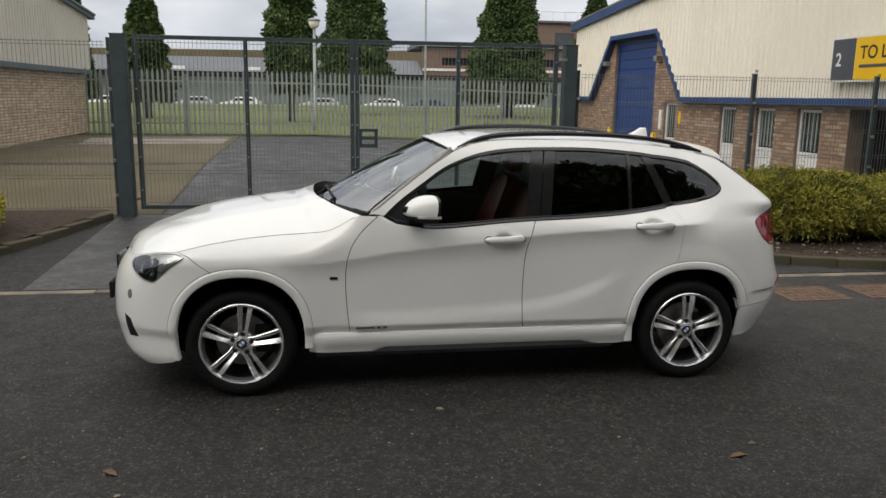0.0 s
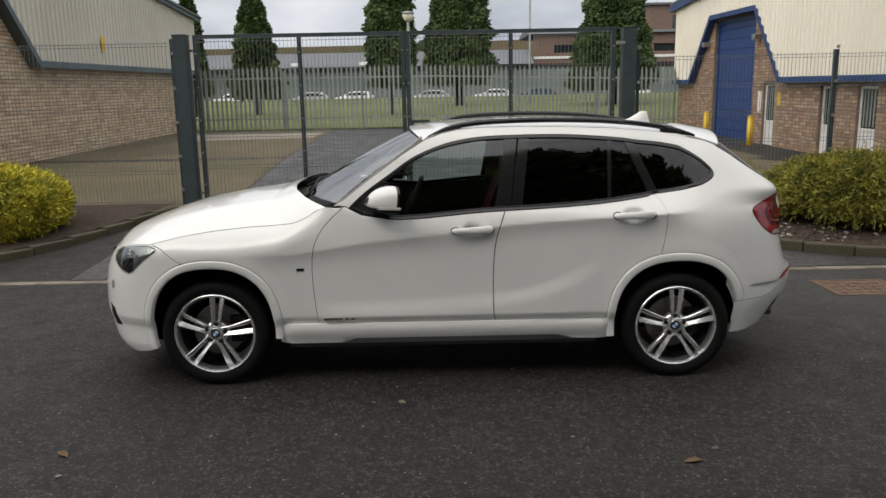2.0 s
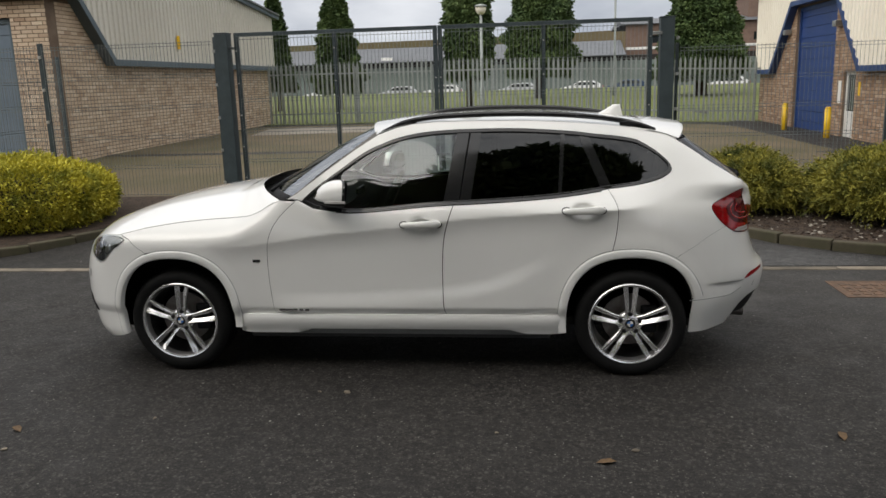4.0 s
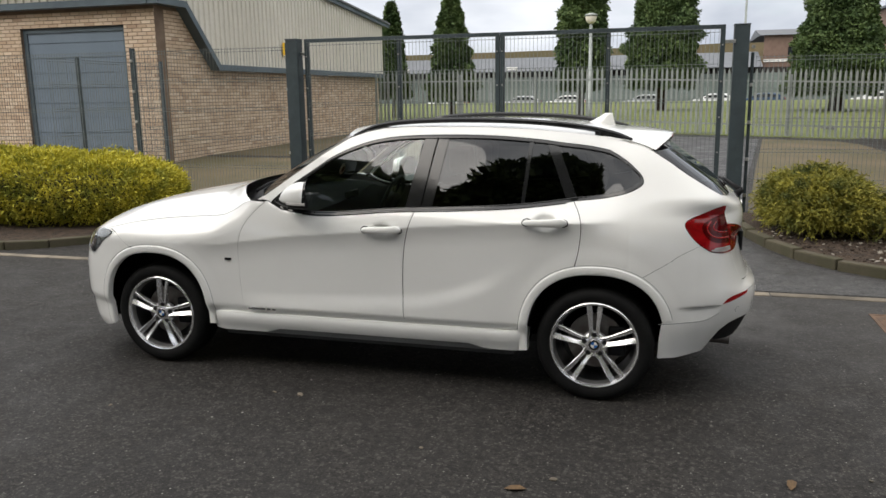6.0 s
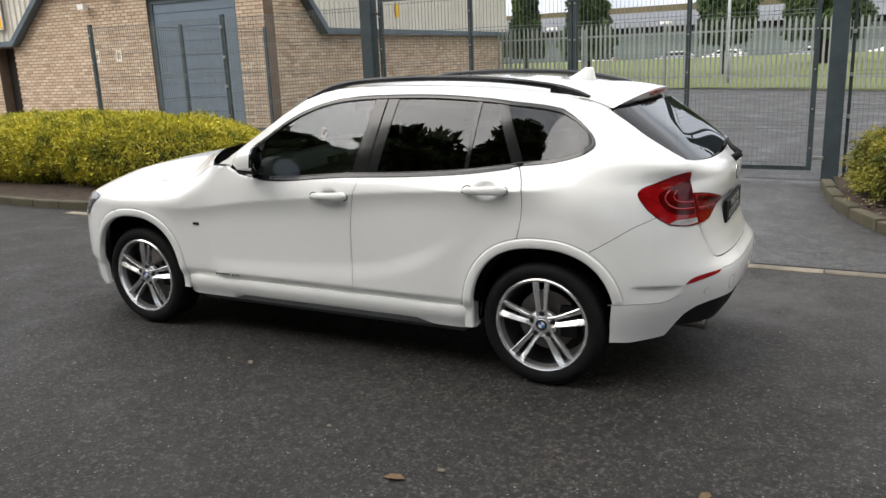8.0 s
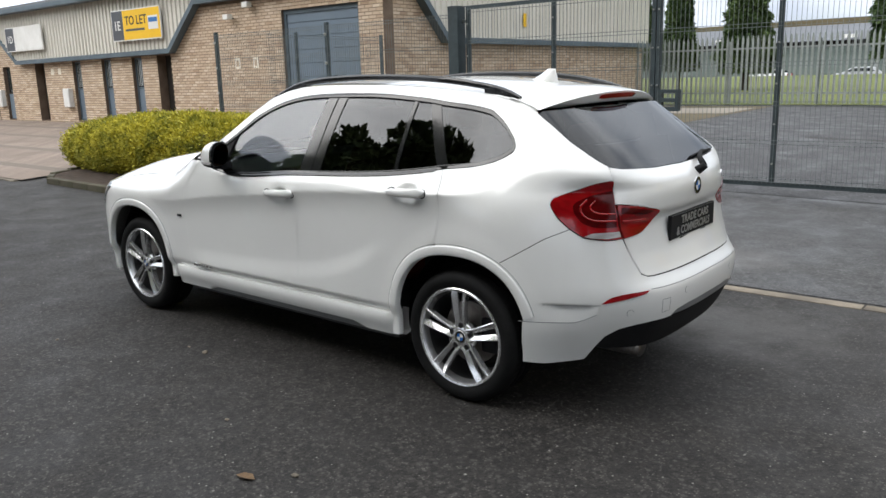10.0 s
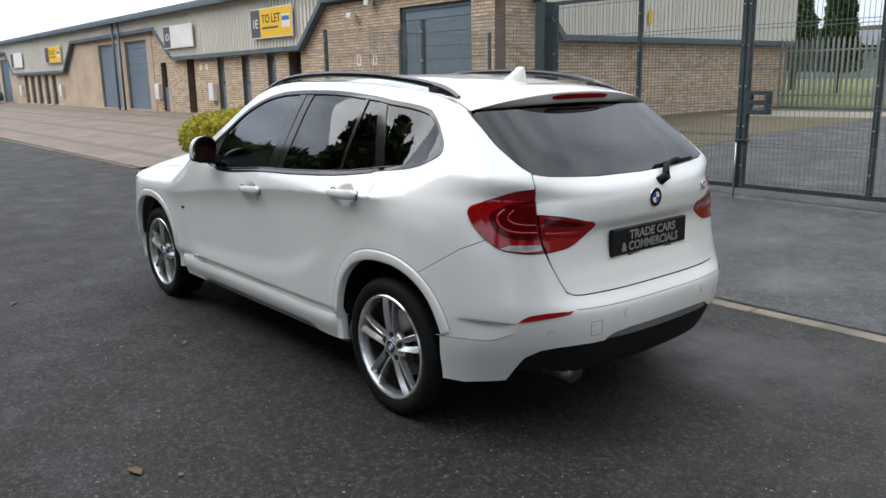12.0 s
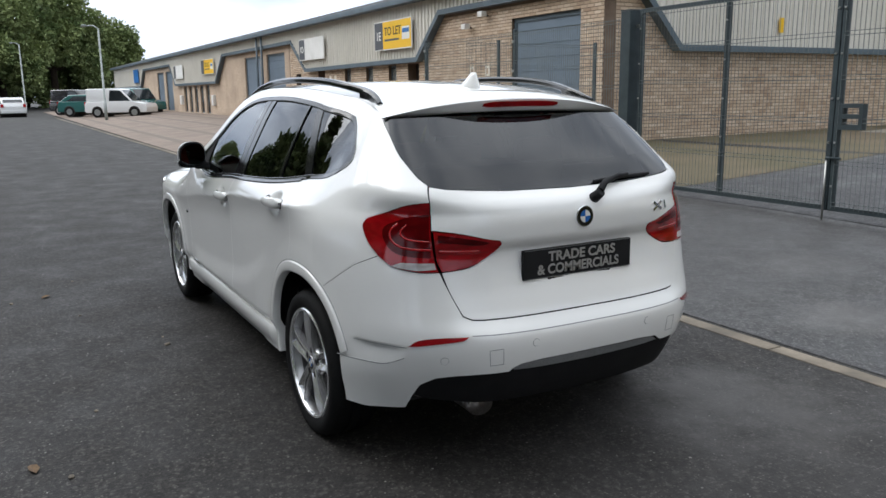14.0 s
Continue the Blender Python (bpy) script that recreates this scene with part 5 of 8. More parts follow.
def smooth_table(table):
    """A smooth curve through points (monotone between them)."""
    xs, ys = np.array([p[0] for p in table], float), np.array([p[1] for p in table], float)
    h = np.diff(xs)
    s = np.diff(ys) / h
    m = np.zeros(len(xs))
    m[0], m[-1] = s[0], s[-1]
    for i in range(1, len(xs) - 1):
        m[i] = 0 if s[i - 1] * s[i] <= 0 else 2 * s[i - 1] * s[i] / (s[i - 1] + s[i])

    def f(x):
        x = np.clip(np.asarray(x, float), xs[0], xs[-1])
        i = np.clip(np.searchsorted(xs, x, "right") - 1, 0, len(xs) - 2)
        t = (x - xs[i]) / h[i]
        return (2 * t ** 3 - 3 * t ** 2 + 1) * ys[i] + (t ** 3 - 2 * t ** 2 + t) * h[i] * m[i] + (-2 * t ** 3 + 3 * t ** 2) * ys[i + 1] + (t ** 3 - t ** 2) * h[i] * m[i + 1]
    return f


f_xf, f_xr, f_char, f_belt, f_rz, f_ry, f_sw = (smooth_table(t) for t in (T_XF, T_XR, T_CHAR, T_BELT, T_ROOFZ, T_ROOFY, T_SWOOSH))
T_BELTY = [(-1.0, 0.858), (0.4, 0.858), (0.8, 0.842), (1.1, 0.805), (1.3, 0.765), (1.45, 0.728), (1.6, 0.700), (1.75, 0.688), (1.95, 0.685)]
f_by = smooth_table(T_BELTY)
f_zw = smooth_table([(-2.0, 0.79), (-1.2, 0.797), (-1.0, 0.818), (-0.85, 0.865), (-0.7, 0.91), (-0.5, 0.95)])
f_up = smooth_table([(0, 0), (0.2, 0.14), (0.44, 0.34), (0.77, 0.65), (0.89, 0.80), (1.0, 1.0), (1.2, 1.4)])


# the flank's half width by height, behind the rear wheel and at the tail
f_tail1 = smooth_table([(0.2, 0.862), (0.4, 0.868), (0.6, 0.874), (0.75, 0.878), (0.88, 0.876), (0.95, 0.868), (1.0, 0.851), (1.05, 0.823), (1.10, 0.790), (1.15, 0.757), (1.22, 0.714), (1.30, 0.664), (1.37, 0.617), (1.42, 0.570), (1.5, 0.49)])
f_tail2 = smooth_table([(0.2, 0.845), (0.4, 0.850), (0.6, 0.856), (0.75, 0.852), (0.88, 0.838), (0.95, 0.826), (1.0, 0.810), (1.05, 0.785), (1.10, 0.754), (1.15, 0.722), (1.22, 0.678), (1.30, 0.638), (1.37, 0.603), (1.42, 0.566), (1.5, 0.50)])


def softened(f, lo, hi, sigma):
    """A curve with its kinks eased out."""
    zs = np.linspace(lo - 4 * sigma, hi + 4 * sigma, 700)
    v = f(zs)
    h = zs[1] - zs[0]
    n = int(3 * sigma / h)
    k = np.exp(-0.5 * (np.arange(-n, n + 1) * h / sigma) ** 2)
    v = np.convolve(np.pad(v, n, mode="edge"), k / k.sum(), mode="valid")
    return lambda x: np.interp(np.asarray(x, float), zs, v)


f_tail1, f_tail2 = softened(f_tail1, 0.2, 1.5, 0.035), softened(f_tail2, 0.2, 1.5, 0.035)
f_xrc = softened(smooth_table(T_XRC), 0.15, 1.5, 0.02)
f_xr, f_xf = softened(f_xr, 0.15, 1.5, 0.012), softened(f_xf, 0.1, 0.95, 0.02)
f_by, f_belt, f_char = softened(f_by, -1.0, 1.95, 0.05), softened(f_belt, -1.0, 1.7, 0.03), softened(f_char, -1.6, 1.6, 0.05)


def ease(x, a, b):
    t = np.clip((np.asarray(x, float) - a) / (b - a), 0, 1)
    return t * t * (3 - 2 * t)


def half_width(x, z):
    """The body's half width at a place along it and a height."""
    x, z = np.broadcast_arrays(np.asarray(x, float), np.asarray(z, float))
    zc, zb, zs = f_char(x), f_belt(x), f_sw(x)
    # doors below the crease: falls in under it, then out again over the lower ridge
    swoosh = ease(x, -0.85, -0.55) * (1 - ease(x, 0.72, 1.0))
    crease = ease(x, -1.28, -0.86) * (1 - ease(x, 1.35, 1.75))
    d_under = np.clip((zc - z) / 0.14, 0, 1)
    low = 0.901 - crease * 0.015 * (1 - (1 - d_under) ** 2.4) - (1 - crease) * 0.004 * ease(zc - z, 0.0, 0.35)
    low = low + swoosh * 0.011 * (1 - ease(z, zs - 0.085, zs + 0.03)) * ease(z, 0.36, 0.43)
    low = low - 0.022 * (1 - ease(z, 0.36, 0.43))
    low = low - (1 - swoosh) * 0.012 * (1 - ease(z, 0.3, 0.5)) * 0.5
    # between crease and windows
    q = np.clip((z - zc) / np.maximum(zb - zc, 0.02), 0, 1.0)
    yb = f_by(x)
    lin = 0.45 + 0.40 * ease(x, 0.5, 1.2)
    mid = 0.901 - (0.901 - yb - 0.004) * (lin * q + (1 - lin) * q * q)
    # the front wing rolls over towards the bonnet
    r = np.clip((z - f_zw(x)) / 0.165, 0, 1.5)
    wing = 0.901 - 0.15 * r ** 2.1
    front = 1 - ease(x, -0.98, -0.60)
    mid = mid * (1 - front) + wing * front
    # glass house
    zt, yt = f_rz(x), f_ry(x)
    g = np.clip((z - zb) / (zt - zb), 0, 1.2)
    up = yb + (yt - yb) * f_up(g)
    up = up * (1 - front) + np.minimum(up, wing) * front
    side = np.where(z < zc, low, np.where(z < zb, mid, up))
    # flares over the wheels
    for cx in (-1.372, 1.378):
        rr = np.sqrt(((x - cx) / 0.41) ** 2 + ((z - 0.33) / 0.455) ** 2)
        side = side + 0.005 * (1 - ease(rr, 1.0, 1.22)) * (z < 0.95)
    w = np.clip((x - 1.55) / 0.35, 0, 1)
    tail = f_tail1(z) * (1 - w) + f_tail2(z) * w
    k = ease(x, 1.22, 1.56)
    side = side * (1 - k) + (tail + 0.005 * (1 - ease(np.sqrt(((x - 1.378) / 0.41) ** 2 + ((z - 0.33) / 0.455) ** 2), 1.0, 1.22)) * (z < 0.95)) * k
    for hx, hz in ((0.17, 0.922), (1.105, 0.992)):
        side = side - 0.032 * np.exp(-(((x - hx) / 0.066) ** 2 + ((z - hz) / 0.040) ** 2) ** 2)
    side = side - 0.05 * (1 - ease(z, 0.08, 0.27))
    side = side - 0.03 * (1 - ease(z, 0.25, 0.45)) * ease(x, 1.55, 1.9)
    return side


def arc_table(a, n, count=400):
    th = np.linspace(0, math.pi / 2, count)
    dx, y = a * np.sin(th) ** (2 / n), HALF * np.cos(th) ** (2 / n)
    s = np.concatenate([[0], np.cumsum(np.hypot(np.diff(dx), np.diff(y)))])
    return s, dx, y


S_F, DX_F, Y_F = arc_table(AF, NF)
S_R, DX_R, Y_R = arc_table(AR, NR)
S_G, DX_G, Y_G = arc_table(AR, 5.5)
S_G = S_G * S_R[-1] / S_G[-1]
U_NOSE, U_TAIL = XF - S_F[-1], XR + S_R[-1]


def bumper_step(u):
    return 0.462 + 0.035 * (np.asarray(u, float) - 1.734) + 0.05 * ease(u, 1.98, 2.16)


def skin(u, z):
    """The body's left side, from the middle of the nose to the middle of the tail: u runs along it, and is x on the flank."""
    u, z = np.broadcast_arrays(np.asarray(u, float), np.asarray(z, float))
    corner = 1 - ease(u, 2.14, 2.44)
    kf, kr = (f_xf(z) - XF) / -AF, (f_xrc(z) * corner + f_xr(z) * (1 - corner) - XR) / AR
    xf, yf = XF - np.interp(XF - u, S_F, DX_F) * kf, np.interp(XF - u, S_F, Y_F)
    sq = ease(z, 1.02, 1.13)
    xr = XR + (np.interp(u - XR, S_R, DX_R) * (1 - sq) + np.interp(u - XR, S_G, DX_G) * sq) * kr
    yr = np.interp(u - XR, S_R, Y_R) * (1 - sq) + np.interp(u - XR, S_G, Y_G) * sq
    x = np.where(u < XF, xf, np.where(u > XR, xr, u))
    y0 = np.where(u < XF, yf, np.where(u > XR, yr, HALF))
    hw = half_width(np.clip(x, XF - 0.35, 1.92), z)
    # recess in the rear bumper's flank, with a ledge under it
    zl, zu = bumper_step(u), 0.546
    inset = np.clip((z - zl) / np.maximum(zu - zl, 0.01), 0, 1) * (1 - ease(z, zu - 0.004, zu + 0.007))
    ridge = -0.015 * ease(u, 1.80, 1.95) * (1 - ease(u, 2.02, 2.11)) * inset
    return np.stack([x, -(y0 / HALF) * (hw + ridge), z], axis=-1)


def skin_normal(u, z, e=0.006):
    u, z = np.asarray(u, float), np.asarray(z, float)
    a = skin(u + e, z) - skin(u - e, z)
    b = skin(u, z + e) - skin(u, z - e)
    n = np.cross(a, b)
    n /= np.linalg.norm(n, axis=-1)[..., None] + 1e-12
    return n


def u_of_x(x, z, tail=True):
    us = np.linspace(XR, U_TAIL, 500) if tail else np.linspace(U_NOSE, XF, 500)
    if XF <= x <= XR:
        return x
    xs = skin(us, np.full(500, z))[:, 0]
    return float(np.interp(x, xs, us))


def u_of_y(y, z, tail=True):
    us = np.linspace(XR, U_TAIL, 600) if tail else np.linspace(XF, U_NOSE, 600)
    ys = -skin(us, np.full(600, z))[:, 1][::-1]
    us = us[::-1]
    k = int(np.argmax(ys >= abs(y))) if (ys >= abs(y)).any() else int(np.argmax(ys))
    if k == 0:
        return float(us[0])
    f = min(1.0, (abs(y) - ys[k - 1]) / max(ys[k] - ys[k - 1], 1e-9))
    return float(us[k - 1] + (us[k] - us[k - 1]) * f)


def rear(pts):
    """Outline points given across and up, as points on the skin at the tail."""
    return [(u_of_y(y, z), z) for y, z in pts]


def shrink(poly, d):
    """Moves an outline inwards by d."""
    n = len(poly)
    area = sum(poly[i][0] * poly[(i + 1) % n][1] - poly[(i + 1) % n][0] * poly[i][1] for i in range(n))
    s = 1 if area > 0 else -1
    out = []
    for i in range(n):
        a, b, c = Vector(poly[i - 1][:2]), Vector(poly[i][:2]), Vector(poly[(i + 1) % n][:2])
        e1, e2 = (b - a).normalized(), (c - b).normalized()
        n1, n2 = Vector((-e1.y, e1.x)) * s, Vector((-e2.y, e2.x)) * s
        k = n1 + n2
        k = k / max(k.length_squared / 2, 0.35)
        out.append(tuple(b + k * d))
    return out


def curve_line(pts, n=8, closed=False):
    """A smooth line through points."""
    out = []
    m = len(pts)
    for i in range(m if closed else m - 1):
        p0, p1, p2, p3 = (pts[(i + k) % m] if closed else pts[min(max(i + k, 0), m - 1)] for k in (-1, 0, 1, 2))
        for j in range(n):
            t = j / n
            out.append(tuple(0.5 * (2 * p1[k] + (p2[k] - p0[k]) * t + (2 * p0[k] - 5 * p1[k] + 4 * p2[k] - p3[k]) * t ** 2 + (3 * p1[k] - p0[k] - 3 * p2[k] + p3[k]) * t ** 3) for k in (0, 1)))
    if not closed:
        out.append(tuple(pts[-1][:2]))
    return out


def panel(name, poly, material, parent, sides=(1,), step=0.024, out=0.0, gap=0.0028, edge=0.014, label="", hollow=None):
    """A body panel: an outline on the skin, filled, curved with it, with its edges turned in."""
    outline = shrink(poly, gap) if gap else poly
    ends = (U_NOSE, U_TAIL)
    outline = [next(((e, q[1]) for e in ends if abs(p[0] - e) < 1e-6), tuple(q[:2])) for p, q in zip(poly, outline)]
    pts, tris = fill_flat(outline, step)
    p = np.array(pts)
    mid = (np.abs(p[:, 0] - U_NOSE) < 1e-5) | (np.abs(p[:, 0] - U_TAIL) < 1e-5)
    co, nr = skin(p[:, 0], p[:, 1]), skin_normal(p[:, 0], p[:, 1])
    nr[mid, 1] = 0
    nr /= np.linalg.norm(nr, axis=1)[:, None] + 1e-12
    co = co + nr * out
    count = {}
    for t in tris:
        for k in range(len(t)):
            e = (t[k], t[(k + 1) % len(t)])
            count[frozenset(e)] = count.get(frozenset(e), []) + [e]
    rim = [v[0] for v in count.values() if len(v) == 1 and not (mid[v[0][0]] and mid[v[0][1]])]
    verts, norms, faces = [], [], []
    for s in sides:
        base = len(verts)
        f = np.array([1, s, 1])
        verts += [tuple(v) for v in co * f]
        norms += [tuple(v) for v in nr * f]
        a, b, c = (Vector(co[i]) for i in tris[0][:3])
        good = (b - a).cross(c - a).dot(Vector(nr[tris[0][0]])) > 0
        flip = (not good) != (s < 0)
        faces += [tuple(base + i for i in (t[::-1] if flip else t)) for t in tris]
        ring = {}
        for e in rim:
            for i in e:
                if i not in ring:
                    ring[i] = (len(verts), len(verts) + 1)
                    verts += [tuple(co[i] * f), tuple((co[i] - nr[i] * edge) * f)]
                    norms += [tuple(nr[i] * f)] * 2
        for a_, b_ in rim:
            q = (ring[a_][0], ring[b_][0], ring[b_][1], ring[a_][1])
            faces.append(q[::-1] if not flip else q)
    me = mesh_from(name, verts, faces, True)
    me.normals_split_custom_set_from_vertices(norms)
    return obj(name, me, material, parent, label)


def strip(name, line, width, material, parent, s=1, out=0.003, deep=0.012, closed=False, taper=None, label=""):
    """A narrow raised strip that follows a line on the skin."""
    pts = resample(line, 0.02, closed)
    n = len(pts)
    left, right = [], []
    for i in range(n):
        a = Vector(pts[i - 1] if (i or closed) else pts[i])
        b = Vector(pts[(i + 1) % n] if (i < n - 1 or closed) else pts[i])
        t = (b - a).normalized()
        w = width * (taper(i / max(n - 1, 1)) if taper else 1) / 2
        o = Vector((-t.y, t.x)) * w
        left.append((pts[i][0] + o.x, pts[i][1] + o.y))
        right.append((pts[i][0] - o.x, pts[i][1] - o.y))
    L, R = np.array(left), np.array(right)
    rows = []
    for P, w in ((L, -deep), (L, out * 0.6), ((0.85 * L + 0.15 * R), out), ((0.15 * L + 0.85 * R), out), (R, out * 0.6), (R, -deep)):
        rows.append((skin(P[:, 0], P[:, 1]) + skin_normal(P[:, 0], P[:, 1]) * w) * np.array([1, s, 1]))
    verts = [tuple(v) for r in rows for v in r]
    faces = []
    for k in range(len(rows) - 1):
        for i in range(n if closed else n - 1):
            j = (i + 1) % n
            faces.append((k * n + i, k * n + j, (k + 1) * n + j, (k + 1) * n + i))
    bm = bmesh.new()
    vs = [bm.verts.new(v) for v in verts]
    for f in faces:
        bm.faces.new([vs[i] for i in f]).smooth = True
    bmesh.ops.recalc_face_normals(bm, faces=bm.faces)
    return part(name, bm, material, parent, label)


def grid_part(name, rows, material, parent, label="", smooth=True, thick=0.0, close=False):
    """A surface through rows of points."""
    bm = bmesh.new()
    vs = [[bm.verts.new(p) for p in r] for r in rows]
    for a, b in zip(vs, vs[1:]):
        for i in range(len(a) - (0 if close else 1)):
            j = (i + 1) % len(a)
            try:
                bm.faces.new((a[i], a[j], b[j], b[i])).smooth = smooth
            except ValueError:
                pass
    bmesh.ops.remove_doubles(bm, verts=bm.verts, dist=0.0004)
    bmesh.ops.recalc_face_normals(bm, faces=bm.faces)
    if thick:
        bmesh.ops.solidify(bm, geom=bm.faces[:], thickness=thick)
    bm.edges.index_update()
    for e in bm.edges:
        if len(e.link_faces) == 2 and e.calc_face_angle(0) > 0.75:
            e.smooth = False
    return part(name, bm, material, parent, label)


def ellipse(cx, cz, a, b, t0, t1, n=26):
    return [(cx + a * math.cos(math.radians(t0 + (t1 - t0) * k / n)), cz + b * math.sin(math.radians(t0 + (t1 - t0) * k / n))) for k in range(n + 1)]


def arch_line(cx, cz, a, b, t0, t1, n=26, power=2.35):
    """A wheel arch: an ellipse with fuller shoulders."""
    def full(v):
        return math.copysign(abs(v) ** (2 / power), v)
    return [(cx + a * full(math.cos(math.radians(t0 + (t1 - t0) * k / n))), cz + b * full(math.sin(math.radians(t0 + (t1 - t0) * k / n)))) for k in range(n + 1)]


FW, RW = (-1.372, 0.325), (1.378, 0.32)
ARCH_F = arch_line(FW[0], 0.335, 0.402, 0.440, 183, -2, 34)      # from the front foot over the top to the rear foot
ARCH_R = arch_line(RW[0], 0.335, 0.404, 0.426, 173, 18, 32)      # from the door side to the bumper side
SHUT_F = curve_line([(-0.745, 0.372), (-0.755, 0.45), (-0.768, 0.61), (-0.768, 0.75), (-0.745, 0.87), (-0.69, 0.965), (-0.61, 1.045), (-0.565, 1.078)], 5)
SHUT_B = curve_line([(0.31, 0.372), (0.292, 0.42), (0.288, 0.55), (0.29, 0.70), (0.302, 0.84), (0.33, 0.95), (0.362, 1.043)], 5)
SHUT_R = curve_line([(1.268, 0.768), (1.288, 0.86), (1.298, 0.98), (1.283, 1.045), (1.246, 1.106)], 5)
BONNET = curve_line([(-0.675, 1.074), (-0.728, 1.056), (-0.796, 1.014), (-0.88, 0.980), (-0.996, 0.963), (-1.136, 0.953), (-1.348, 0.936), (-1.548, 0.910), (-1.68, 0.891), (-1.772, 0.876)], 5)
BELT = [(x, float(f_belt(x))) for x in np.linspace(-0.42, 1.25, 40)]
WIN_TOP = curve_line([(-0.548, 1.066), (-0.45, 1.152), (-0.31, 1.248), (-0.18, 1.335), (-0.04, 1.395), (0.09, 1.430), (0.26, 1.450), (0.50, 1.456), (0.76, 1.452), (1.03, 1.431), (1.16, 1.413), (1.31, 1.394), (1.44, 1.367), (1.55, 1.338), (1.635, 1.302), (1.688, 1.258), (1.70, 1.23)], 4)
WIN_LOW = curve_line([(1.70, 1.23), (1.69, 1.205), (1.65, 1.182), (1.552, 1.150), (1.408, 1.123), (1.32, 1.112), (1.246, 1.106)], 4)
WINDOW = WIN_TOP[:-1] + WIN_LOW + [p for p in reversed(BELT) if p[0] < 1.23] + [(-0.47, 1.028)]


def split_window(x_low0, x_top0, x_low1, x_top1, inner):
    """The part of the window opening between two slanted lines."""
    def at(z, lo, hi):
        return lo + (hi - lo) * (z - 1.03) / 0.41
    res = []
    poly = shrink(WINDOW, inner)
    dense = resample(poly, 0.012)

    def cut(pts, lo, hi, keep_greater):
        out = []
        n = len(pts)
        for i in range(n):
            p, q = pts[i], pts[(i + 1) % n]
            dp, dq = p[0] - at(p[1], lo, hi), q[0] - at(q[1], lo, hi)
            if not keep_greater:
                dp, dq = -dp, -dq
            if dp >= 0:
                out.append(p)
            if (dp >= 0) != (dq >= 0):
                t = dp / (dp - dq)
                out.append((p[0] + (q[0] - p[0]) * t, p[1] + (q[1] - p[1]) * t))
        return out
    res = cut(dense, x_low0, x_top0, True)
    res = cut(res, x_low1, x_top1, False)
    clean = [res[0]]
    for p in res[1:]:
        if (p[0] - clean[-1][0]) ** 2 + (p[1] - clean[-1][1]) ** 2 > 0.006 ** 2:
            clean.append(p)
    return clean


def build_wheel(car, cx, cz, s):
    """Tyre, rim with five double spokes, hub cap, bolts, brake disc."""
    wh = obj("wheel", None, parent=car)
    R = 0.322 if cx < 0 else 0.321
    y0 = -0.862 * s
    a = s   # from outside towards the middle of the car

    def lathe(name, prof, mat, sides=56, parent=wh, label=""):
        rows = []
        for k in range(sides):
            t = 2 * math.pi * k / sides
            rows.append([(cx + r * math.cos(t), y0 + a * d, cz + r * math.sin(t)) for r, d in prof])
        rows.append(rows[0])
        return grid_part(name, rows, mat, parent, label)
    tyre = lathe("tyre", [(0.238, 0.012), (0.245, 0.004), (0.262, -0.004), (0.285, -0.006), (0.303, 0.002), (R - 0.007, 0.016), (R, 0.032), (R, 0.075), (R - 0.007, 0.076), (R - 0.007, 0.082), (R, 0.083), (R, 0.122), (R - 0.007, 0.123), (R - 0.007, 0.129), (R, 0.130), (R, 0.178), (R - 0.008, 0.196), (0.285, 0.215), (0.24, 0.212)], M_TYRE, 72)
    bm = bmesh.new()
    for k in range(60):
        t = 2 * math.pi * k / 60
        for d0, d1, sk in ((0.028, 0.07, 0.02), (0.088, 0.118, -0.02), (0.136, 0.176, 0.02)):
            ca, sa, cb, sb = math.cos(t), math.sin(t), math.cos(t + sk), math.sin(t + sk)
            w = 0.009
            vs = []
            for (c_, s_), d in (((ca, sa), d0), ((cb, sb), d1)):
                for e in (-w, w):
                    vs.append(bm.verts.new((cx + (R + 0.0015) * c_ - e * s_, y0 + a * d, cz + (R + 0.0015) * s_ + e * c_)))
            bm.faces.new((vs[0], vs[1], vs[3], vs[2]))
    part("tread_block", bm, M_TYRE, tyre)
    lathe("rim", [(0.240, 0.014), (0.243, 0.004), (0.238, 0.0), (0.231, 0.002), (0.226, 0.012), (0.219, 0.03), (0.216, 0.045)], M_ALLOYG, 64)
    # deep part of the rim, coloured dark for the shade inside the wheel
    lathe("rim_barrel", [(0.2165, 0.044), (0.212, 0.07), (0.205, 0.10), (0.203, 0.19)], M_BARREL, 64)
    lathe("rim_edge", [(0.2435, 0.0035), (0.2385, -0.001), (0.2300, 0.001), (0.2255, 0.012)], M_ALLOY, 64)
    spk = obj("spokes", None, parent=wh)
    spk.name = "spoke_set"
    phase = math.radians(90 if cx > 0 else 83)
    for k in range(5):
        th = phase + 2 * math.pi * k / 5
        for side in (-1, 1):
            rows = []
            for f in np.linspace(0, 1, 9):
                r = 0.040 + 0.188 * f
                off = side * (0.0135 + 0.0165 * f)
                w = 0.0085 + 0.0070 * f + 0.009 * max(0, 1 - f * 4)
                d = 0.022 - 0.018 * math.sin(f * math.pi * 0.62) + 0.008 * f
                back = d + 0.034 - 0.008 * f
                tilt = 0.006 * side
                sec = []
                for o, dd in ((off - w, d + tilt + 0.003), (off - w * 0.7, d + tilt), (off + w * 0.7, d - tilt), (off + w, d - tilt + 0.003), (off + w * 0.8, back), (off - w * 0.8, back)):
                    sec.append((cx + r * math.cos(th) - o * math.sin(th), y0 + a * dd, cz + r * math.sin(th) + o * math.cos(th)))
                rows.append(sec)
            sp = grid_part("spoke", rows, M_ALLOY, spk, close=True)
    lathe("hub", [(0.0, 0.016), (0.036, 0.016), (0.047, 0.018), (0.066, 0.026), (0.074, 0.036), (0.074, 0.06)], M_ALLOY, 30)
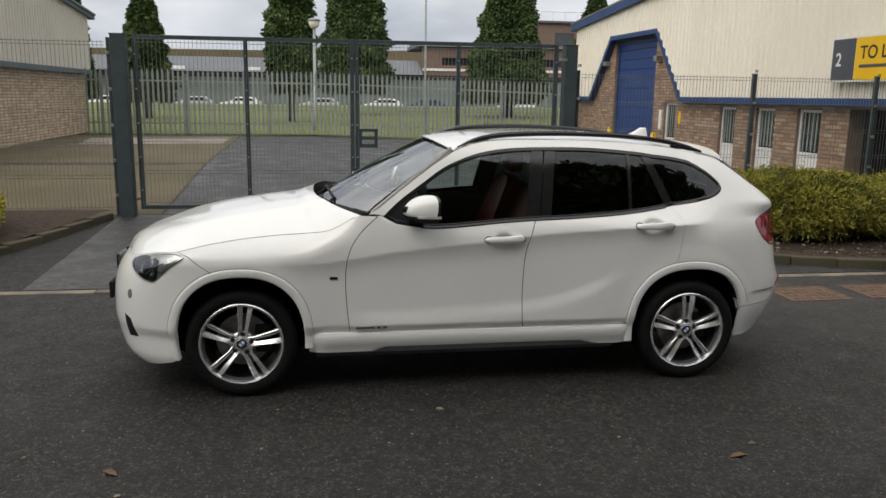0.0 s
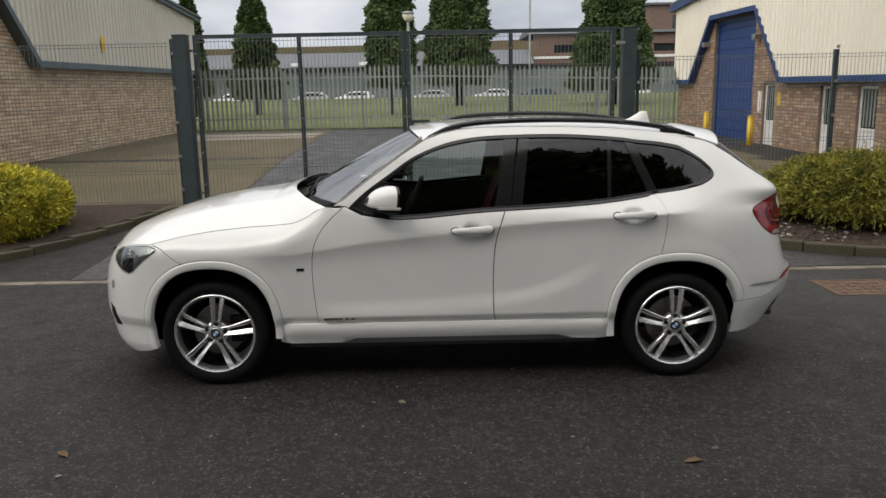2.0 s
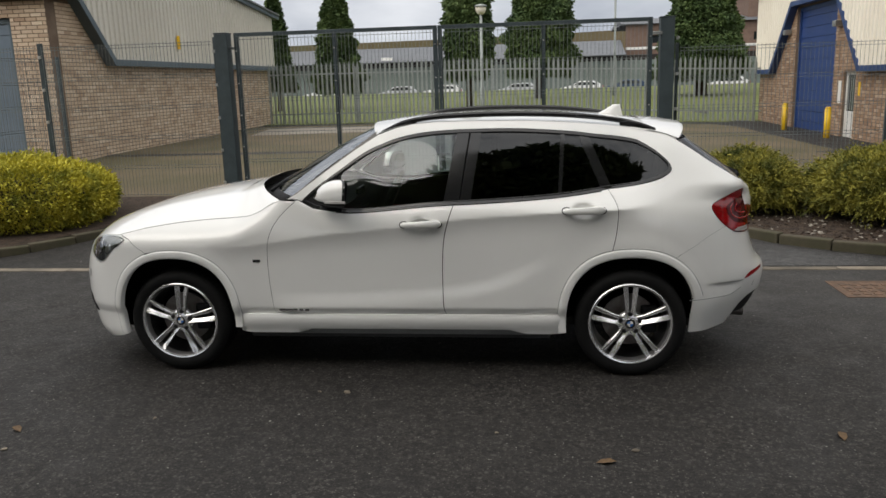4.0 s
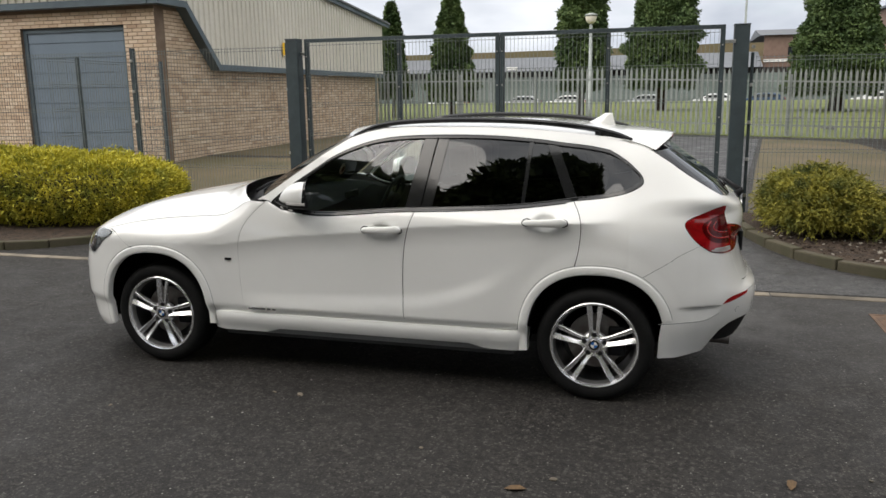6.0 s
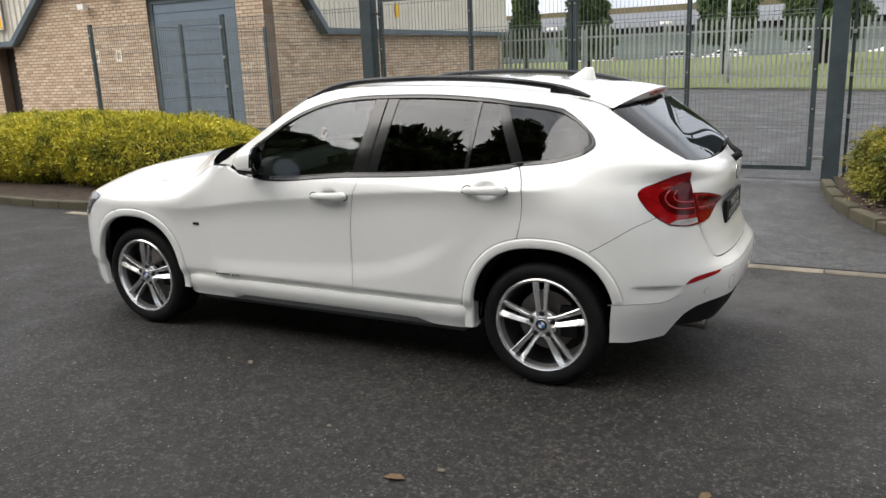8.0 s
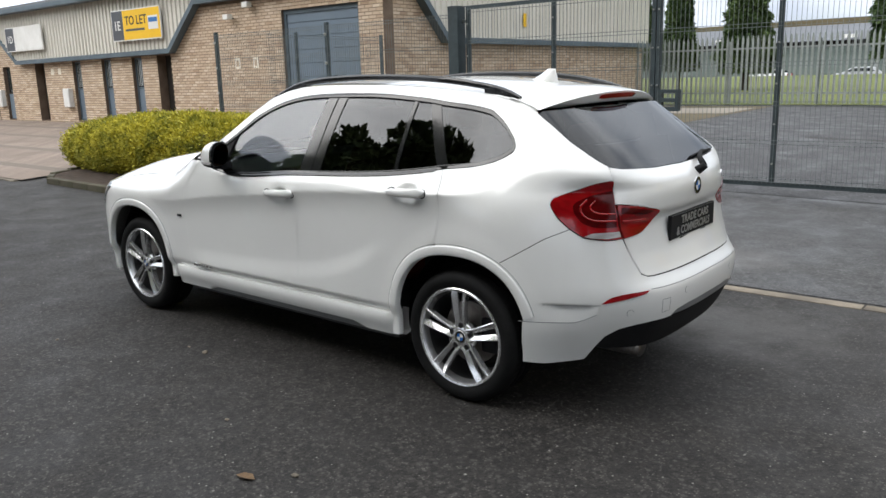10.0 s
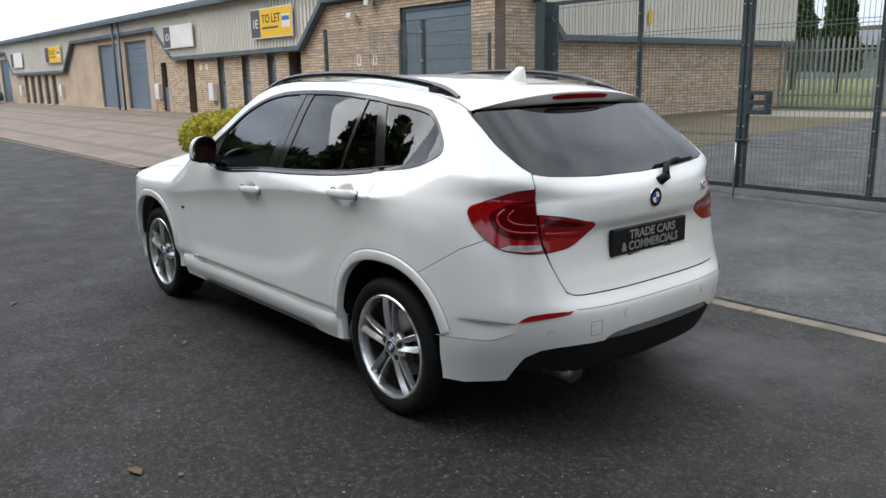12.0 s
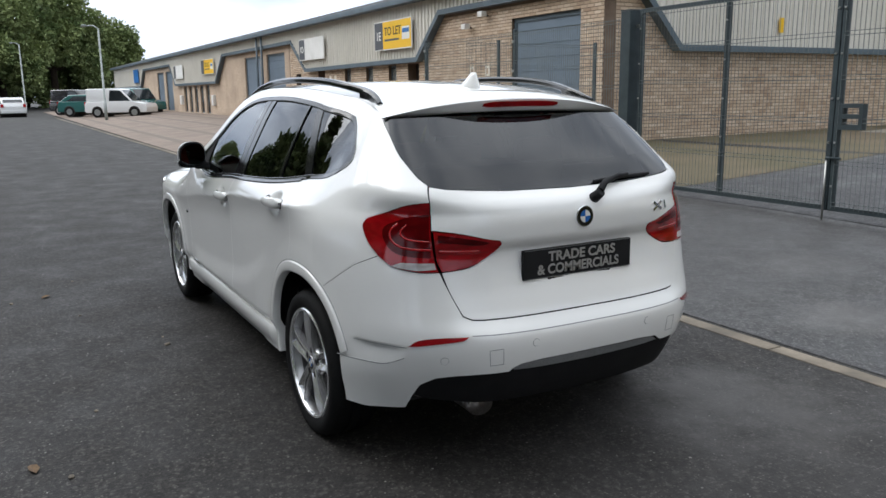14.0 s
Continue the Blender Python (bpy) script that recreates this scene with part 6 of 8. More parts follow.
    for k in range(5):
        th = phase + 2 * math.pi * k / 5
        x, z = cx + 0.056 * math.cos(th), cz + 0.056 * math.sin(th)
        part("bolt", tube_bm([(x, y0 + a * 0.030, z), (x, y0 + a * 0.0172, z)], 0.0125, 10), M_PLAST, wh)
    em = obj("hub_emblem", None, parent=wh)
    emblem(em, Matrix.Translation((cx, y0 + a * 0.0155, cz)) @ pose(0, 0, 0, 90, 0, 0 if s > 0 else 180), 0.031)
    lathe("brake_disc", [(0.05, 0.105), (0.155, 0.105), (0.155, 0.125), (0.05, 0.125)], M_DISC, 40)
    part("caliper", box_bm(cx + 0.07, min(y0 + a * 0.085, y0 + a * 0.16), cz - 0.08, cx + 0.165, max(y0 + a * 0.085, y0 + a * 0.16), cz + 0.09, 0.015), M_PLAST, wh)
    return wh


def emblem(parent, m, r):
    """A plain round badge: dark ring and a four-part coloured disc."""
    def ring(name, r0, r1, z, mat, t0=0, t1=360, n=32):
        bm = bmesh.new()
        lo, hi = [], []
        for k in range(n + 1):
            t = math.radians(t0 + (t1 - t0) * k / n)
            lo.append(bm.verts.new((r0 * math.cos(t), r0 * math.sin(t), z)))
            hi.append(bm.verts.new((r1 * math.cos(t), r1 * math.sin(t), z)))
        for k in range(n):
            try:
                bm.faces.new((lo[k], hi[k], hi[k + 1], lo[k + 1]))
            except ValueError:
                pass
        bmesh.ops.remove_doubles(bm, verts=bm.verts, dist=1e-5)
        o = part(name, bm, mat, parent)
        o.matrix_local = m
        return o
    bm = tube_bm([(0, 0, -0.003), (0, 0, 0.0005), (0, 0, 0.002)], [r, r, r * 0.96], 32)
    o = part("badge_body", bm, M_CHROME, parent)
    o.matrix_local = m
    ring("badge_ring", r * 0.6, r * 0.92, 0.0026, M_GLOSSB)
    for k in range(4):
        ring("badge_quarter", 0.0, r * 0.58, 0.0026, M_EMBLUE if k % 2 else M_WHITE, 90 * k, 90 * k + 90, 8)


def build_car():
    car = obj("estate_car", None, label="clean white compact SUV parked on the asphalt, red seats", category="car")
    both = (1, -1)
    # ---- painted panels
    nose_top = [(-1.84, 0.872), (-1.912, 0.868), (-2.0, 0.857), (-2.088, 0.841), (-2.16, 0.827), (-2.26, 0.816), (U_NOSE + 0.30, 0.805), (U_NOSE, 0.80)]
    wing = SHUT_F[:-1] + [(-0.575, 1.07)] + BONNET + [(-1.672, 0.852), (-1.525, 0.765)]
    wing = wing + [p for p in ARCH_F if p[0] > -1.51] + [(-0.968, 0.372)]
    for s in both:
        panel("front_wing", wing, M_PAINT, car, (s,), step=0.015, gap=0.0016)
    bumper = [(-1.525, 0.765), (-1.672, 0.852), (-1.772, 0.876)] + nose_top + [(U_NOSE, 0.20), (U_NOSE + 0.5, 0.185), (u_of_x(-1.95, 0.18, False), 0.18), (u_of_x(-1.85, 0.20, False), 0.20), (-1.772, 0.225)] + [p for p in ARCH_F if p[0] <= -1.52]
    panel("front_bumper", bumper, M_PAINT, car, both)
    door_f = SHUT_F + [(-0.54, 1.062), (-0.47, 1.026)] + [p for p in BELT if -0.42 < p[0] < 0.35] + SHUT_B[::-1]
    arch_low = [p for p in ARCH_R if p[0] < 1.262]
    door_r = SHUT_B + [p for p in BELT if 0.375 < p[0] < 1.235] + SHUT_R[::-1] + arch_low[::-1] + [(0.975, 0.385)]
    for s in both:
        panel("front_door", door_f, M_PAINT, car, (s,), step=0.013)
        panel("rear_door", door_r, M_PAINT, car, (s,), step=0.013)
    lamp_low = [(1.985, 0.880), (2.045, 0.846), (2.085, 0.836), (2.165, 0.826), (2.250, 0.826)]
    lamp_edge = [(2.234, 0.86), (2.202, 0.974), (2.188, 1.042), (2.196, 1.078)]
    lamp_top = curve_line([(2.196, 1.078), (2.102, 1.068), (2.0, 1.040), (1.920, 1.017), (1.896, 1.002), (1.892, 0.980), (1.920, 0.938), (1.95, 0.908), (1.985, 0.880)], 4)
    lamp_out = lamp_top[:-1] + curve_line(lamp_low, 3) + lamp_edge[:-1]
    glass_edge = curve_line([(2.206, 1.137), (2.17, 1.158), (2.13, 1.19), (2.078, 1.242), (2.034, 1.306), (1.965, 1.362)], 4)
    roof_line = [(u_of_x(x, z), z) for x, z in ((1.645, 1.384), (1.60, 1.402), (1.55, 1.417), (1.5, 1.428), (1.45, 1.434))] + [(1.35, 1.447), (1.2, 1.466), (1.0, 1.485), (0.75, 1.499), (0.5, 1.503), (0.25, 1.502), (0.1, 1.492), (0.0, 1.472), (-0.1, 1.437), (-0.24, 1.352), (-0.45, 1.205), (-0.575, 1.112), (-0.632, 1.082), (-0.60, 1.082), (-0.553, 1.075)]
    seam = [(1.642, 0.718), (1.758, 0.778), (1.87, 0.838), (1.985, 0.880)]
    quarter = SHUT_R[::-1] + [(u_of_x(*p), p[1]) for p in ARCH_R if 1.272 < p[0] < 1.600] + [(u_of_x(1.607, 0.694), 0.694)] + seam + lamp_top[::-1][1:] + glass_edge + roof_line + WINDOW[:WINDOW.index(WIN_LOW[-1])]
    for s in both:
        panel("body_side", quarter, M_PAINT, car, (s,), step=0.016, gap=0.0018, label="rear quarter, roof rail and windscreen pillar in white")
    for s in both:
        for line in (SHUT_F, SHUT_B, SHUT_R, seam, [(-1.772, 0.876), (-1.672, 0.852), (-1.525, 0.765)], [(2.198, 1.08), (2.208, 1.134)], [(2.254, 0.824), (2.287, 0.75), (2.328, 0.665), (2.362, 0.651), (2.406, 0.648), (2.53, 0.648), (2.88, 0.648)]):
            strip("rubber_seal", line, 0.016, M_PLAST, car, s, -0.006, 0.012)
        strip("bonnet_seal", BONNET[4:], 0.0022, M_GREYV, car, s, 0.0016, 0.012)
    # ---- tail
    skirt_low = [(U_TAIL, 0.486), (2.634, 0.486), (2.538, 0.478), (2.506, 0.466), (2.49, 0.452), (2.374, 0.450), (2.29, 0.442), (2.222, 0.428), (2.166, 0.394), (2.135, 0.345), (2.116, 0.305), (2.104, 0.278)]
    gate = [(2.289, 0.75), (2.329, 0.666), (2.362, 0.652), (2.406, 0.649), (2.526, 0.649), (U_TAIL, 0.649)]
    rear_bumper = seam + curve_line(lamp_low, 3)[1:] + gate + skirt_low + [(1.91, 0.258), (1.81, 0.262), (u_of_x(1.716, 0.262), 0.262), (u_of_x(1.720, 0.36), 0.36), (u_of_x(1.730, 0.462), 0.462)] + [(u_of_x(*p), p[1]) for p in ARCH_R if p[0] > 1.612 and p[1] > 0.478][::-1] + [(u_of_x(1.610, 0.694), 0.694)]
    panel("rear_bumper", rear_bumper, M_PAINT, car, both, step=0.011, gap=0.0016)
    inner = curve_line([(2.208, 0.978), (2.33, 0.963), (2.438, 0.939), (2.499, 0.927), (2.486, 0.894), (2.438, 0.862), (2.382, 0.838), (2.326, 0.830), (2.258, 0.826)], 3)
    out_l = [(p[0] + 0.001, p[1]) for p in lamp_edge[::-1]]
    hatch = [(U_TAIL, 1.100), (2.57, 1.105), (2.422, 1.113), (2.282, 1.122), (2.210, 1.133)] + out_l[:-1] + inner + [(2.290, 0.75), (2.330, 0.668), (2.363, 0.654), (2.406, 0.651), (2.526, 0.651), (U_TAIL, 0.651)]
    panel("tailgate", hatch, M_PAINT, car, both, step=0.02, gap=0.0016)
    glass = [(U_TAIL, 1.104), (2.57, 1.109), (2.422, 1.117), (2.282, 1.125), (2.214, 1.135)] + [(p[0] + 0.002, p[1]) for p in glass_edge[1:]] + [(2.02, 1.368), (2.15, 1.372), (2.4, 1.375), (U_TAIL, 1.375)]
    panel("rear_window", glass, M_PRIVACY, car, both, gap=0.0, out=-0.002, edge=0.004, label="dark tinted rear window")
    for s in both:
        strip("glass_seal", glass_edge[:-5], 0.016, M_PLAST, car, s, -0.005, 0.008)
        lamp = panel("tail_lamp", lamp_out, M_TAIL, car, (s,), step=0.016, out=0.004, edge=0.02, label="wrap-round red tail lamp")
        panel("inner_lens", inner + [(2.2375, 0.862)], M_TAIL, lamp, (s,), step=0.016, out=0.004, edge=0.02)
        panel("clear_lens", [(2.050, 0.848), (2.09, 0.861), (2.228, 0.861), (2.236, 0.838), (2.162, 0.834), (2.09, 0.840)], M_TAILW, lamp, (s,), step=0.016, out=0.0055, edge=0.003, gap=0.0)
        dark = curve_line([(2.214, 0.880), (2.12, 0.884), (2.05, 0.902), (2.005, 0.945), (2.0, 0.985), (2.062, 1.012), (2.126, 1.028), (2.184, 1.036)], 4)
        panel("dark_lens", curve_line([(2.232, 0.962), (2.33, 0.950), (2.44, 0.930), (2.40, 0.922), (2.31, 0.930), (2.236, 0.936)], 3), M_TAILD, lamp, (s,), step=0.016, out=0.0052, edge=0.002, gap=0.0)
        panel("dark_lens", dark, M_TAILD, lamp, (s,), step=0.016, out=0.0052, edge=0.002, gap=0.0)
        for line, w in (([(2.06, 1.000), (2.032, 0.972), (2.046, 0.938), (2.10, 0.914), (2.208, 0.908)], 0.010), ([(2.10, 0.996), (2.078, 0.974), (2.09, 0.954), (2.13, 0.942), (2.200, 0.938)], 0.007), ([(2.245, 0.902), (2.32, 0.898), (2.41, 0.896)], 0.013)):
            strip("light_guide", curve_line(line, 6), w, M_TAILG, lamp, s, 0.0062, 0.002)
        refl = curve_line([(2.100, 0.555), (2.146, 0.584), (2.234, 0.597), (2.338, 0.601)], 4) + [(2.314, 0.583), (2.23, 0.570), (2.15, 0.558)]
        panel("reflector", refl, M_TAIL, car, (s,), step=0.016, out=0.004, edge=0.008, label="slim red reflector")
        tow = [(2.405, 0.545), (2.46, 0.548), (2.463, 0.487), (2.41, 0.485)]
        strip("tow_cover_gap", tow, 0.0022, M_GREYV, car, s, 0.0006, 0.002, closed=True)
        for u, z in ((2.245, 0.505), (2.60, 0.556)):
            q = [(u + 0.014 * math.cos(t), z + 0.014 * math.sin(t)) for t in np.linspace(0, 2 * math.pi, 16)[:-1]]
            panel("parking_sensor", q, M_PAINT, car, (s,), step=0.02, gap=0.0, out=0.002, edge=0.003)
            strip("sensor_ring", q, 0.003, M_GREYV, car, s, 0.0008, 0.002, closed=True)
        # thin grey strips draw the shade along the bumper's creases
        strip("bumper_crease", [(float(u), 0.602) for u in np.linspace(2.345, U_TAIL, 14)], 0.003, M_GREYV, car, s, 0.0006, 0.003)
        # shade under the recess's upper edge, drawn as a tapered grey strip
        strip("recess_edge", [(float(u), 0.5465 + 0.004 * (u - 1.84) / 0.26) for u in np.linspace(1.84, 2.10, 14)], 0.006, M_GREYV, car, s, 0.0004, 0.003, taper=lambda f: 0.25 + 0.75 * math.sin(math.pi * min(1, f * 0.9 + 0.1)) ** 0.7)
        strip("arch_seam", arch_line(FW[0], 0.335, 0.416, 0.450, 174, 4, 40), 0.0024, M_GREYV, car, s, 0.0006, 0.003)
        strip("arch_seam", [(u_of_x(*p), p[1]) for p in arch_line(RW[0], 0.335, 0.423, 0.440, 175, 17, 40)], 0.0024, M_GREYV, car, s, 0.0006, 0.003)
        # the ledge's shade line, drawn as a grey strip
        strip("bumper_crease", [(u, float(bumper_step(u))) for u in np.linspace(1.735, 2.09, 16)], 0.0032, M_GREYV, car, s, 0.0006, 0.003)
    # ---- valance
    val = [(U_TAIL, 0.480), (2.634, 0.480), (2.55, 0.472), (2.512, 0.456), (2.6, 0.452), (U_TAIL, 0.448)]
    panel("valance_strip", val, M_GREYV, car, both, step=0.03, out=-0.004, gap=0.0, edge=0.02, label="grey painted strip in the rear valance")
    dif = [(U_TAIL, 0.448), (2.6, 0.452), (2.51, 0.452), (2.49, 0.446), (2.374, 0.444), (2.29, 0.436), (2.226, 0.422), (2.172, 0.39), (2.14, 0.335), (2.2, 0.318), (2.4, 0.305), (U_TAIL, 0.29)]
    panel("diffuser", dif, M_PLAST, car, both, step=0.035, out=-0.012, gap=0.0, edge=0.1)
    pipe = tube_bm([(1.80, 0, 0), (2.06, 0, 0), (2.105, 0, -0.002), (2.105, 0, -0.002), (1.94, 0, 0)], [0.036, 0.037, 0.039, 0.034, 0.032], 22, caps=False)
    for v in pipe.verts:
        v.co = (v.co.x, v.co.y * 1.4 - 0.43, v.co.z + 0.292)
    part("tail_pipe", pipe, M_DISC, car)
    part("silencer", box_bm(1.58, -0.56, 0.235, 1.82, -0.05, 0.36, 0.04), M_DISC, car)
    # ---- spoiler and brake lamp
    def lip(t):
        e = abs(t) ** 2.3
        return 1.752 - 0.092 * e, 1.442 - 0.068 * e, 1.392 - 0.022 * abs(t) ** 2
    rows = []
    y_in, y_out = float(half_width(1.48, edge_z(1.48))) + 0.008, 0.600
    for t in np.linspace(-1, 1, 41):
        xt, zt, zl = lip(t)
        row = []
        for f in (0.0, 0.2, 0.4, 0.6, 0.8, 0.93, 1.0):
            x = 1.48 + (xt - 1.48) * f
            y = (y_in + (y_out - y_in) * f) * t
            z0 = roof_z(1.48, y_in * t) + 0.003
            row.append((x, y, z0 + (zt - z0) * f + 0.007 * math.sin(math.pi * f)))
        y = y_out * t
        row += [(xt + 0.003, y, zt - 0.3 * (zt - zl) * 0.3), (xt - 0.012, y, zl + 0.25 * (zt - zl)), (xt - 0.022, y, zl), (xt - 0.034, y, zl - 0.004), (xt - 0.11, y * 0.98, zl - 0.012)]
        rows.append(row)
    sp = grid_part("roof_spoiler", rows, M_PAINT, car)
    # black band under the lip stands for the spoiler's shadow over the glass
    rows = []
    for t in np.linspace(-1, 1, 21):
        xt, zt, zl = lip(t)
        rows.append([(xt - 0.028, 0.52 * t, zl + 0.002), (xt - 0.060, 0.52 * t, zl - 0.006), (xt - 0.10, 0.52 * t, zl - 0.014)])
    grid_part("spoiler_underside", rows, M_PLAST, sp)
    rows = []
    for t in np.linspace(-1, 1, 17):
        y = 0.19 * t
        xt, zt, zl = lip(y / 0.592)
        k = 1 - 0.3 * abs(t) ** 8
        h = zt - zl
        a, b = (xt - 0.001, zt - 0.24 * h / k), (xt - 0.011, zl + 0.30 * h / k)
        rows.append([(a[0] - 0.01, y, a[1]), (a[0] + 0.006, y, a[1]), (b[0] + 0.006, y, b[1]), (b[0] - 0.01, y, b[1])])
    grid_part("brake_lamp", rows, M_TAIL, car, "high red brake lamp in the spoiler", close=True)
    # ---- bonnet and roof
    edge = BONNET + nose_top
    E = skin(np.array([p[0] for p in edge]), np.array([p[1] for p in edge]))
    f_hood = smooth_table([(-2.145, 0.79), (-2.10, 0.835), (-2.03, 0.875), (-1.92, 0.915), (-1.7, 0.985), (-1.41, 1.043), (-1.19, 1.075), (-0.97, 1.103), (-0.85, 1.115), (-0.6, 1.13)])
    rows = []
    for p in E[::-1]:
        row = []
        for t in np.linspace(-1, 1, 41):
            zc = max(float(f_hood(p[0])) + 0.010, p[2])
            h = 1 - abs(t) ** 2.8
            ridge = 0.006 * math.exp(-((abs(t) - 0.62) / 0.09) ** 2) * min(1, max(0, (p[0] + 2.0) * 2)) * (1 if abs(p[1]) > 0.3 else 0)
            row.append((p[0] - 0.72 * h * max(0, p[0] + 1.06), p[1] * -t * 1.0025, p[2] + (zc - p[2]) * h + ridge))
        rows.append(row)
    rows = [[(r[0][0], r[0][1] * 0.992, r[0][2] - 0.02)] + r + [(r[-1][0], r[-1][1] * 0.992, r[-1][2] - 0.02)] for r in rows]
    grid_part("bonnet", rows, M_PAINT, car)
    rows = []
    for x in np.linspace(-0.10, 1.56, 46):
        ye = float(half_width(x, edge_z(x))) + 0.004
        rows.append([(x - 0.10 * (1 - t * t) * max(0, 1 - (x + 0.1) / 0.5) - 0.012, ye * t, roof_z(x, ye * t)) for t in np.linspace(-1, 1, 31)])
    grid_part("roof", rows, M_PAINT, car)
    # ---- windscreen and pillars' inner edge
    rows = []
    low = [(-0.635, 0.735, 1.075), (-0.90, 0.0, 1.085)]
    for f in np.linspace(0, 1, 13):
        row = []
        for t in np.linspace(-1, 1, 27):
            h = 1 - abs(t) ** 2.2
            y0, y1 = 0.742, 0.640
            x0, z0 = -0.640 - 0.265 * h, 1.074 + 0.012 * h
            x1, z1 = -0.105 - 0.105 * h, 1.436 + 0.028 * h
            b = 0.016 * math.sin(math.pi * f)
            row.append((x0 + (x1 - x0) * f - b * 0.5, (y0 + (y1 - y0) * f) * t, z0 + (z1 - z0) * f + b))
        rows.append(row)
    grid_part("windscreen", rows, M_SCREEN, car)
    rows_b = []
    for t in np.linspace(-1, 1, 27):
        h = 1 - abs(t) ** 2.2
        x0 = -0.640 - 0.265 * h
        rows_b.append([(x0 + 0.03, 0.735 * t, 1.086 + 0.012 * h), (x0 - 0.015, 0.735 * t, 1.078 + 0.010 * h), (x0 - 0.08, 0.70 * t, 1.025 + 0.042 * h), (x0 - 0.18, 0.66 * t, 0.955 + 0.095 * h)])
    grid_part("scuttle", rows_b, M_PLAST, car, "black plastic scuttle under the windscreen")
    part("windscreen_wiper", tube_bm([(-0.855, -0.46, 1.080), (-0.825, -0.34, 1.118), (-0.855, 0.05, 1.125), (-0.865, 0.25, 1.125)], 0.010, 6), M_PLAST, car)
    part("windscreen_wiper", tube_bm([(-0.93, 0.02, 1.09), (-0.84, 0.2, 1.125), (-0.74, 0.55, 1.11)], 0.010, 6), M_PLAST, car)
    # ---- side glass, frames, sills, arches, handles, mirrors
    f_glass = split_window(-0.36, -0.245, 0.300, 0.378, 0.016)
    m_tri = split_window(-0.9, -0.9, -0.385, -0.27, 0.010)
    r_glass = split_window(0.452, 0.515, 0.958, 0.985, 0.016)
    d_glass = split_window(0.976, 1.003, 1.245, 1.072, 0.016)
    q_glass = split_window(1.300, 1.120, 2.0, 2.0, 0.014)
    for s in both:
        fd = panel("front_side_window", f_glass, M_CLEAR, car, (s,), step=0.05, gap=0.0, out=-0.006, edge=0.004, label="clear front door glass")
        panel("rear_side_window", r_glass, M_PRIVACY, car, (s,), step=0.05, gap=0.0, out=-0.006, edge=0.004, label="dark privacy glass of the rear door")
        panel("rear_side_window", d_glass, M_PRIVACY, car, (s,), step=0.05, gap=0.0, out=-0.006, edge=0.004, label="small fixed privacy glass of the rear door")
        panel("quarter_window", q_glass, M_PRIVACY, car, (s,), step=0.05, gap=0.0, out=-0.006, edge=0.004, label="dark privacy quarter glass")
        panel("mirror_triangle", m_tri, M_PLAST, car, (s,), step=0.04, gap=0.0, out=-0.003)
        for a in ((0.296, 0.374, 0.388, 0.452), (0.392, 0.456, 0.456, 0.519), (0.955, 0.982, 0.979, 1.006), (1.241, 1.068, 1.304, 1.124)):
            panel("window_pillar", split_window(*a, 0.008), M_GLOSSB, car, (s,), step=0.04, gap=0.0008, out=-0.002 if a[0] != 0.955 else 0.0)
        strip("window_seal", shrink(WINDOW, 0.009), 0.020, M_GLOSSB, car, s, 0.001, 0.012, closed=True)
        strip("waist_trim", [p for p in BELT if -0.36 < p[0] < 1.22], 0.014, M_GLOSSB, car, s, 0.004, 0.008)
        strip("wheel_arch_trim", [(-1.755, 0.24)] + arch_line(FW[0], 0.335, 0.388, 0.421, 183, -4, 44), 0.046, M_PAINT, car, s, 0.006, 0.03)
        strip("wheel_arch_trim", [(u_of_x(*p), p[1]) for p in arch_line(RW[0], 0.335, 0.395, 0.411, 187, 17, 44)], 0.046, M_PAINT, car, s, 0.006, 0.03)
        # sill: a white skirt with a dark cut-out below
        prof = [(0.858, 0.384), (0.882, 0.379), (0.888, 0.366), (0.886, 0.335), (0.878, 0.303), (0.868, 0.285)]
        rows = []
        for x in np.linspace(-0.985, 1.005, 50):
            ends = ease(x, -0.62, -0.50) * (1 - ease(x, 0.62, 0.80))
            low_z = 0.252 + 0.030 * float(ends)
            tuck = 0.035 * float((1 - ease(1.005 - x, 0.0, 0.07)) + (1 - ease(x + 0.985, 0.0, 0.07)))
            rows.append([(x, -s * (y - tuck), z) for y, z in prof] + [(x, -s * (0.862 - tuck), low_z + 0.006), (x, -s * (0.850 - tuck), low_z), (x, -s * 0.78, low_z + 0.01), (x, -s * 0.74, 0.37)])
        grid_part("side_skirt", rows, M_PAINT, car, "white moulded sill skirt")
        rows = []
        for x in np.linspace(-0.62, 0.80, 24):
            k = float(ease(x, -0.62, -0.50) * (1 - ease(x, 0.62, 0.80)))
            rows.append([(x, -s * 0.862, 0.256 + 0.03 * k), (x, -s * 0.845, 0.248), (x, -s * 0.80, 0.240), (x, -s * 0.75, 0.245)])
        grid_part("skirt_insert", rows, M_GREYV, car)
        # handles: dished recess and a bar
        for hx, hz in ((0.17, 0.922), (1.105, 0.992)):
            hd = obj("door_handle", None, parent=car)
            y = float(half_width(hx, hz)) + 0.026
            rows = []
            for t in np.linspace(0, 1, 15):
                x = hx - 0.120 + 0.240 * t
                w = 0.0205 * min(1.0, (min(t, 1 - t) * 9 + 0.15)) ** 0.6 * (0.85 + 0.35 * t)
                d = 0.014 + 0.024 * math.sin(math.pi * min(1, max(0, t))) ** 0.5
                zz = hz + 0.004 + 0.006 * t
                rows.append([(x, -s * (y - 0.012 + (d + 0.012) * q), zz + w * c) for q, c in ((0.5, 1.0), (0.85, 0.9), (1.0, 0.45), (1.0, -0.45), (0.85, -0.9), (0.5, -1.0), (0.1, -0.8), (0.1, 0.8))])
            grid_part("handle_bar", rows, M_PAINT, hd, close=True)
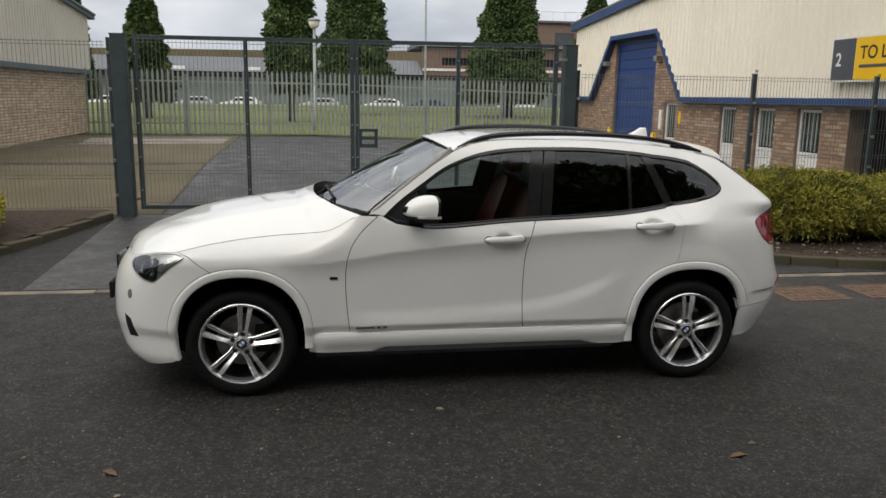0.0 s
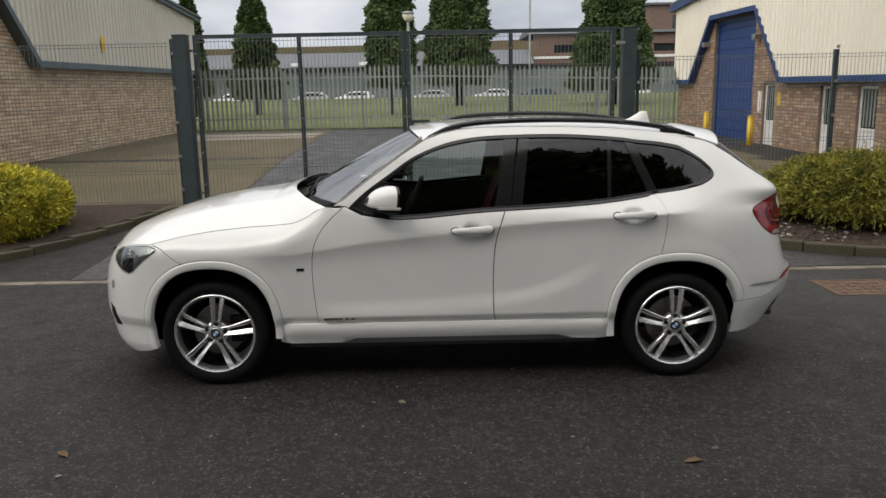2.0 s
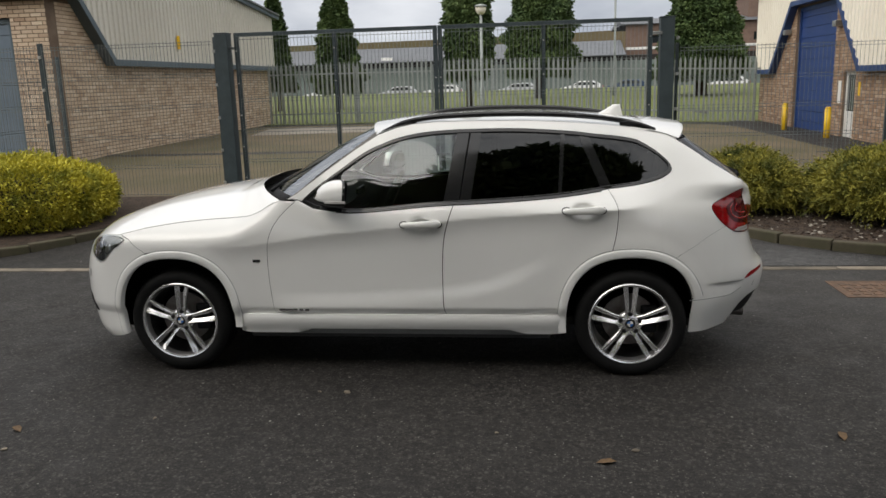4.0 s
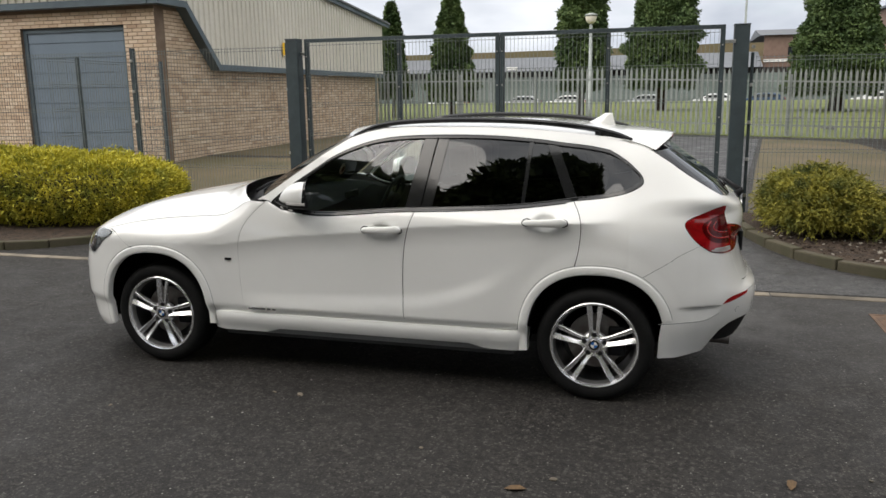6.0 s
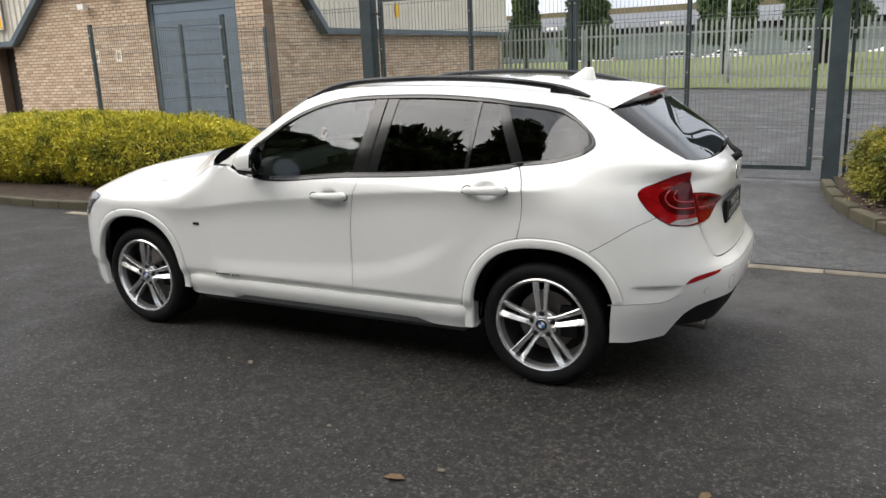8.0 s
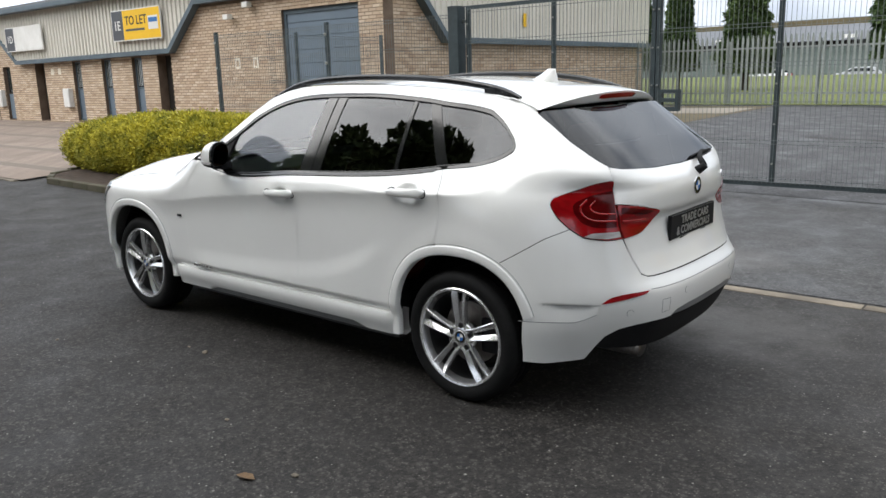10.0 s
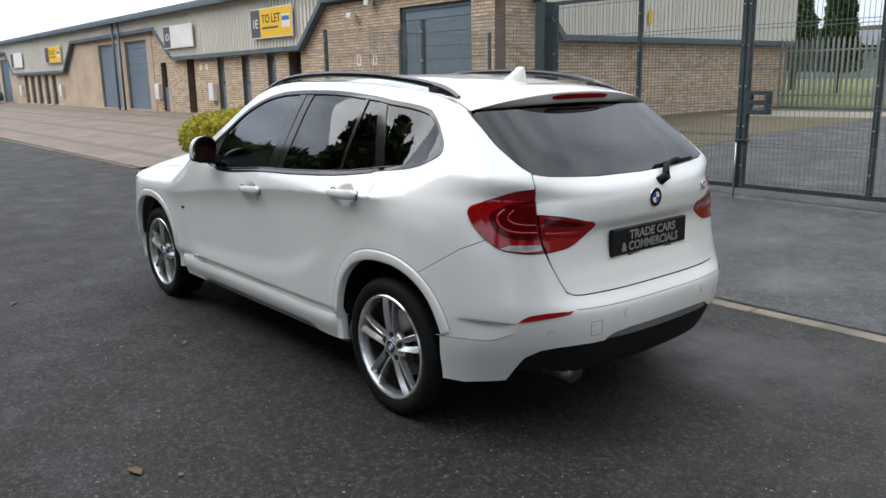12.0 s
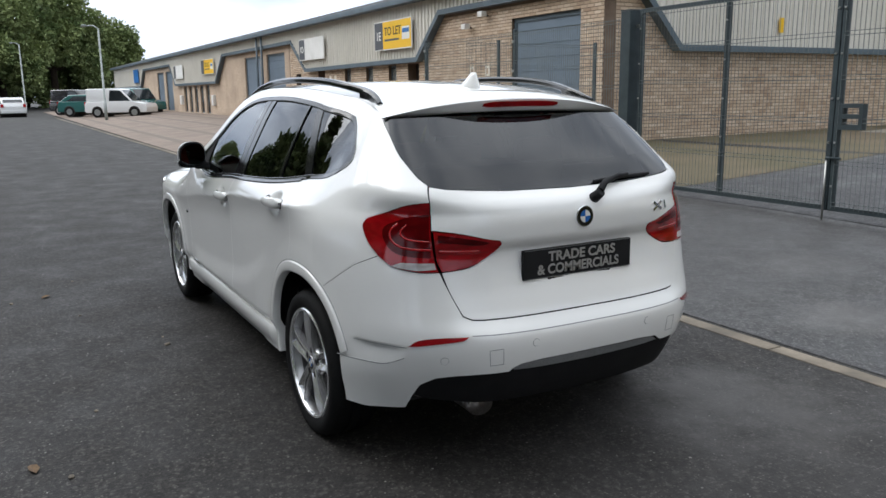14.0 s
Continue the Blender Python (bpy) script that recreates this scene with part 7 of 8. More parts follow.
            # dark outlines at the bar's ends stand for the handle's shadow
            for e in (-1, 1):
                q = [(hx + e * 0.098 + 0.026 * math.cos(t), hz + 0.006 + 0.019 * math.sin(t)) for t in np.linspace(0, 2 * math.pi, 17)[:-1]]
                strip("handle_gasket", q, 0.005, M_PLAST, hd, s, 0.0012, 0.004, closed=True)
        build_mirror(car, s)
        # wing badge and door script as plain bars
        yb = float(half_width(-0.835, 0.715))
        bd = part("side_badge", box_bm(-0.86, min(-s * (yb + 0.004), -s * (yb - 0.004)), 0.706, -0.815, max(-s * (yb + 0.004), -s * (yb - 0.004)), 0.722, 0.001), M_GLOSSB, car)
        for k, (a, b) in enumerate(((-0.715, -0.60), (-0.59, -0.565), (-0.555, -0.53))):
            ys = float(half_width(-0.62, 0.412))
            part("script_bar", box_bm(a, min(-s * (ys + 0.004), -s * (ys - 0.006)), 0.405, b, max(-s * (ys + 0.004), -s * (ys - 0.006)), 0.419 + 0.008 * (k > 0), 0.001), M_CHROME, car)
        # roof rail
        rl = curve_line([(-0.085, 1.447), (0.02, 1.492), (0.13, 1.517), (0.30, 1.532), (0.60, 1.538), (0.95, 1.527), (1.22, 1.500), (1.42, 1.462), (1.535, 1.424)], 5)
        rows = []
        n = len(rl)
        for i, (x, z) in enumerate(rl):
            ye = float(half_width(x, min(z, edge_z(x)))) - 0.012
            e = min(1, min(i, n - 1 - i) / 6)
            h, w = 0.010 + 0.006 * e, 0.010 + 0.008 * e
            yy = ye - 0.012
            rows.append([(x, -s * (yy + w * c), z + h * q) for c, q in ((1, -0.6), (1, 0.3), (0.5, 0.9), (-0.5, 0.9), (-1, 0.3), (-1, -0.6), (-0.6, -1.0), (0.6, -1.0))])
        rail = grid_part("roof_rail", rows, M_GLOSSB, car, "gloss black roof rail", close=True)
        for xa, xb in ((-0.10, 0.12), (1.33, 1.53)):
            rows = []
            for x in np.linspace(xa, xb, 8):
                zt_ = float(np.interp(x, [p[0] for p in rl], [p[1] for p in rl]))
                ye = float(half_width(x, min(zt_, edge_z(x)))) - 0.024
                zl = roof_z(x, ye) - 0.012
                rows.append([(x, -s * (ye + 0.014), zl), (x, -s * (ye + 0.014), zt_), (x, -s * (ye - 0.014), zt_), (x, -s * (ye - 0.014), zl)])
            grid_part("rail_foot", rows, M_GLOSSB, rail, close=True)
        # head lamp
        hl = curve_line([(-2.120, 0.775), (-2.142, 0.808), (-2.088, 0.835), (-2.0, 0.851), (-1.912, 0.862), (-1.785, 0.866), (-1.70, 0.846), (-1.776, 0.792), (-1.83, 0.74), (-1.876, 0.704), (-1.952, 0.714), (-2.04, 0.742)], 3, True)
        lamp = panel("head_lamp", hl, M_LENS, car, (s,), step=0.03, gap=0.0, out=0.006, edge=0.01, label="clear head lamp with dark housing")
        panel("lamp_housing", shrink(hl, 0.004), M_GLOSSB, lamp, (s,), step=0.03, gap=0.0, out=0.001, edge=0.01)
        panel("lamp_reflector", [(-2.03, 0.840), (-1.912, 0.856), (-1.785, 0.860), (-1.712, 0.846), (-1.776, 0.797), (-1.82, 0.758), (-1.846, 0.728), (-1.856, 0.775), (-1.872, 0.822), (-1.93, 0.838)], M_SILVER, lamp, (s,), step=0.02, gap=0.0, out=0.0035, edge=0.002)
        for u, z, r in ((-1.955, 0.785, 0.040), (-1.835, 0.785, 0.026)):
            q = [(u + r * math.cos(t), z + r * math.sin(t)) for t in np.linspace(0, 2 * math.pi, 20)[:-1]]
            strip("lamp_ring", q, 0.008, M_CHROME, lamp, s, 0.004, 0.003, closed=True)
        panel("bumper_vent", [(-2.115, 0.486), (-2.050, 0.464), (-2.006, 0.358), (-2.10, 0.350)], M_PLAST, car, (s,), step=0.03, gap=0.0, out=0.002, edge=0.003)
        q = [(-2.056 + 0.022 * math.cos(t), 0.612 + 0.028 * math.sin(t)) for t in np.linspace(0, 2 * math.pi, 18)[:-1]]
        panel("fog_lamp_hole", q, M_GREYV, car, (s,), step=0.02, gap=0.0, out=0.002, edge=0.003)
        # wheel wells
        for (cx, cz), rr in ((FW, 0.412), (RW, 0.402)):
            rows = []
            for t in np.linspace(-7, 187, 30):
                c, q = math.cos(math.radians(t)), math.sin(math.radians(t))
                rows.append([(cx + rr * 0.93 * c, -s * 0.79, cz + 0.01 + rr * q), (cx + rr * 0.96 * c, -s * 0.60, cz + 0.01 + rr * q), (cx, -s * 0.58, cz)])
            grid_part("wheel_well", rows, M_LINER, car)
        for cx, cz in (FW, RW):
            build_wheel(car, cx, cz, s)
    # ---- rear details
    em = obj("rear_emblem", None, parent=car)
    nrm = skin_normal(np.array([U_TAIL - 0.01]), np.array([0.995]))[0]
    emblem(em, look((float(f_xr(0.995)) + 0.003, 0.008, 0.995), (float(f_xr(0.995)) - 1.0, 0.008, 0.975)), 0.041)
    build_plate(car)
    bars = obj("model_badge", None, parent=car)
    def tail_bar(y0, z0, y1, z1, w):
        line = [(y0, z0), (y1, z1)]
        d = Vector((y1 - y0, z1 - z0)).normalized()
        o = Vector((-d.y, d.x)) * w / 2
        quad = [(y0 + o.x, z0 + o.y), (y1 + o.x, z1 + o.y), (y1 - o.x, z1 - o.y), (y0 - o.x, z0 - o.y)]
        part("badge_bar", prism_bm(quad, lambda u, v, wd: (float(skin(np.array([u_of_y(u, v)]), np.array([v]))[0, 0]) + 0.005 - wd, u, v), 0.008), M_CHROME, bars)
    tail_bar(0.388, 0.984, 0.450, 1.016, 0.011)
    tail_bar(0.392, 1.016, 0.446, 0.984, 0.011)
    tail_bar(0.476, 0.984, 0.476, 1.016, 0.012)
    wp = obj("rear_wiper", None, parent=car)
    def gx(y, z):
        return float(skin(np.array([u_of_y(y, z)]), np.array([z]))[0, 0])
    part("wiper_boss", tube_bm([(gx(0.07, 1.058) - 0.005, 0.072, 1.055), (gx(0.07, 1.07) + 0.045, 0.08, 1.085)], [0.022, 0.018], 12), M_PLAST, wp)
    part("wiper_arm", tube_bm([(gx(0.07, 1.07) + 0.035, 0.08, 1.085), (gx(0.15, 1.11) + 0.04, 0.15, 1.112), (gx(0.24, 1.13) + 0.035, 0.24, 1.130), (gx(0.30, 1.135) + 0.03, 0.30, 1.132)], [0.016, 0.013, 0.010, 0.008], 8), M_PLAST, wp)
    part("wiper_blade", tube_bm([(gx(0.12, 1.118) + 0.014, 0.12, 1.112), (gx(0.24, 1.122) + 0.014, 0.24, 1.122), (gx(0.43, 1.13) + 0.014, 0.43, 1.126)], 0.007, 6), M_PLAST, wp)
    # fin aerial
    rows = []
    for f in np.linspace(0, 1, 9):
        w = 0.028 * (1 - f) ** 0.8 + 0.003
        x0, x1 = 1.215 + 0.125 * f ** 0.75, 1.405 - 0.02 * f
        z = roof_z(1.30, 0) - 0.004 + 0.062 * f
        rows.append([(x0 + (x1 - x0) * k, w * q, z - 0.012 * (1 - f) * k) for k, q in ((0.0, 0), (0.2, 0.7), (0.55, 1.0), (0.9, 0.7), (1.0, 0), (0.9, -0.7), (0.55, -1.0), (0.2, -0.7))])
    bm = bmesh.new()
    vs = [[bm.verts.new(p) for p in r] for r in rows]
    for a, b in zip(vs, vs[1:]):
        for i in range(8):
            bm.faces.new((a[i], a[(i + 1) % 8], b[(i + 1) % 8], b[i])).smooth = True
    bm.faces.new(vs[-1])
    bmesh.ops.recalc_face_normals(bm, faces=bm.faces)
    part("aerial_fin", bm, M_PAINT, car)
    # front plate and grille
    part("front_plate", box_bm(-2.236, -0.26, 0.47, -2.218, 0.26, 0.575, 0.004), M_PLAST, car)
    for s in both:
        part("kidney_grille", box_bm(-2.19, s * 0.13 - 0.1, 0.60, -2.165, s * 0.13 + 0.1, 0.75, 0.012), M_GLOSSB, car)
    build_cabin(car)
    return car


def edge_z(x):
    return float(np.interp(x, (-0.10, 0.0, 0.1, 0.25, 0.5, 0.75, 1.0, 1.2, 1.35, 1.5, 1.6), (1.437, 1.472, 1.492, 1.502, 1.503, 1.499, 1.485, 1.466, 1.447, 1.420, 1.395)))


F_ROOFC = smooth_table([(-0.25, 1.455), (-0.1, 1.487), (0.15, 1.520), (0.41, 1.532), (0.8, 1.530), (1.2, 1.508), (1.5, 1.472), (1.7, 1.445)])


def roof_z(x, y):
    ye = float(half_width(x, edge_z(x)))
    zc = float(F_ROOFC(x))
    return edge_z(x) + (zc - edge_z(x)) * (1 - min(1, abs(y) / ye) ** 2.4)


def build_mirror(car, s):
    m = obj("door_mirror", None, parent=car)
    cx, cy, cz = -0.335, -s * 0.945, 1.112
    # shell: rounded front, flat back with the glass
    rows = []
    for f in np.linspace(0, 1, 12):
        x = cx - 0.095 + 0.155 * f
        k = math.sin(min(1, f * 1.12 + 0.06) * math.pi / 2) ** 0.55
        ring = []
        for t in np.linspace(0, 2 * math.pi, 25)[:-1]:
            c, q = math.cos(t), math.sin(t)
            yy = 0.086 * math.copysign(abs(c) ** 0.75, c) * k
            zz = (0.085 if q > 0 else 0.062) * math.copysign(abs(q) ** 0.8, q) * k
            ring.append((x + 0.012 * q, cy + yy, cz + zz + 0.004))
        rows.append(ring)
    grid_part("mirror_shell", rows[:11], M_PAINT, m, close=True)
    grid_part("mirror_bezel", rows[10:], M_GLOSSB, m, close=True)
    rows = []
    for f in np.linspace(0, 1, 10):
        x = cx - 0.088 + 0.150 * f
        k = math.sin(min(1, f * 1.12 + 0.06) * math.pi / 2) ** 0.55
        rows.append([(x, cy + 0.088 * c * k, cz - 0.030 - 0.034 * q * k) for c, q in ((-1.0, -0.1), (-0.9, 0.6), (-0.4, 1.0), (0.4, 1.0), (0.9, 0.6), (1.0, -0.1))])
    grid_part("mirror_base", rows, M_PLAST, m, close=True)
    rows = []
    for f in np.linspace(0, 1, 10):
        x = cx - 0.055 + 0.118 * f
        k = math.sin(min(1, (f * 0.7 + 0.3)) * math.pi / 2) ** 0.5
        yo = cy - s * 0.089 * k
        rows.append([(x, yo + s * 0.004, cz - 0.022), (x, yo - s * 0.004, cz - 0.024), (x, yo - s * 0.004, cz - 0.036), (x, yo + s * 0.004, cz - 0.038)])
    grid_part("repeater_lamp", rows, M_TAILW, m, close=True)
    ring = [(cx + 0.0615, cy + 0.082 * math.copysign(abs(math.cos(t)) ** 0.75, math.cos(t)), cz + 0.004 + (0.080 if math.sin(t) > 0 else 0.058) * math.copysign(abs(math.sin(t)) ** 0.8, math.sin(t))) for t in np.linspace(0, 2 * math.pi, 25)[:-1]]
    bm = bmesh.new()
    bm.faces.new([bm.verts.new(p) for p in ring])
    part("mirror_surround", bm, M_PLAST, m)
    bm = bmesh.new()
    bm.faces.new([bm.verts.new((x + 0.012 + 0.16 * (z - cz), cy + (y - cy) * 0.9, cz + (z - cz) * 0.9)) for x, y, z in ring])
    g = part("mirror_glass", bm, M_MIRROR, m)
    for piece in m.children:      # the housing is swept back at its outer end
        for v in piece.data.vertices:
            v.co.x -= 0.42 * s * (v.co.y - cy)
    part("mirror_arm", box_bm(cx - 0.07, min(-s * 0.835, -s * 0.92), cz - 0.078, cx + 0.03, max(-s * 0.835, -s * 0.92), cz - 0.035, 0.012), M_PLAST, m)


M_MIRROR = surface("mirror_silver", (0.42, 0.46, 0.50), (0.40, 0.44, 0.48), 0.02, 3, 20, 0.0001, 0.0, metal=1.0, amount=0.02)


def build_plate(car):
    pl = obj("rear_plate", None, parent=car)
    pl.location = (-0.010, -0.012, 0.010)
    x = 2.166
    part("plate_board", box_bm(x - 0.012, -0.262, 0.762, x + 0.006, 0.262, 0.876, 0.003), M_PLAST, pl, "black plate with silver letters")
    part("plate_holder", box_bm(x - 0.02, -0.15, 0.744, x + 0.004, 0.16, 0.761, 0.003), M_PLAST, pl)
    for z0, z1 in ((0.764, 0.7655), (0.8725, 0.874)):
        part("plate_border", box_bm(x + 0.0062, -0.258, z0, x + 0.0068, 0.258, z1), M_GREYV, pl)
    turn = pose(0, 0, 0, 90, 0, 90)
    t1 = text_on("plate_line", "TRADE CARS", 0.052, Matrix.Translation((x + 0.0075, 0.015, 0.826)) @ turn @ Matrix.Diagonal((1.08, 1, 1, 1)), M_SILVER, pl, 0.0006, "CENTER", 0.028)
    t2 = text_on("plate_line", "& COMMERCIALS", 0.052, Matrix.Translation((x + 0.0075, 0.0, 0.778)) @ turn, M_SILVER, pl, 0.0006, "CENTER", 0.028)


def build_seat(car, x, y, rear=False):
    st = obj("car_seat", None, parent=car)
    w = 0.25
    part("cushion", box_bm(x - 0.28, y - w, 0.50, x + 0.24, y + w, 0.66, 0.05), M_REDLEATHER, st)
    rows = []
    for f in np.linspace(0, 1, 10):
        zz, xx = 0.60 + 0.56 * f, x + 0.20 + 0.20 * f
        ww = w * (1 - 0.22 * f ** 2)
        rows.append([(xx - 0.075 - 0.02 * (1 - f), y - ww, zz), (xx - 0.05, y - ww * 0.72, zz), (xx - 0.045, y, zz), (xx - 0.05, y + ww * 0.72, zz), (xx - 0.075 - 0.02 * (1 - f), y + ww, zz), (xx + 0.06, y + ww * 0.96, zz), (xx + 0.085, y, zz), (xx + 0.06, y - ww * 0.96, zz)])
    rows.append([(p[0] * 0.3 + rows[-1][2][0] * 0.7, y + (p[1] - y) * 0.6, p[2] + 0.03) for p in rows[-1]])
    grid_part("seat_back", rows, M_REDLEATHER, st, close=True)
    part("head_rest", box_bm(x + 0.35, y - 0.125, 1.215, x + 0.47, y + 0.125, 1.375, 0.045), M_REDLEATHER, st)
    for d in (-0.05, 0.05):
        part("rest_post", tube_bm([(x + 0.41, y + d, 1.15), (x + 0.415, y + d, 1.25)], 0.007, 6), M_CHROME, st)


def build_cabin(car):
    cab = obj("cabin", None, parent=car)
    part("floor_pan", box_bm(-0.95, -0.78, 0.20, 0.92, 0.78, 0.44, 0.02), M_CABIN, cab)
    part("boot_floor", box_bm(0.925, -0.57, 0.22, 1.78, 0.57, 0.66, 0.02), M_CABIN, cab)
    part("engine_block", box_bm(-2.0, -0.58, 0.20, -0.96, 0.58, 0.84, 0.03), M_LINER, cab)
    for s in (1, -1):
        rows = [[(x, -s * (float(half_width(x, z)) - 0.055), z) for z in np.linspace(0.42 if x < 0.93 else 0.80, float(f_belt(x)) - 0.012, 8)] for x in np.linspace(-0.85, 1.72, 26)]
        grid_part("door_card", rows, M_CABIN, cab)
        part("arm_rest", box_bm(-0.35, min(-s * 0.80, -s * 0.70), 0.72, 0.30, max(-s * 0.80, -s * 0.70), 0.79, 0.02), M_REDLEATHER, cab)
        build_seat(cab_root(car), 0.10, s * 0.36)
        rows = []
        for f in np.linspace(0, 1, 10):
            x, z = -0.60 + 0.50 * f, 1.085 + 0.365 * f
            y = float(half_width(x, z)) - 0.03
            rows.append([(x - 0.02, -s * (y + 0.01), z), (x + 0.02, -s * (y + 0.012), z - 0.02), (x + 0.02, -s * (y - 0.03), z - 0.015), (x - 0.02, -s * (y - 0.035), z + 0.005)])
        grid_part("pillar_trim", rows, M_HEAD, cab, close=True)
        rows = [[(x, -s * (float(half_width(x, z)) - 0.04), z) for z in (1.02, 1.2, 1.35, 1.47)] for x in (0.34, 0.40, 0.45)]
        grid_part("pillar_trim", rows, M_CABIN, cab)
        rows = [[(x, -s * (float(half_width(x, z)) - 0.06), z) for z in np.linspace(1.0, 1.30, 6)] for x in np.linspace(1.54, 1.66, 5)]
        grid_part("pillar_trim", rows, M_CABIN, cab)
    rows = []
    for x in np.linspace(-0.14, 1.55, 20):
        ye = float(half_width(x, edge_z(x))) - 0.03
        rows.append([(x, ye * t, roof_z(x, ye * t) - 0.05) for t in np.linspace(-1, 1, 11)])
    grid_part("headliner", rows, M_HEAD, cab)
    # dashboard
    rows = []
    for y in np.linspace(-0.74, 0.74, 25):
        hood = 0.055 * math.exp(-((y - 0.36) / 0.19) ** 2)
        mid = 0.02 * math.exp(-(y / 0.16) ** 2)
        rows.append([(-0.88, y * 0.97, 1.035), (-0.66, y, 1.03 + 0.4 * hood), (-0.46, y, 1.015 + hood + mid), (-0.37, y, 0.985 + hood + mid), (-0.36, y, 0.93), (-0.41, y, 0.80), (-0.44, y, 0.62), (-0.60, y, 0.44)])
    grid_part("dashboard", rows, M_CABIN, cab)
    part("dash_screen", box_bm(-0.385, -0.11, 0.985, -0.368, 0.11, 1.04, 0.004), M_GLOSSB, cab)
    part("dash_trim", box_bm(-0.372, -0.70, 0.885, -0.350, 0.12, 0.91, 0.005), M_CHROME, cab)
    part("centre_console", box_bm(-0.45, -0.11, 0.44, 0.35, 0.11, 0.68, 0.03), M_CABIN, cab)
    wh = obj("steering_wheel", None, parent=cab)
    c, t = Vector((-0.22, 0.37, 0.93)), pose(0, 0, 0, 0, -66, 0)
    ring = [tuple(c + t.to_3x3() @ Vector((0.182 * math.cos(a), 0.182 * math.sin(a), 0))) for a in np.linspace(0, 2 * math.pi, 29)]
    part("wheel_rim", tube_bm(ring, 0.016, 8, caps=False), M_CABIN, wh)
    for a in (0, math.pi, math.pi * 1.5):
        part("wheel_spoke", tube_bm([tuple(c), tuple(c + t.to_3x3() @ Vector((0.18 * math.sin(a + math.pi / 2), 0.18 * math.cos(a + math.pi / 2), 0)))], 0.018, 6), M_CABIN, wh)
    part("wheel_boss", tube_bm([tuple(c + t.to_3x3() @ Vector((0, 0, -0.03))), tuple(c + t.to_3x3() @ Vector((0, 0, 0.03)))], 0.065, 16), M_CABIN, wh)
    part("rear_bench", box_bm(0.72, -0.565, 0.45, 1.20, 0.565, 0.66, 0.05), M_REDLEATHER, cab)
    rows = []
    for f in np.linspace(0, 1, 6):
        rows.append([(1.16 + 0.16 * f, y, 0.62 + 0.50 * f) for y in np.linspace(-0.565, 0.565, 9)])
    grid_part("bench_back", rows, M_REDLEATHER, cab, thick=0.08)
    for y in (-0.38, 0.38):
        part("head_rest", box_bm(1.30, y - 0.12, 1.13, 1.39, y + 0.12, 1.25, 0.035), M_REDLEATHER, cab)
    part("parcel_cover", box_bm(1.40, -0.58, 1.02, 1.95, 0.58, 1.035, 0.004), M_CABIN, cab)
    part("inner_mirror", box_bm(-0.135, -0.11, 1.335, -0.115, 0.11, 1.395, 0.008), M_CABIN, cab)
    tax = tube_bm([(-0.395, -0.10, 1.195), (-0.400, -0.10, 1.197)], 0.038, 20)
    part("windscreen_disc", tax, M_CREAM, cab)
    part("disc_mark", tube_bm([(-0.392, -0.10, 1.194), (-0.394, -0.10, 1.195)], 0.022, 16), M_RUST, cab)


def cab_root(car):
    for o in car.children:
        if o.name.startswith("cabin"):
            return o
    return car


build_car()


# ---- trees and the distance ----
def build_conifer(x, y, low, top, radius, seed, count, label, group, column=False, size=0.17):
    """A conifer: tapered trunk, drooping limbs, and a dense crown of small sprays in ragged boughs."""
    rng = np.random.default_rng(seed)
    root = obj("conifer_tree", None, label=label, category="tree", group=group)
    z0 = float(ground_z(x, y))
    part("trunk", tube_bm([(x, y, z0 - 0.2), (x + 0.05, y, (z0 + top) / 2), (x, y, top - 0.6)], [radius * 0.13, radius * 0.08, 0.03], 8), M_BARK, root)
    taper = 0.42 if column else 0.72

    def girth(f):
        return radius * (1 - f) ** taper * (0.80 + 0.20 * np.minimum(1, f * 8)) + 0.05
    f = rng.random(count) ** (0.95 if column else 1.25)
    a = rng.random(count) * 2 * math.pi
    boughs = 110
    bf, ba, bs = rng.random(boughs) ** 1.1, rng.random(boughs) * 2 * math.pi, rng.random(boughs)
    push = np.zeros(count)
    for k in range(boughs):
        da = np.angle(np.exp(1j * (a - ba[k])))
        push = np.maximum(push, (0.10 + 0.30 * bs[k]) * np.exp(-(da / 0.30) ** 2 - ((f - bf[k]) / 0.040) ** 2))
    r = girth(f) * (0.80 + push) * (1 - 0.42 * rng.random(count) ** 2.2)
    z = low + (top - low) * f - (0.10 if column else 0.20) * r
    p = np.stack([x + r * np.cos(a), y + r * np.sin(a), z], axis=1) + 0.05 * rng.normal(size=(count, 3))
    d = np.stack([np.cos(a), np.sin(a), np.full(count, -0.5 if column else 0.05)], axis=1)
    obj("crown", leaves_mesh("crown", p, d, size, rng, 0.25, 1.9), M_FIR, root)
    bm = bmesh.new()
    for k in range(46):
        g = (k + 0.5) / 46
        w, t = float(girth(g)) * 0.78, 2.4 * k
        zz = low + (top - low) * g
        tube_bm([(x, y, zz + 0.1), (x + 0.5 * w * math.cos(t), y + 0.5 * w * math.sin(t), zz + 0.08), (x + w * math.cos(t), y + w * math.sin(t), zz - 0.16 * w)], [0.05, 0.035, 0.012], 4, bm)
    part("limbs", bm, M_BARK, root)
    # solid inner cone whose dark colour stands for shade between the boughs
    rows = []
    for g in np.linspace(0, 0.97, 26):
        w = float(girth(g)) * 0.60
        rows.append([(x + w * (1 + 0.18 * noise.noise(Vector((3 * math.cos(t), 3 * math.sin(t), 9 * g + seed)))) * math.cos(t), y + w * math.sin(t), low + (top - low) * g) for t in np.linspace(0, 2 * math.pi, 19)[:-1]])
    grid_part("shaded_inner_foliage", rows, M_FIRCORE, root, close=True)
    return root


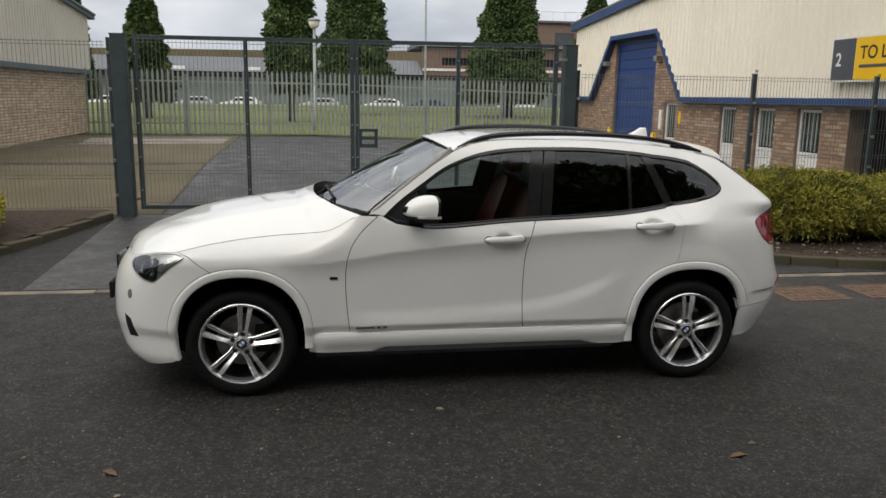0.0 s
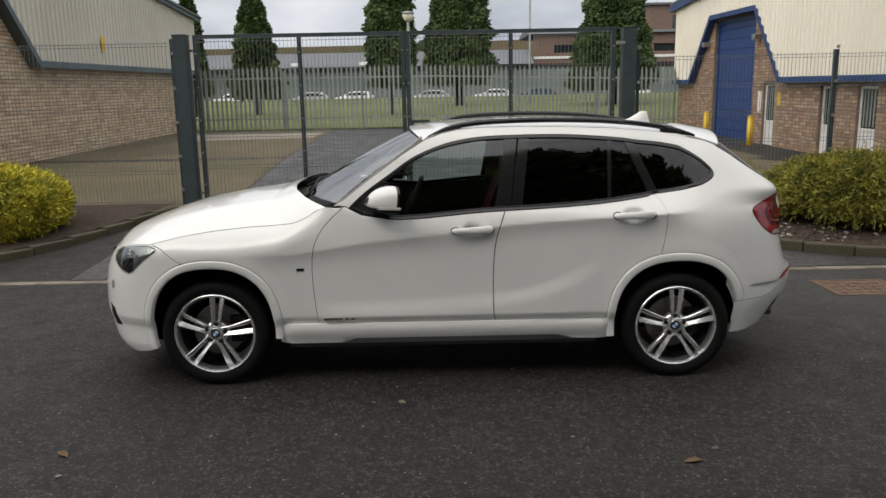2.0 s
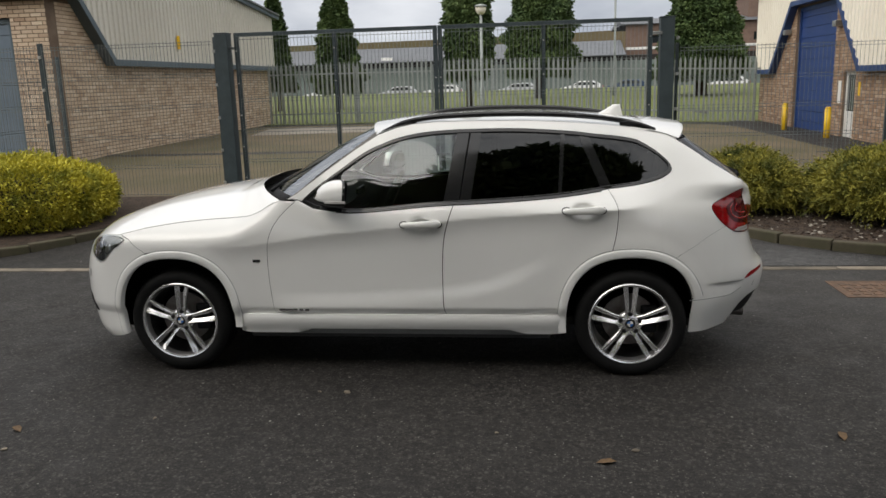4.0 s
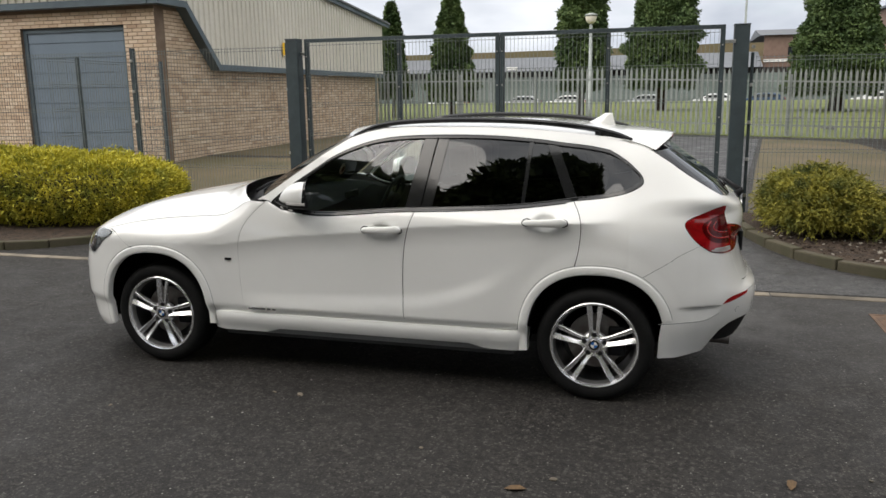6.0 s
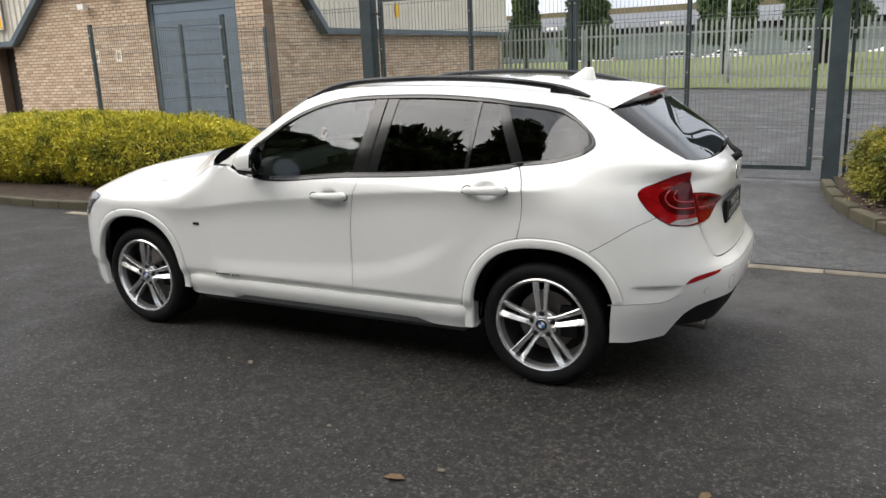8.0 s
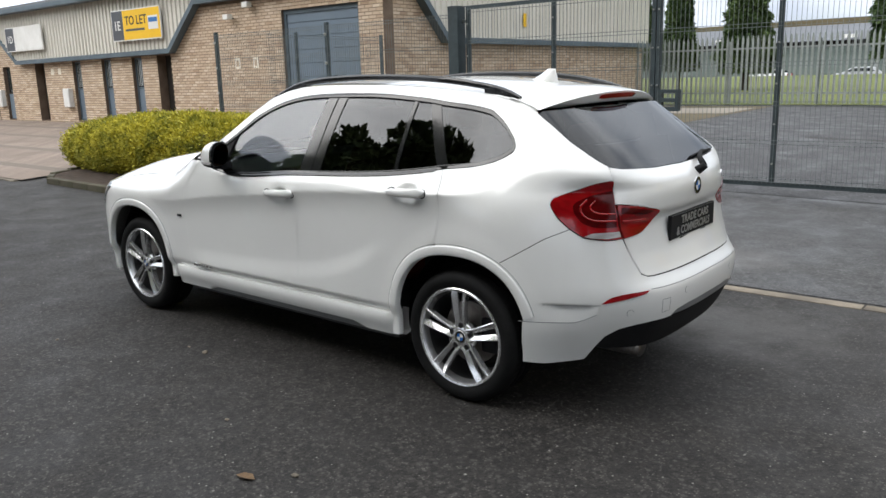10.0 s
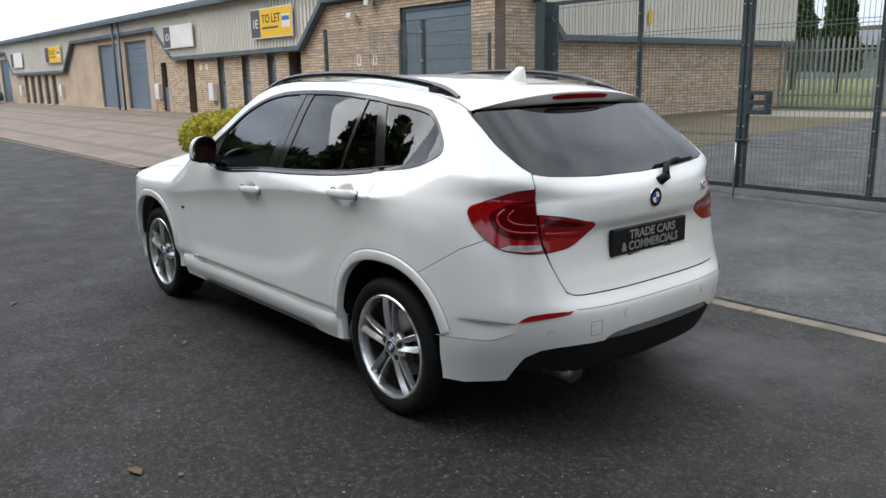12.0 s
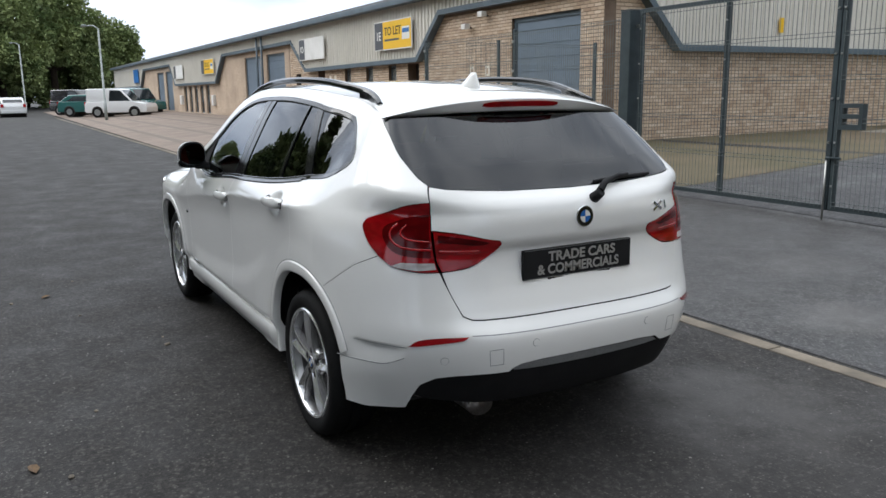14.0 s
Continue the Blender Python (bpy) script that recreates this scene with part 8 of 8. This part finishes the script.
def build_broadleaf(x, y, z0, height, radius, seed, count, label, group, size=0.55, low=0.22):
    """A broadleaf tree: trunk, forked limbs and clumps of leaves."""
    rng = np.random.default_rng(seed)
    root = obj("broadleaf_tree", None, label=label, category="tree", group=group)
    top = z0 + height
    part("trunk", tube_bm([(x, y, z0 - 0.3), (x + 0.1, y, z0 + 0.3 * height), (x, y + 0.1, z0 + 0.6 * height)], [0.035 * height, 0.026 * height, 0.012 * height], 8), M_BARK, root)
    bm = bmesh.new()
    cs, ns = [], []
    clumps = 44
    for k in range(clumps):
        d = rng.normal(size=3)
        d /= np.linalg.norm(d)
        c = np.array([x, y, z0 + height * (low + 1) / 2]) + d * np.array([radius, radius, height * (1 - low) / 2]) * (0.45 + 0.5 * rng.random())
        tube_bm([(x, y, z0 + 0.3 * height), tuple((c + np.array([x, y, z0 + 0.45 * height])) / 2), tuple(c)], [0.012 * height, 0.008 * height, 0.02], 4, bm)
        n = count // clumps
        r = radius * (0.26 + 0.16 * rng.random())
        q = rng.normal(size=(n, 3))
        q /= np.linalg.norm(q, axis=1)[:, None]
        rr = r * (0.55 + 0.5 * rng.random(n))
        cs.append(c + q * rr[:, None] * np.array([1, 1, 0.8]))
        ns.append(q)
    part("limbs", bm, M_BARK, root)
    obj("crown", leaves_mesh("crown", np.vstack(cs), np.vstack(ns), size, rng, 0.1, 1.6), M_BROAD, root)
    return root


CONIFERS = ((-8.8, 33.5, 1.6, 6.5, 1.32, False), (-2.14, 31.0, 1.9, 9.2, 1.12, True), (1.15, 42.0, 2.0, 11.0, 2.25, True), (9.87, 40.0, 1.8, 10.6, 2.75, False), (-11.6, 32.6, 1.7, 6.0, 0.82, False), (-16.2, 38.0, 1.8, 6.6, 1.2, False), (17.5, 47.0, 2.0, 9.0, 2.0, False))
for i, (tx, ty, low, top, r, col) in enumerate(CONIFERS):
    build_conifer(tx, ty, low, top, r, 30 + i, 52000, "dense dark green conifer beyond the grass field", "conifers beyond the field", col)
for i in range(21):
    tall = float(np.interp(-62 + 6.0 * i, (-30, -18, -9, -3, 3, 20, 60), (0.5, 0.5, 2.2, 6, 11, 11, 8)))
    build_broadleaf(-62 + 6.0 * i + 1.6 * math.sin(i * 2.1), -17.0 - 1.6 * math.sin(i * 1.3) - (7 if i < 4 else 0), 0.0, 11.5 + 1.5 * math.sin(i * 1.7) + tall, 4.8 + 0.08 * tall, 60 + i, 40000 if i < 5 else 18000, "full dark green broadleaf tree across the road", "trees across the road", 0.4 if i < 5 else 0.7, 0.1)
for i, (tx, ty, h) in enumerate(((-92, -6, 15), (-100, -1, 16), (-98, -13, 14), (-108, 5.0, 15), (-116, 10.5, 13), (-106, -9, 15), (-113, 0.5, 14), (-124, 6, 14), (-97, -19, 15), (-86, -14, 13), (-112, -7, 15), (-120, 2, 12))):
    build_broadleaf(tx, ty, 0.0, h, 5.6, 80 + i, 30000, "tall dark broadleaf tree at the end of the road", "woods at the road's end", 0.42, 0.02)


def build_far():
    m_w = surface("far_wall", (0.20, 0.13, 0.10), (0.16, 0.11, 0.085), 0.9, 0.1, 2, 0.01, 0.1)
    m_r = surface("far_roof", (0.13, 0.14, 0.155), (0.10, 0.105, 0.115), 0.6, 0.1, 2, 0.01, 0.1)
    m_g = surface("grey_green_sheet_wall", (0.17, 0.21, 0.185), (0.14, 0.175, 0.155), 0.7, 0.2, 3, 0.01, 0.1)
    root = obj("depot_building", None, label="long low grey-green depot with grey sheet roof", category="building")
    part("wall", wall_bm(-80, 70, -0.3, 3.45, [], on_x(88), 0.4), m_g, root)
    part("eave_board", prism_bm([(-80, 3.46), (70, 3.46), (70, 4.05), (-80, 4.05)], on_x(88.3), 0.2), M_DARK, root)
    part("roof", prism_bm([(86.8, 4.06), (93, 5.9), (99, 5.9), (106, 4.06)], lambda u, v, w: (-81 + w, u, v), 92), m_r, root)
    for k in range(30):
        part("post", box_bm(-79 + 5 * k, 87.9, -0.3, -78.8 + 5 * k, 87.98, 3.45), M_GALV, root)
    for x, w in ((-16.8, 1.3), (-9.0, 1.6), (-30, 1.4)):
        part("notice_board", prism_bm([(x, 4.25), (x + w, 4.25), (x + w, 4.6), (x, 4.6)], on_x(86.6), 0.1), M_WHITE, root)
    r2 = obj("brick_hall", None, label="red-brown brick hall with pale band behind trees", category="building")
    part("wall", wall_bm(11.5, 66, 3.0, 7.6, [(14 + 6 * k, 17.5 + 6 * k, 5.4, 6.3) for k in range(8)], on_x(92), 0.4), m_w, r2)
    part("roof", prism_bm([(91.5, 7.6), (98, 8.6), (106, 7.6)], lambda u, v, w: (11.0 + w, u, v), 56), m_r, r2)
    part("band", prism_bm([(11.5, 4.7), (66, 4.7), (66, 5.0), (11.5, 5.0)], on_x(91.9), 0.08), M_WHITE, r2)
    for k in range(8):
        part("pane", prism_bm([(14 + 6 * k, 5.4), (17.5 + 6 * k, 5.4), (17.5 + 6 * k, 6.3), (14 + 6 * k, 6.3)], on_x(92.2), 0.05), M_WGLASS, r2)
    r3 = obj("tall_block", None, label="brown brick block with white roof rail", category="building")
    part("wall", wall_bm(26, 46, 3.0, 11.0, [(29 + 5 * k, 31.5 + 5 * k, 8.2, 9.8) for k in range(3)], on_x(95), 0.4), m_w, r3)
    part("wall", wall_bm(95.4, 108, 3.0, 11.0, [], on_y(26), 0.4), m_w, r3)
    part("roof", box_bm(25.6, 94.6, 11.0, 46.4, 108, 11.25), m_r, r3)
    for k in range(3):
        part("pane", prism_bm([(29 + 5 * k, 8.2), (31.5 + 5 * k, 8.2), (31.5 + 5 * k, 9.8), (29 + 5 * k, 9.8)], on_x(95.2), 0.05), M_WGLASS, r3)
    for k in range(5):
        part("rail_post", tube_bm([(27 + 1.6 * k, 94.8, 11.2), (27 + 1.6 * k, 94.8, 12.4)], 0.06, 5), M_WHITE, r3)
    part("rail", tube_bm([(27, 94.8, 12.4), (33.5, 94.8, 12.4)], 0.06, 5), M_WHITE, r3)
    bank = obj("backdrop_hill", None, kind="structure", label="hazy brown hillside behind the depot", category="hill")
    m_h = surface("hill_scrub", (0.17, 0.13, 0.075), (0.10, 0.10, 0.05), 0.95, 0.05, 0.6, 0.1, 0.3)
    part("slope", prism_bm([(-300, 4), (300, 4), (300, 13), (180, 15), (60, 13.4), (0, 11.8), (-90, 11.2), (-200, 12.6), (-300, 11)], on_x(190), 40), m_h, bank)


build_far()


def simple_car(name, m, paint, label, group, van=False):
    """A parked car far off: body, glass house, wheels."""
    root = obj(name, None, label=label, category="van" if van else "car", group=group)
    L, W, H = (4.0, 1.75, 1.8) if van else (4.2, 1.72, 1.45)
    low = [(-L / 2, 0.3), (-L / 2 - 0.02, 0.62), (-L / 2 + 0.08, 0.85), (-L / 2 + 0.95, 0.98), (-L / 2 + 1.0, 0.99), (L / 2 - 0.12, 0.99), (L / 2, 0.8), (L / 2 + 0.02, 0.4), (L / 2 - 0.06, 0.28)]
    top = [(-L / 2 + 0.9, 0.985), (-L / 2 + 1.7, H - 0.04), (-L / 2 + 2.1, H), (L / 2 - (0.1 if van else 0.75), H - 0.02), (L / 2 - 0.05 if van else L / 2 - 0.1, 0.985)]
    for nm, prof, inset, soft in (("body", low, 0.0, 0.11), ("cabin", top, 0.1, 0.07)):
        bm = prism_bm(prof, lambda u, v, w: (u, -W / 2 + inset + w, v), W - 2 * inset)
        bmesh.ops.remove_doubles(bm, verts=bm.verts, dist=0.0001)
        bmesh.ops.bevel(bm, geom=bm.edges[:], offset=soft, offset_type="OFFSET", segments=3, affect="EDGES", profile=0.5, clamp_overlap=True)
        for f in bm.faces:
            f.smooth = True
        part(nm, bm, paint, root)
    # no arch is cut: a dark cylinder stands for the shade round each wheel
    for x in (-L / 2 + 0.8, L / 2 - 0.8):
        part("arch_shade", tube_bm([(x, -W / 2 - 0.004, 0.33), (x, W / 2 + 0.004, 0.33)], 0.37, 22), M_DARK, root)
    part("bumper", box_bm(L / 2 - 0.1, -W / 2 + 0.05, 0.3, L / 2 + 0.045, W / 2 - 0.05, 0.52, 0.03), M_SIGNG if van else paint, root)
    gl = [(-L / 2 + 1.08, 1.02), (-L / 2 + 1.68, H - 0.14), (-L / 2 + (2.35 if van else 3.1), H - 0.12), (-L / 2 + (2.45 if van else 3.6), 1.02)]
    for s in (-1, 1):
        part("side_glass", prism_bm(gl, lambda u, v, w: (u, s * (W / 2 - 0.103 + w), v), 0.01), M_WGLASS, root)
    part("front_glass", prism_bm([(-W / 2 + 0.16, 1.03), (W / 2 - 0.16, 1.03), (W / 2 - 0.24, H - 0.1), (-W / 2 + 0.24, H - 0.1)], lambda u, v, w: (-L / 2 + 0.9 + (v - 0.985) / (H - 1.025) * 0.8 - 0.015 + w, u, v), 0.01), M_WGLASS, root)
    part("rear_glass", prism_bm([(-W / 2 + 0.2, 1.06), (W / 2 - 0.2, 1.06), (W / 2 - 0.24, H - 0.16), (-W / 2 + 0.24, H - 0.16)], lambda u, v, w: (L / 2 + 0.012 - (0.05 if van else 0.1) - (v - 0.985) / (H - 1.0) * (0.05 if van else 0.65) - w, u, v), 0.01), M_WGLASS, root)
    for s in (-1, 1):
        part("tail_lamp", box_bm(L / 2 - 0.02, s * (W / 2 - 0.13) - 0.1, 0.72, L / 2 + 0.035, s * (W / 2 - 0.13) + 0.1, 0.96, 0.01), M_REDLAMP, root)
        for x in (-L / 2 + 0.8, L / 2 - 0.8):
            wh = obj("wheel", None, parent=root)
            part("tyre", tube_bm([(x, s * (W / 2 - 0.2), 0.31), (x, s * (W / 2 + 0.01), 0.31)], 0.31, 18), M_TYRE, wh)
            part("rim", tube_bm([(x, s * (W / 2 + 0.011), 0.31), (x, s * (W / 2 + 0.02), 0.31)], 0.2, 14), M_STEEL, wh)
    root.matrix_world = m
    return root


paints = [shade("parked_paint_" + n, c, 0.25, 0.0, 0.5, 0.6) for n, c in (("white", (0.75, 0.75, 0.74)), ("black", (0.02, 0.02, 0.022)), ("green", (0.03, 0.12, 0.11)), ("silver", (0.45, 0.46, 0.47)), ("dark_blue", (0.02, 0.05, 0.10)))]
simple_car("parked_van", pose(-50.5, 5.2, 0.13, 0, 0, 238), paints[0], "small white delivery van parked by the units", "parked vehicles", True)
simple_car("parked_car", pose(-64, -0.9, 0.0, 0, 0, 4), paints[0], "white hatchback standing on the road", "parked vehicles")
simple_car("parked_van", pose(-60, 3.6, 0.15, 0, 0, 225), paints[1], "black van parked on the forecourt", "parked vehicles", True)
simple_car("parked_car", pose(-55.0, 4.0, 0.13, 0, 0, 238), paints[2], "teal hatchback parked on the forecourt", "parked vehicles")
simple_car("parked_car", pose(-55.0, 6.9, 0.2, 0, 0, 205), paints[2], "dark green car parked close to the units", "parked vehicles", True)
for k, (px, py, c) in enumerate(((-70, 4.5, 4), (-76, 4.8, 3), (-82, 4.6, 0), (-74, 7.6, 4))):
    simple_car("parked_car", pose(px, py, 0.12, 0, 0, 190 + 9 * k), paints[c], "car parked far along the forecourt", "parked vehicles")
for k, (px, c) in enumerate(((-14.5, 0), (-9.2, 3), (-6.0, 0), (-0.6, 3), (3.8, 0), (7.0, 4), (13.5, 0), (20.0, 3))):
    simple_car("parked_car", pose(px * 1.5, 79.0 + (k % 3), float(ground_z(px, 79.0)), 0, 0, 8 * math.sin(k * 2.0)), paints[c], "car parked in the works car park", "cars in the car park")


def build_lamp(name, x, y, top, radius, style, label, group):
    root = obj(name, None, label=label, category="lamp post", group=group)
    z = float(ground_z(x, y))
    part("column", tube_bm([(x, y, z - 0.2), (x, y, z + 1.0), (x, y, z + 1.02), (x, y, top)], [radius * 1.5, radius * 1.5, radius, radius * 0.8], 10), M_GALV, root)
    if style == "drum":
        part("lantern", tube_bm([(x, y, top), (x, y, top + 0.08), (x, y, top + 0.22), (x, y, top + 0.26)], [0.07, 0.16, 0.2, 0.19], 14), M_CREAM, root)
        part("hood", tube_bm([(x, y, top + 0.262), (x, y, top + 0.32), (x, y, top + 0.36)], [0.23, 0.2, 0.06], 14), M_GALV, root)
    else:
        part("arm", tube_bm([(x, y, top - 0.01), (x + style * 0.4, y - 0.2, top + 0.18), (x + style * 0.9, y - 0.5, top + 0.2)], 0.035, 8), M_GALV, root)
        part("lantern", box_bm(x + style * 1.2 - 0.35, y - 0.75, top + 0.16, x + style * 1.2 + 0.35, y - 0.5, top + 0.27, 0.04), M_GALV, root)
    return root


build_lamp("lamp_post", -1.05, 23.5, 4.0, 0.06, "drum", "pale lamp post with drum lantern on the grass", "lamp posts")
build_lamp("street_lamp", 5.6, 44.0, 11.0, 0.07, 1, "tall thin grey street lamp beyond the field", "lamp posts")
build_lamp("street_lamp", -44.9, 3.6, 5.2, 0.06, -1, "grey street lamp beside the forecourt", "lamp posts")
build_lamp("street_lamp", -80.0, 0.6, 6.2, 0.07, -1, "grey street lamp far along the road", "lamp posts")


# ---- bricks of the nearer walls ----
def lay_bricks(wall, span, holes, place, material, near):
    """Stretcher courses of single bricks, 8 mm proud of the mortar; the nearest are objects of their own."""
    u0, u1, z0, z1 = span
    L, H, J, D = 0.225, 0.075, 0.011, 0.008
    shared = {}
    verts, faces = [], []
    singles = 0

    def shape(w):
        b = 0.003
        h = H - J
        return [(0, 0, 0.004), (w, 0, 0.004), (w, h, 0.004), (0, h, 0.004), (b, b, -D), (w - b, b, -D), (w - b, h - b, -D), (b, h - b, -D)], [(4, 5, 6, 7), (0, 1, 5, 4), (1, 2, 6, 5), (2, 3, 7, 6), (3, 0, 4, 7)]
    rows = int((z1 - z0) / H)
    for r in range(rows):
        z = z0 + r * H
        u = u0 - (L / 2 if r % 2 else 0)
        while u < u1:
            a, b = max(u, u0), min(u + L - J, u1)
            u += L
            for h in holes:
                if z + H > h[2] and z < h[3]:
                    if a < h[0] < b:
                        b = h[0]
                    elif a < h[1] < b:
                        a = h[1]
                    elif a >= h[0] and b <= h[1]:
                        b = a
            if b - a < 0.03:
                continue
            w = round(b - a, 2) if b - a < L - J - 0.002 else L - J
            v, f = shape(w)
            if near[0] < a < near[1] and r > 1 and singles < 300 and (r * 7 + int(a * 4)) % 4 == 0:
                singles += 1
                if w not in shared:
                    o = place(0, 0, 0)
                    me = mesh_from("brick", [tuple(np.subtract(place(p[0], p[1], p[2]), o)) for p in v], f, False)
                    me.materials.append(material)
                    shared[w] = me
                br = obj("brick", shared[w], None, wall)
                br.location = place(a, z, 0)
            else:
                k = len(verts)
                verts.extend(place(a + p[0], z + p[1], p[2]) for p in v)
                faces.extend(tuple(k + i for i in q) for q in f)
    me = mesh_from("brickwork", verts, faces, False)
    obj("brickwork", me, material, wall, kind="stuff")


for job in LATER:
    lay_bricks(*job)
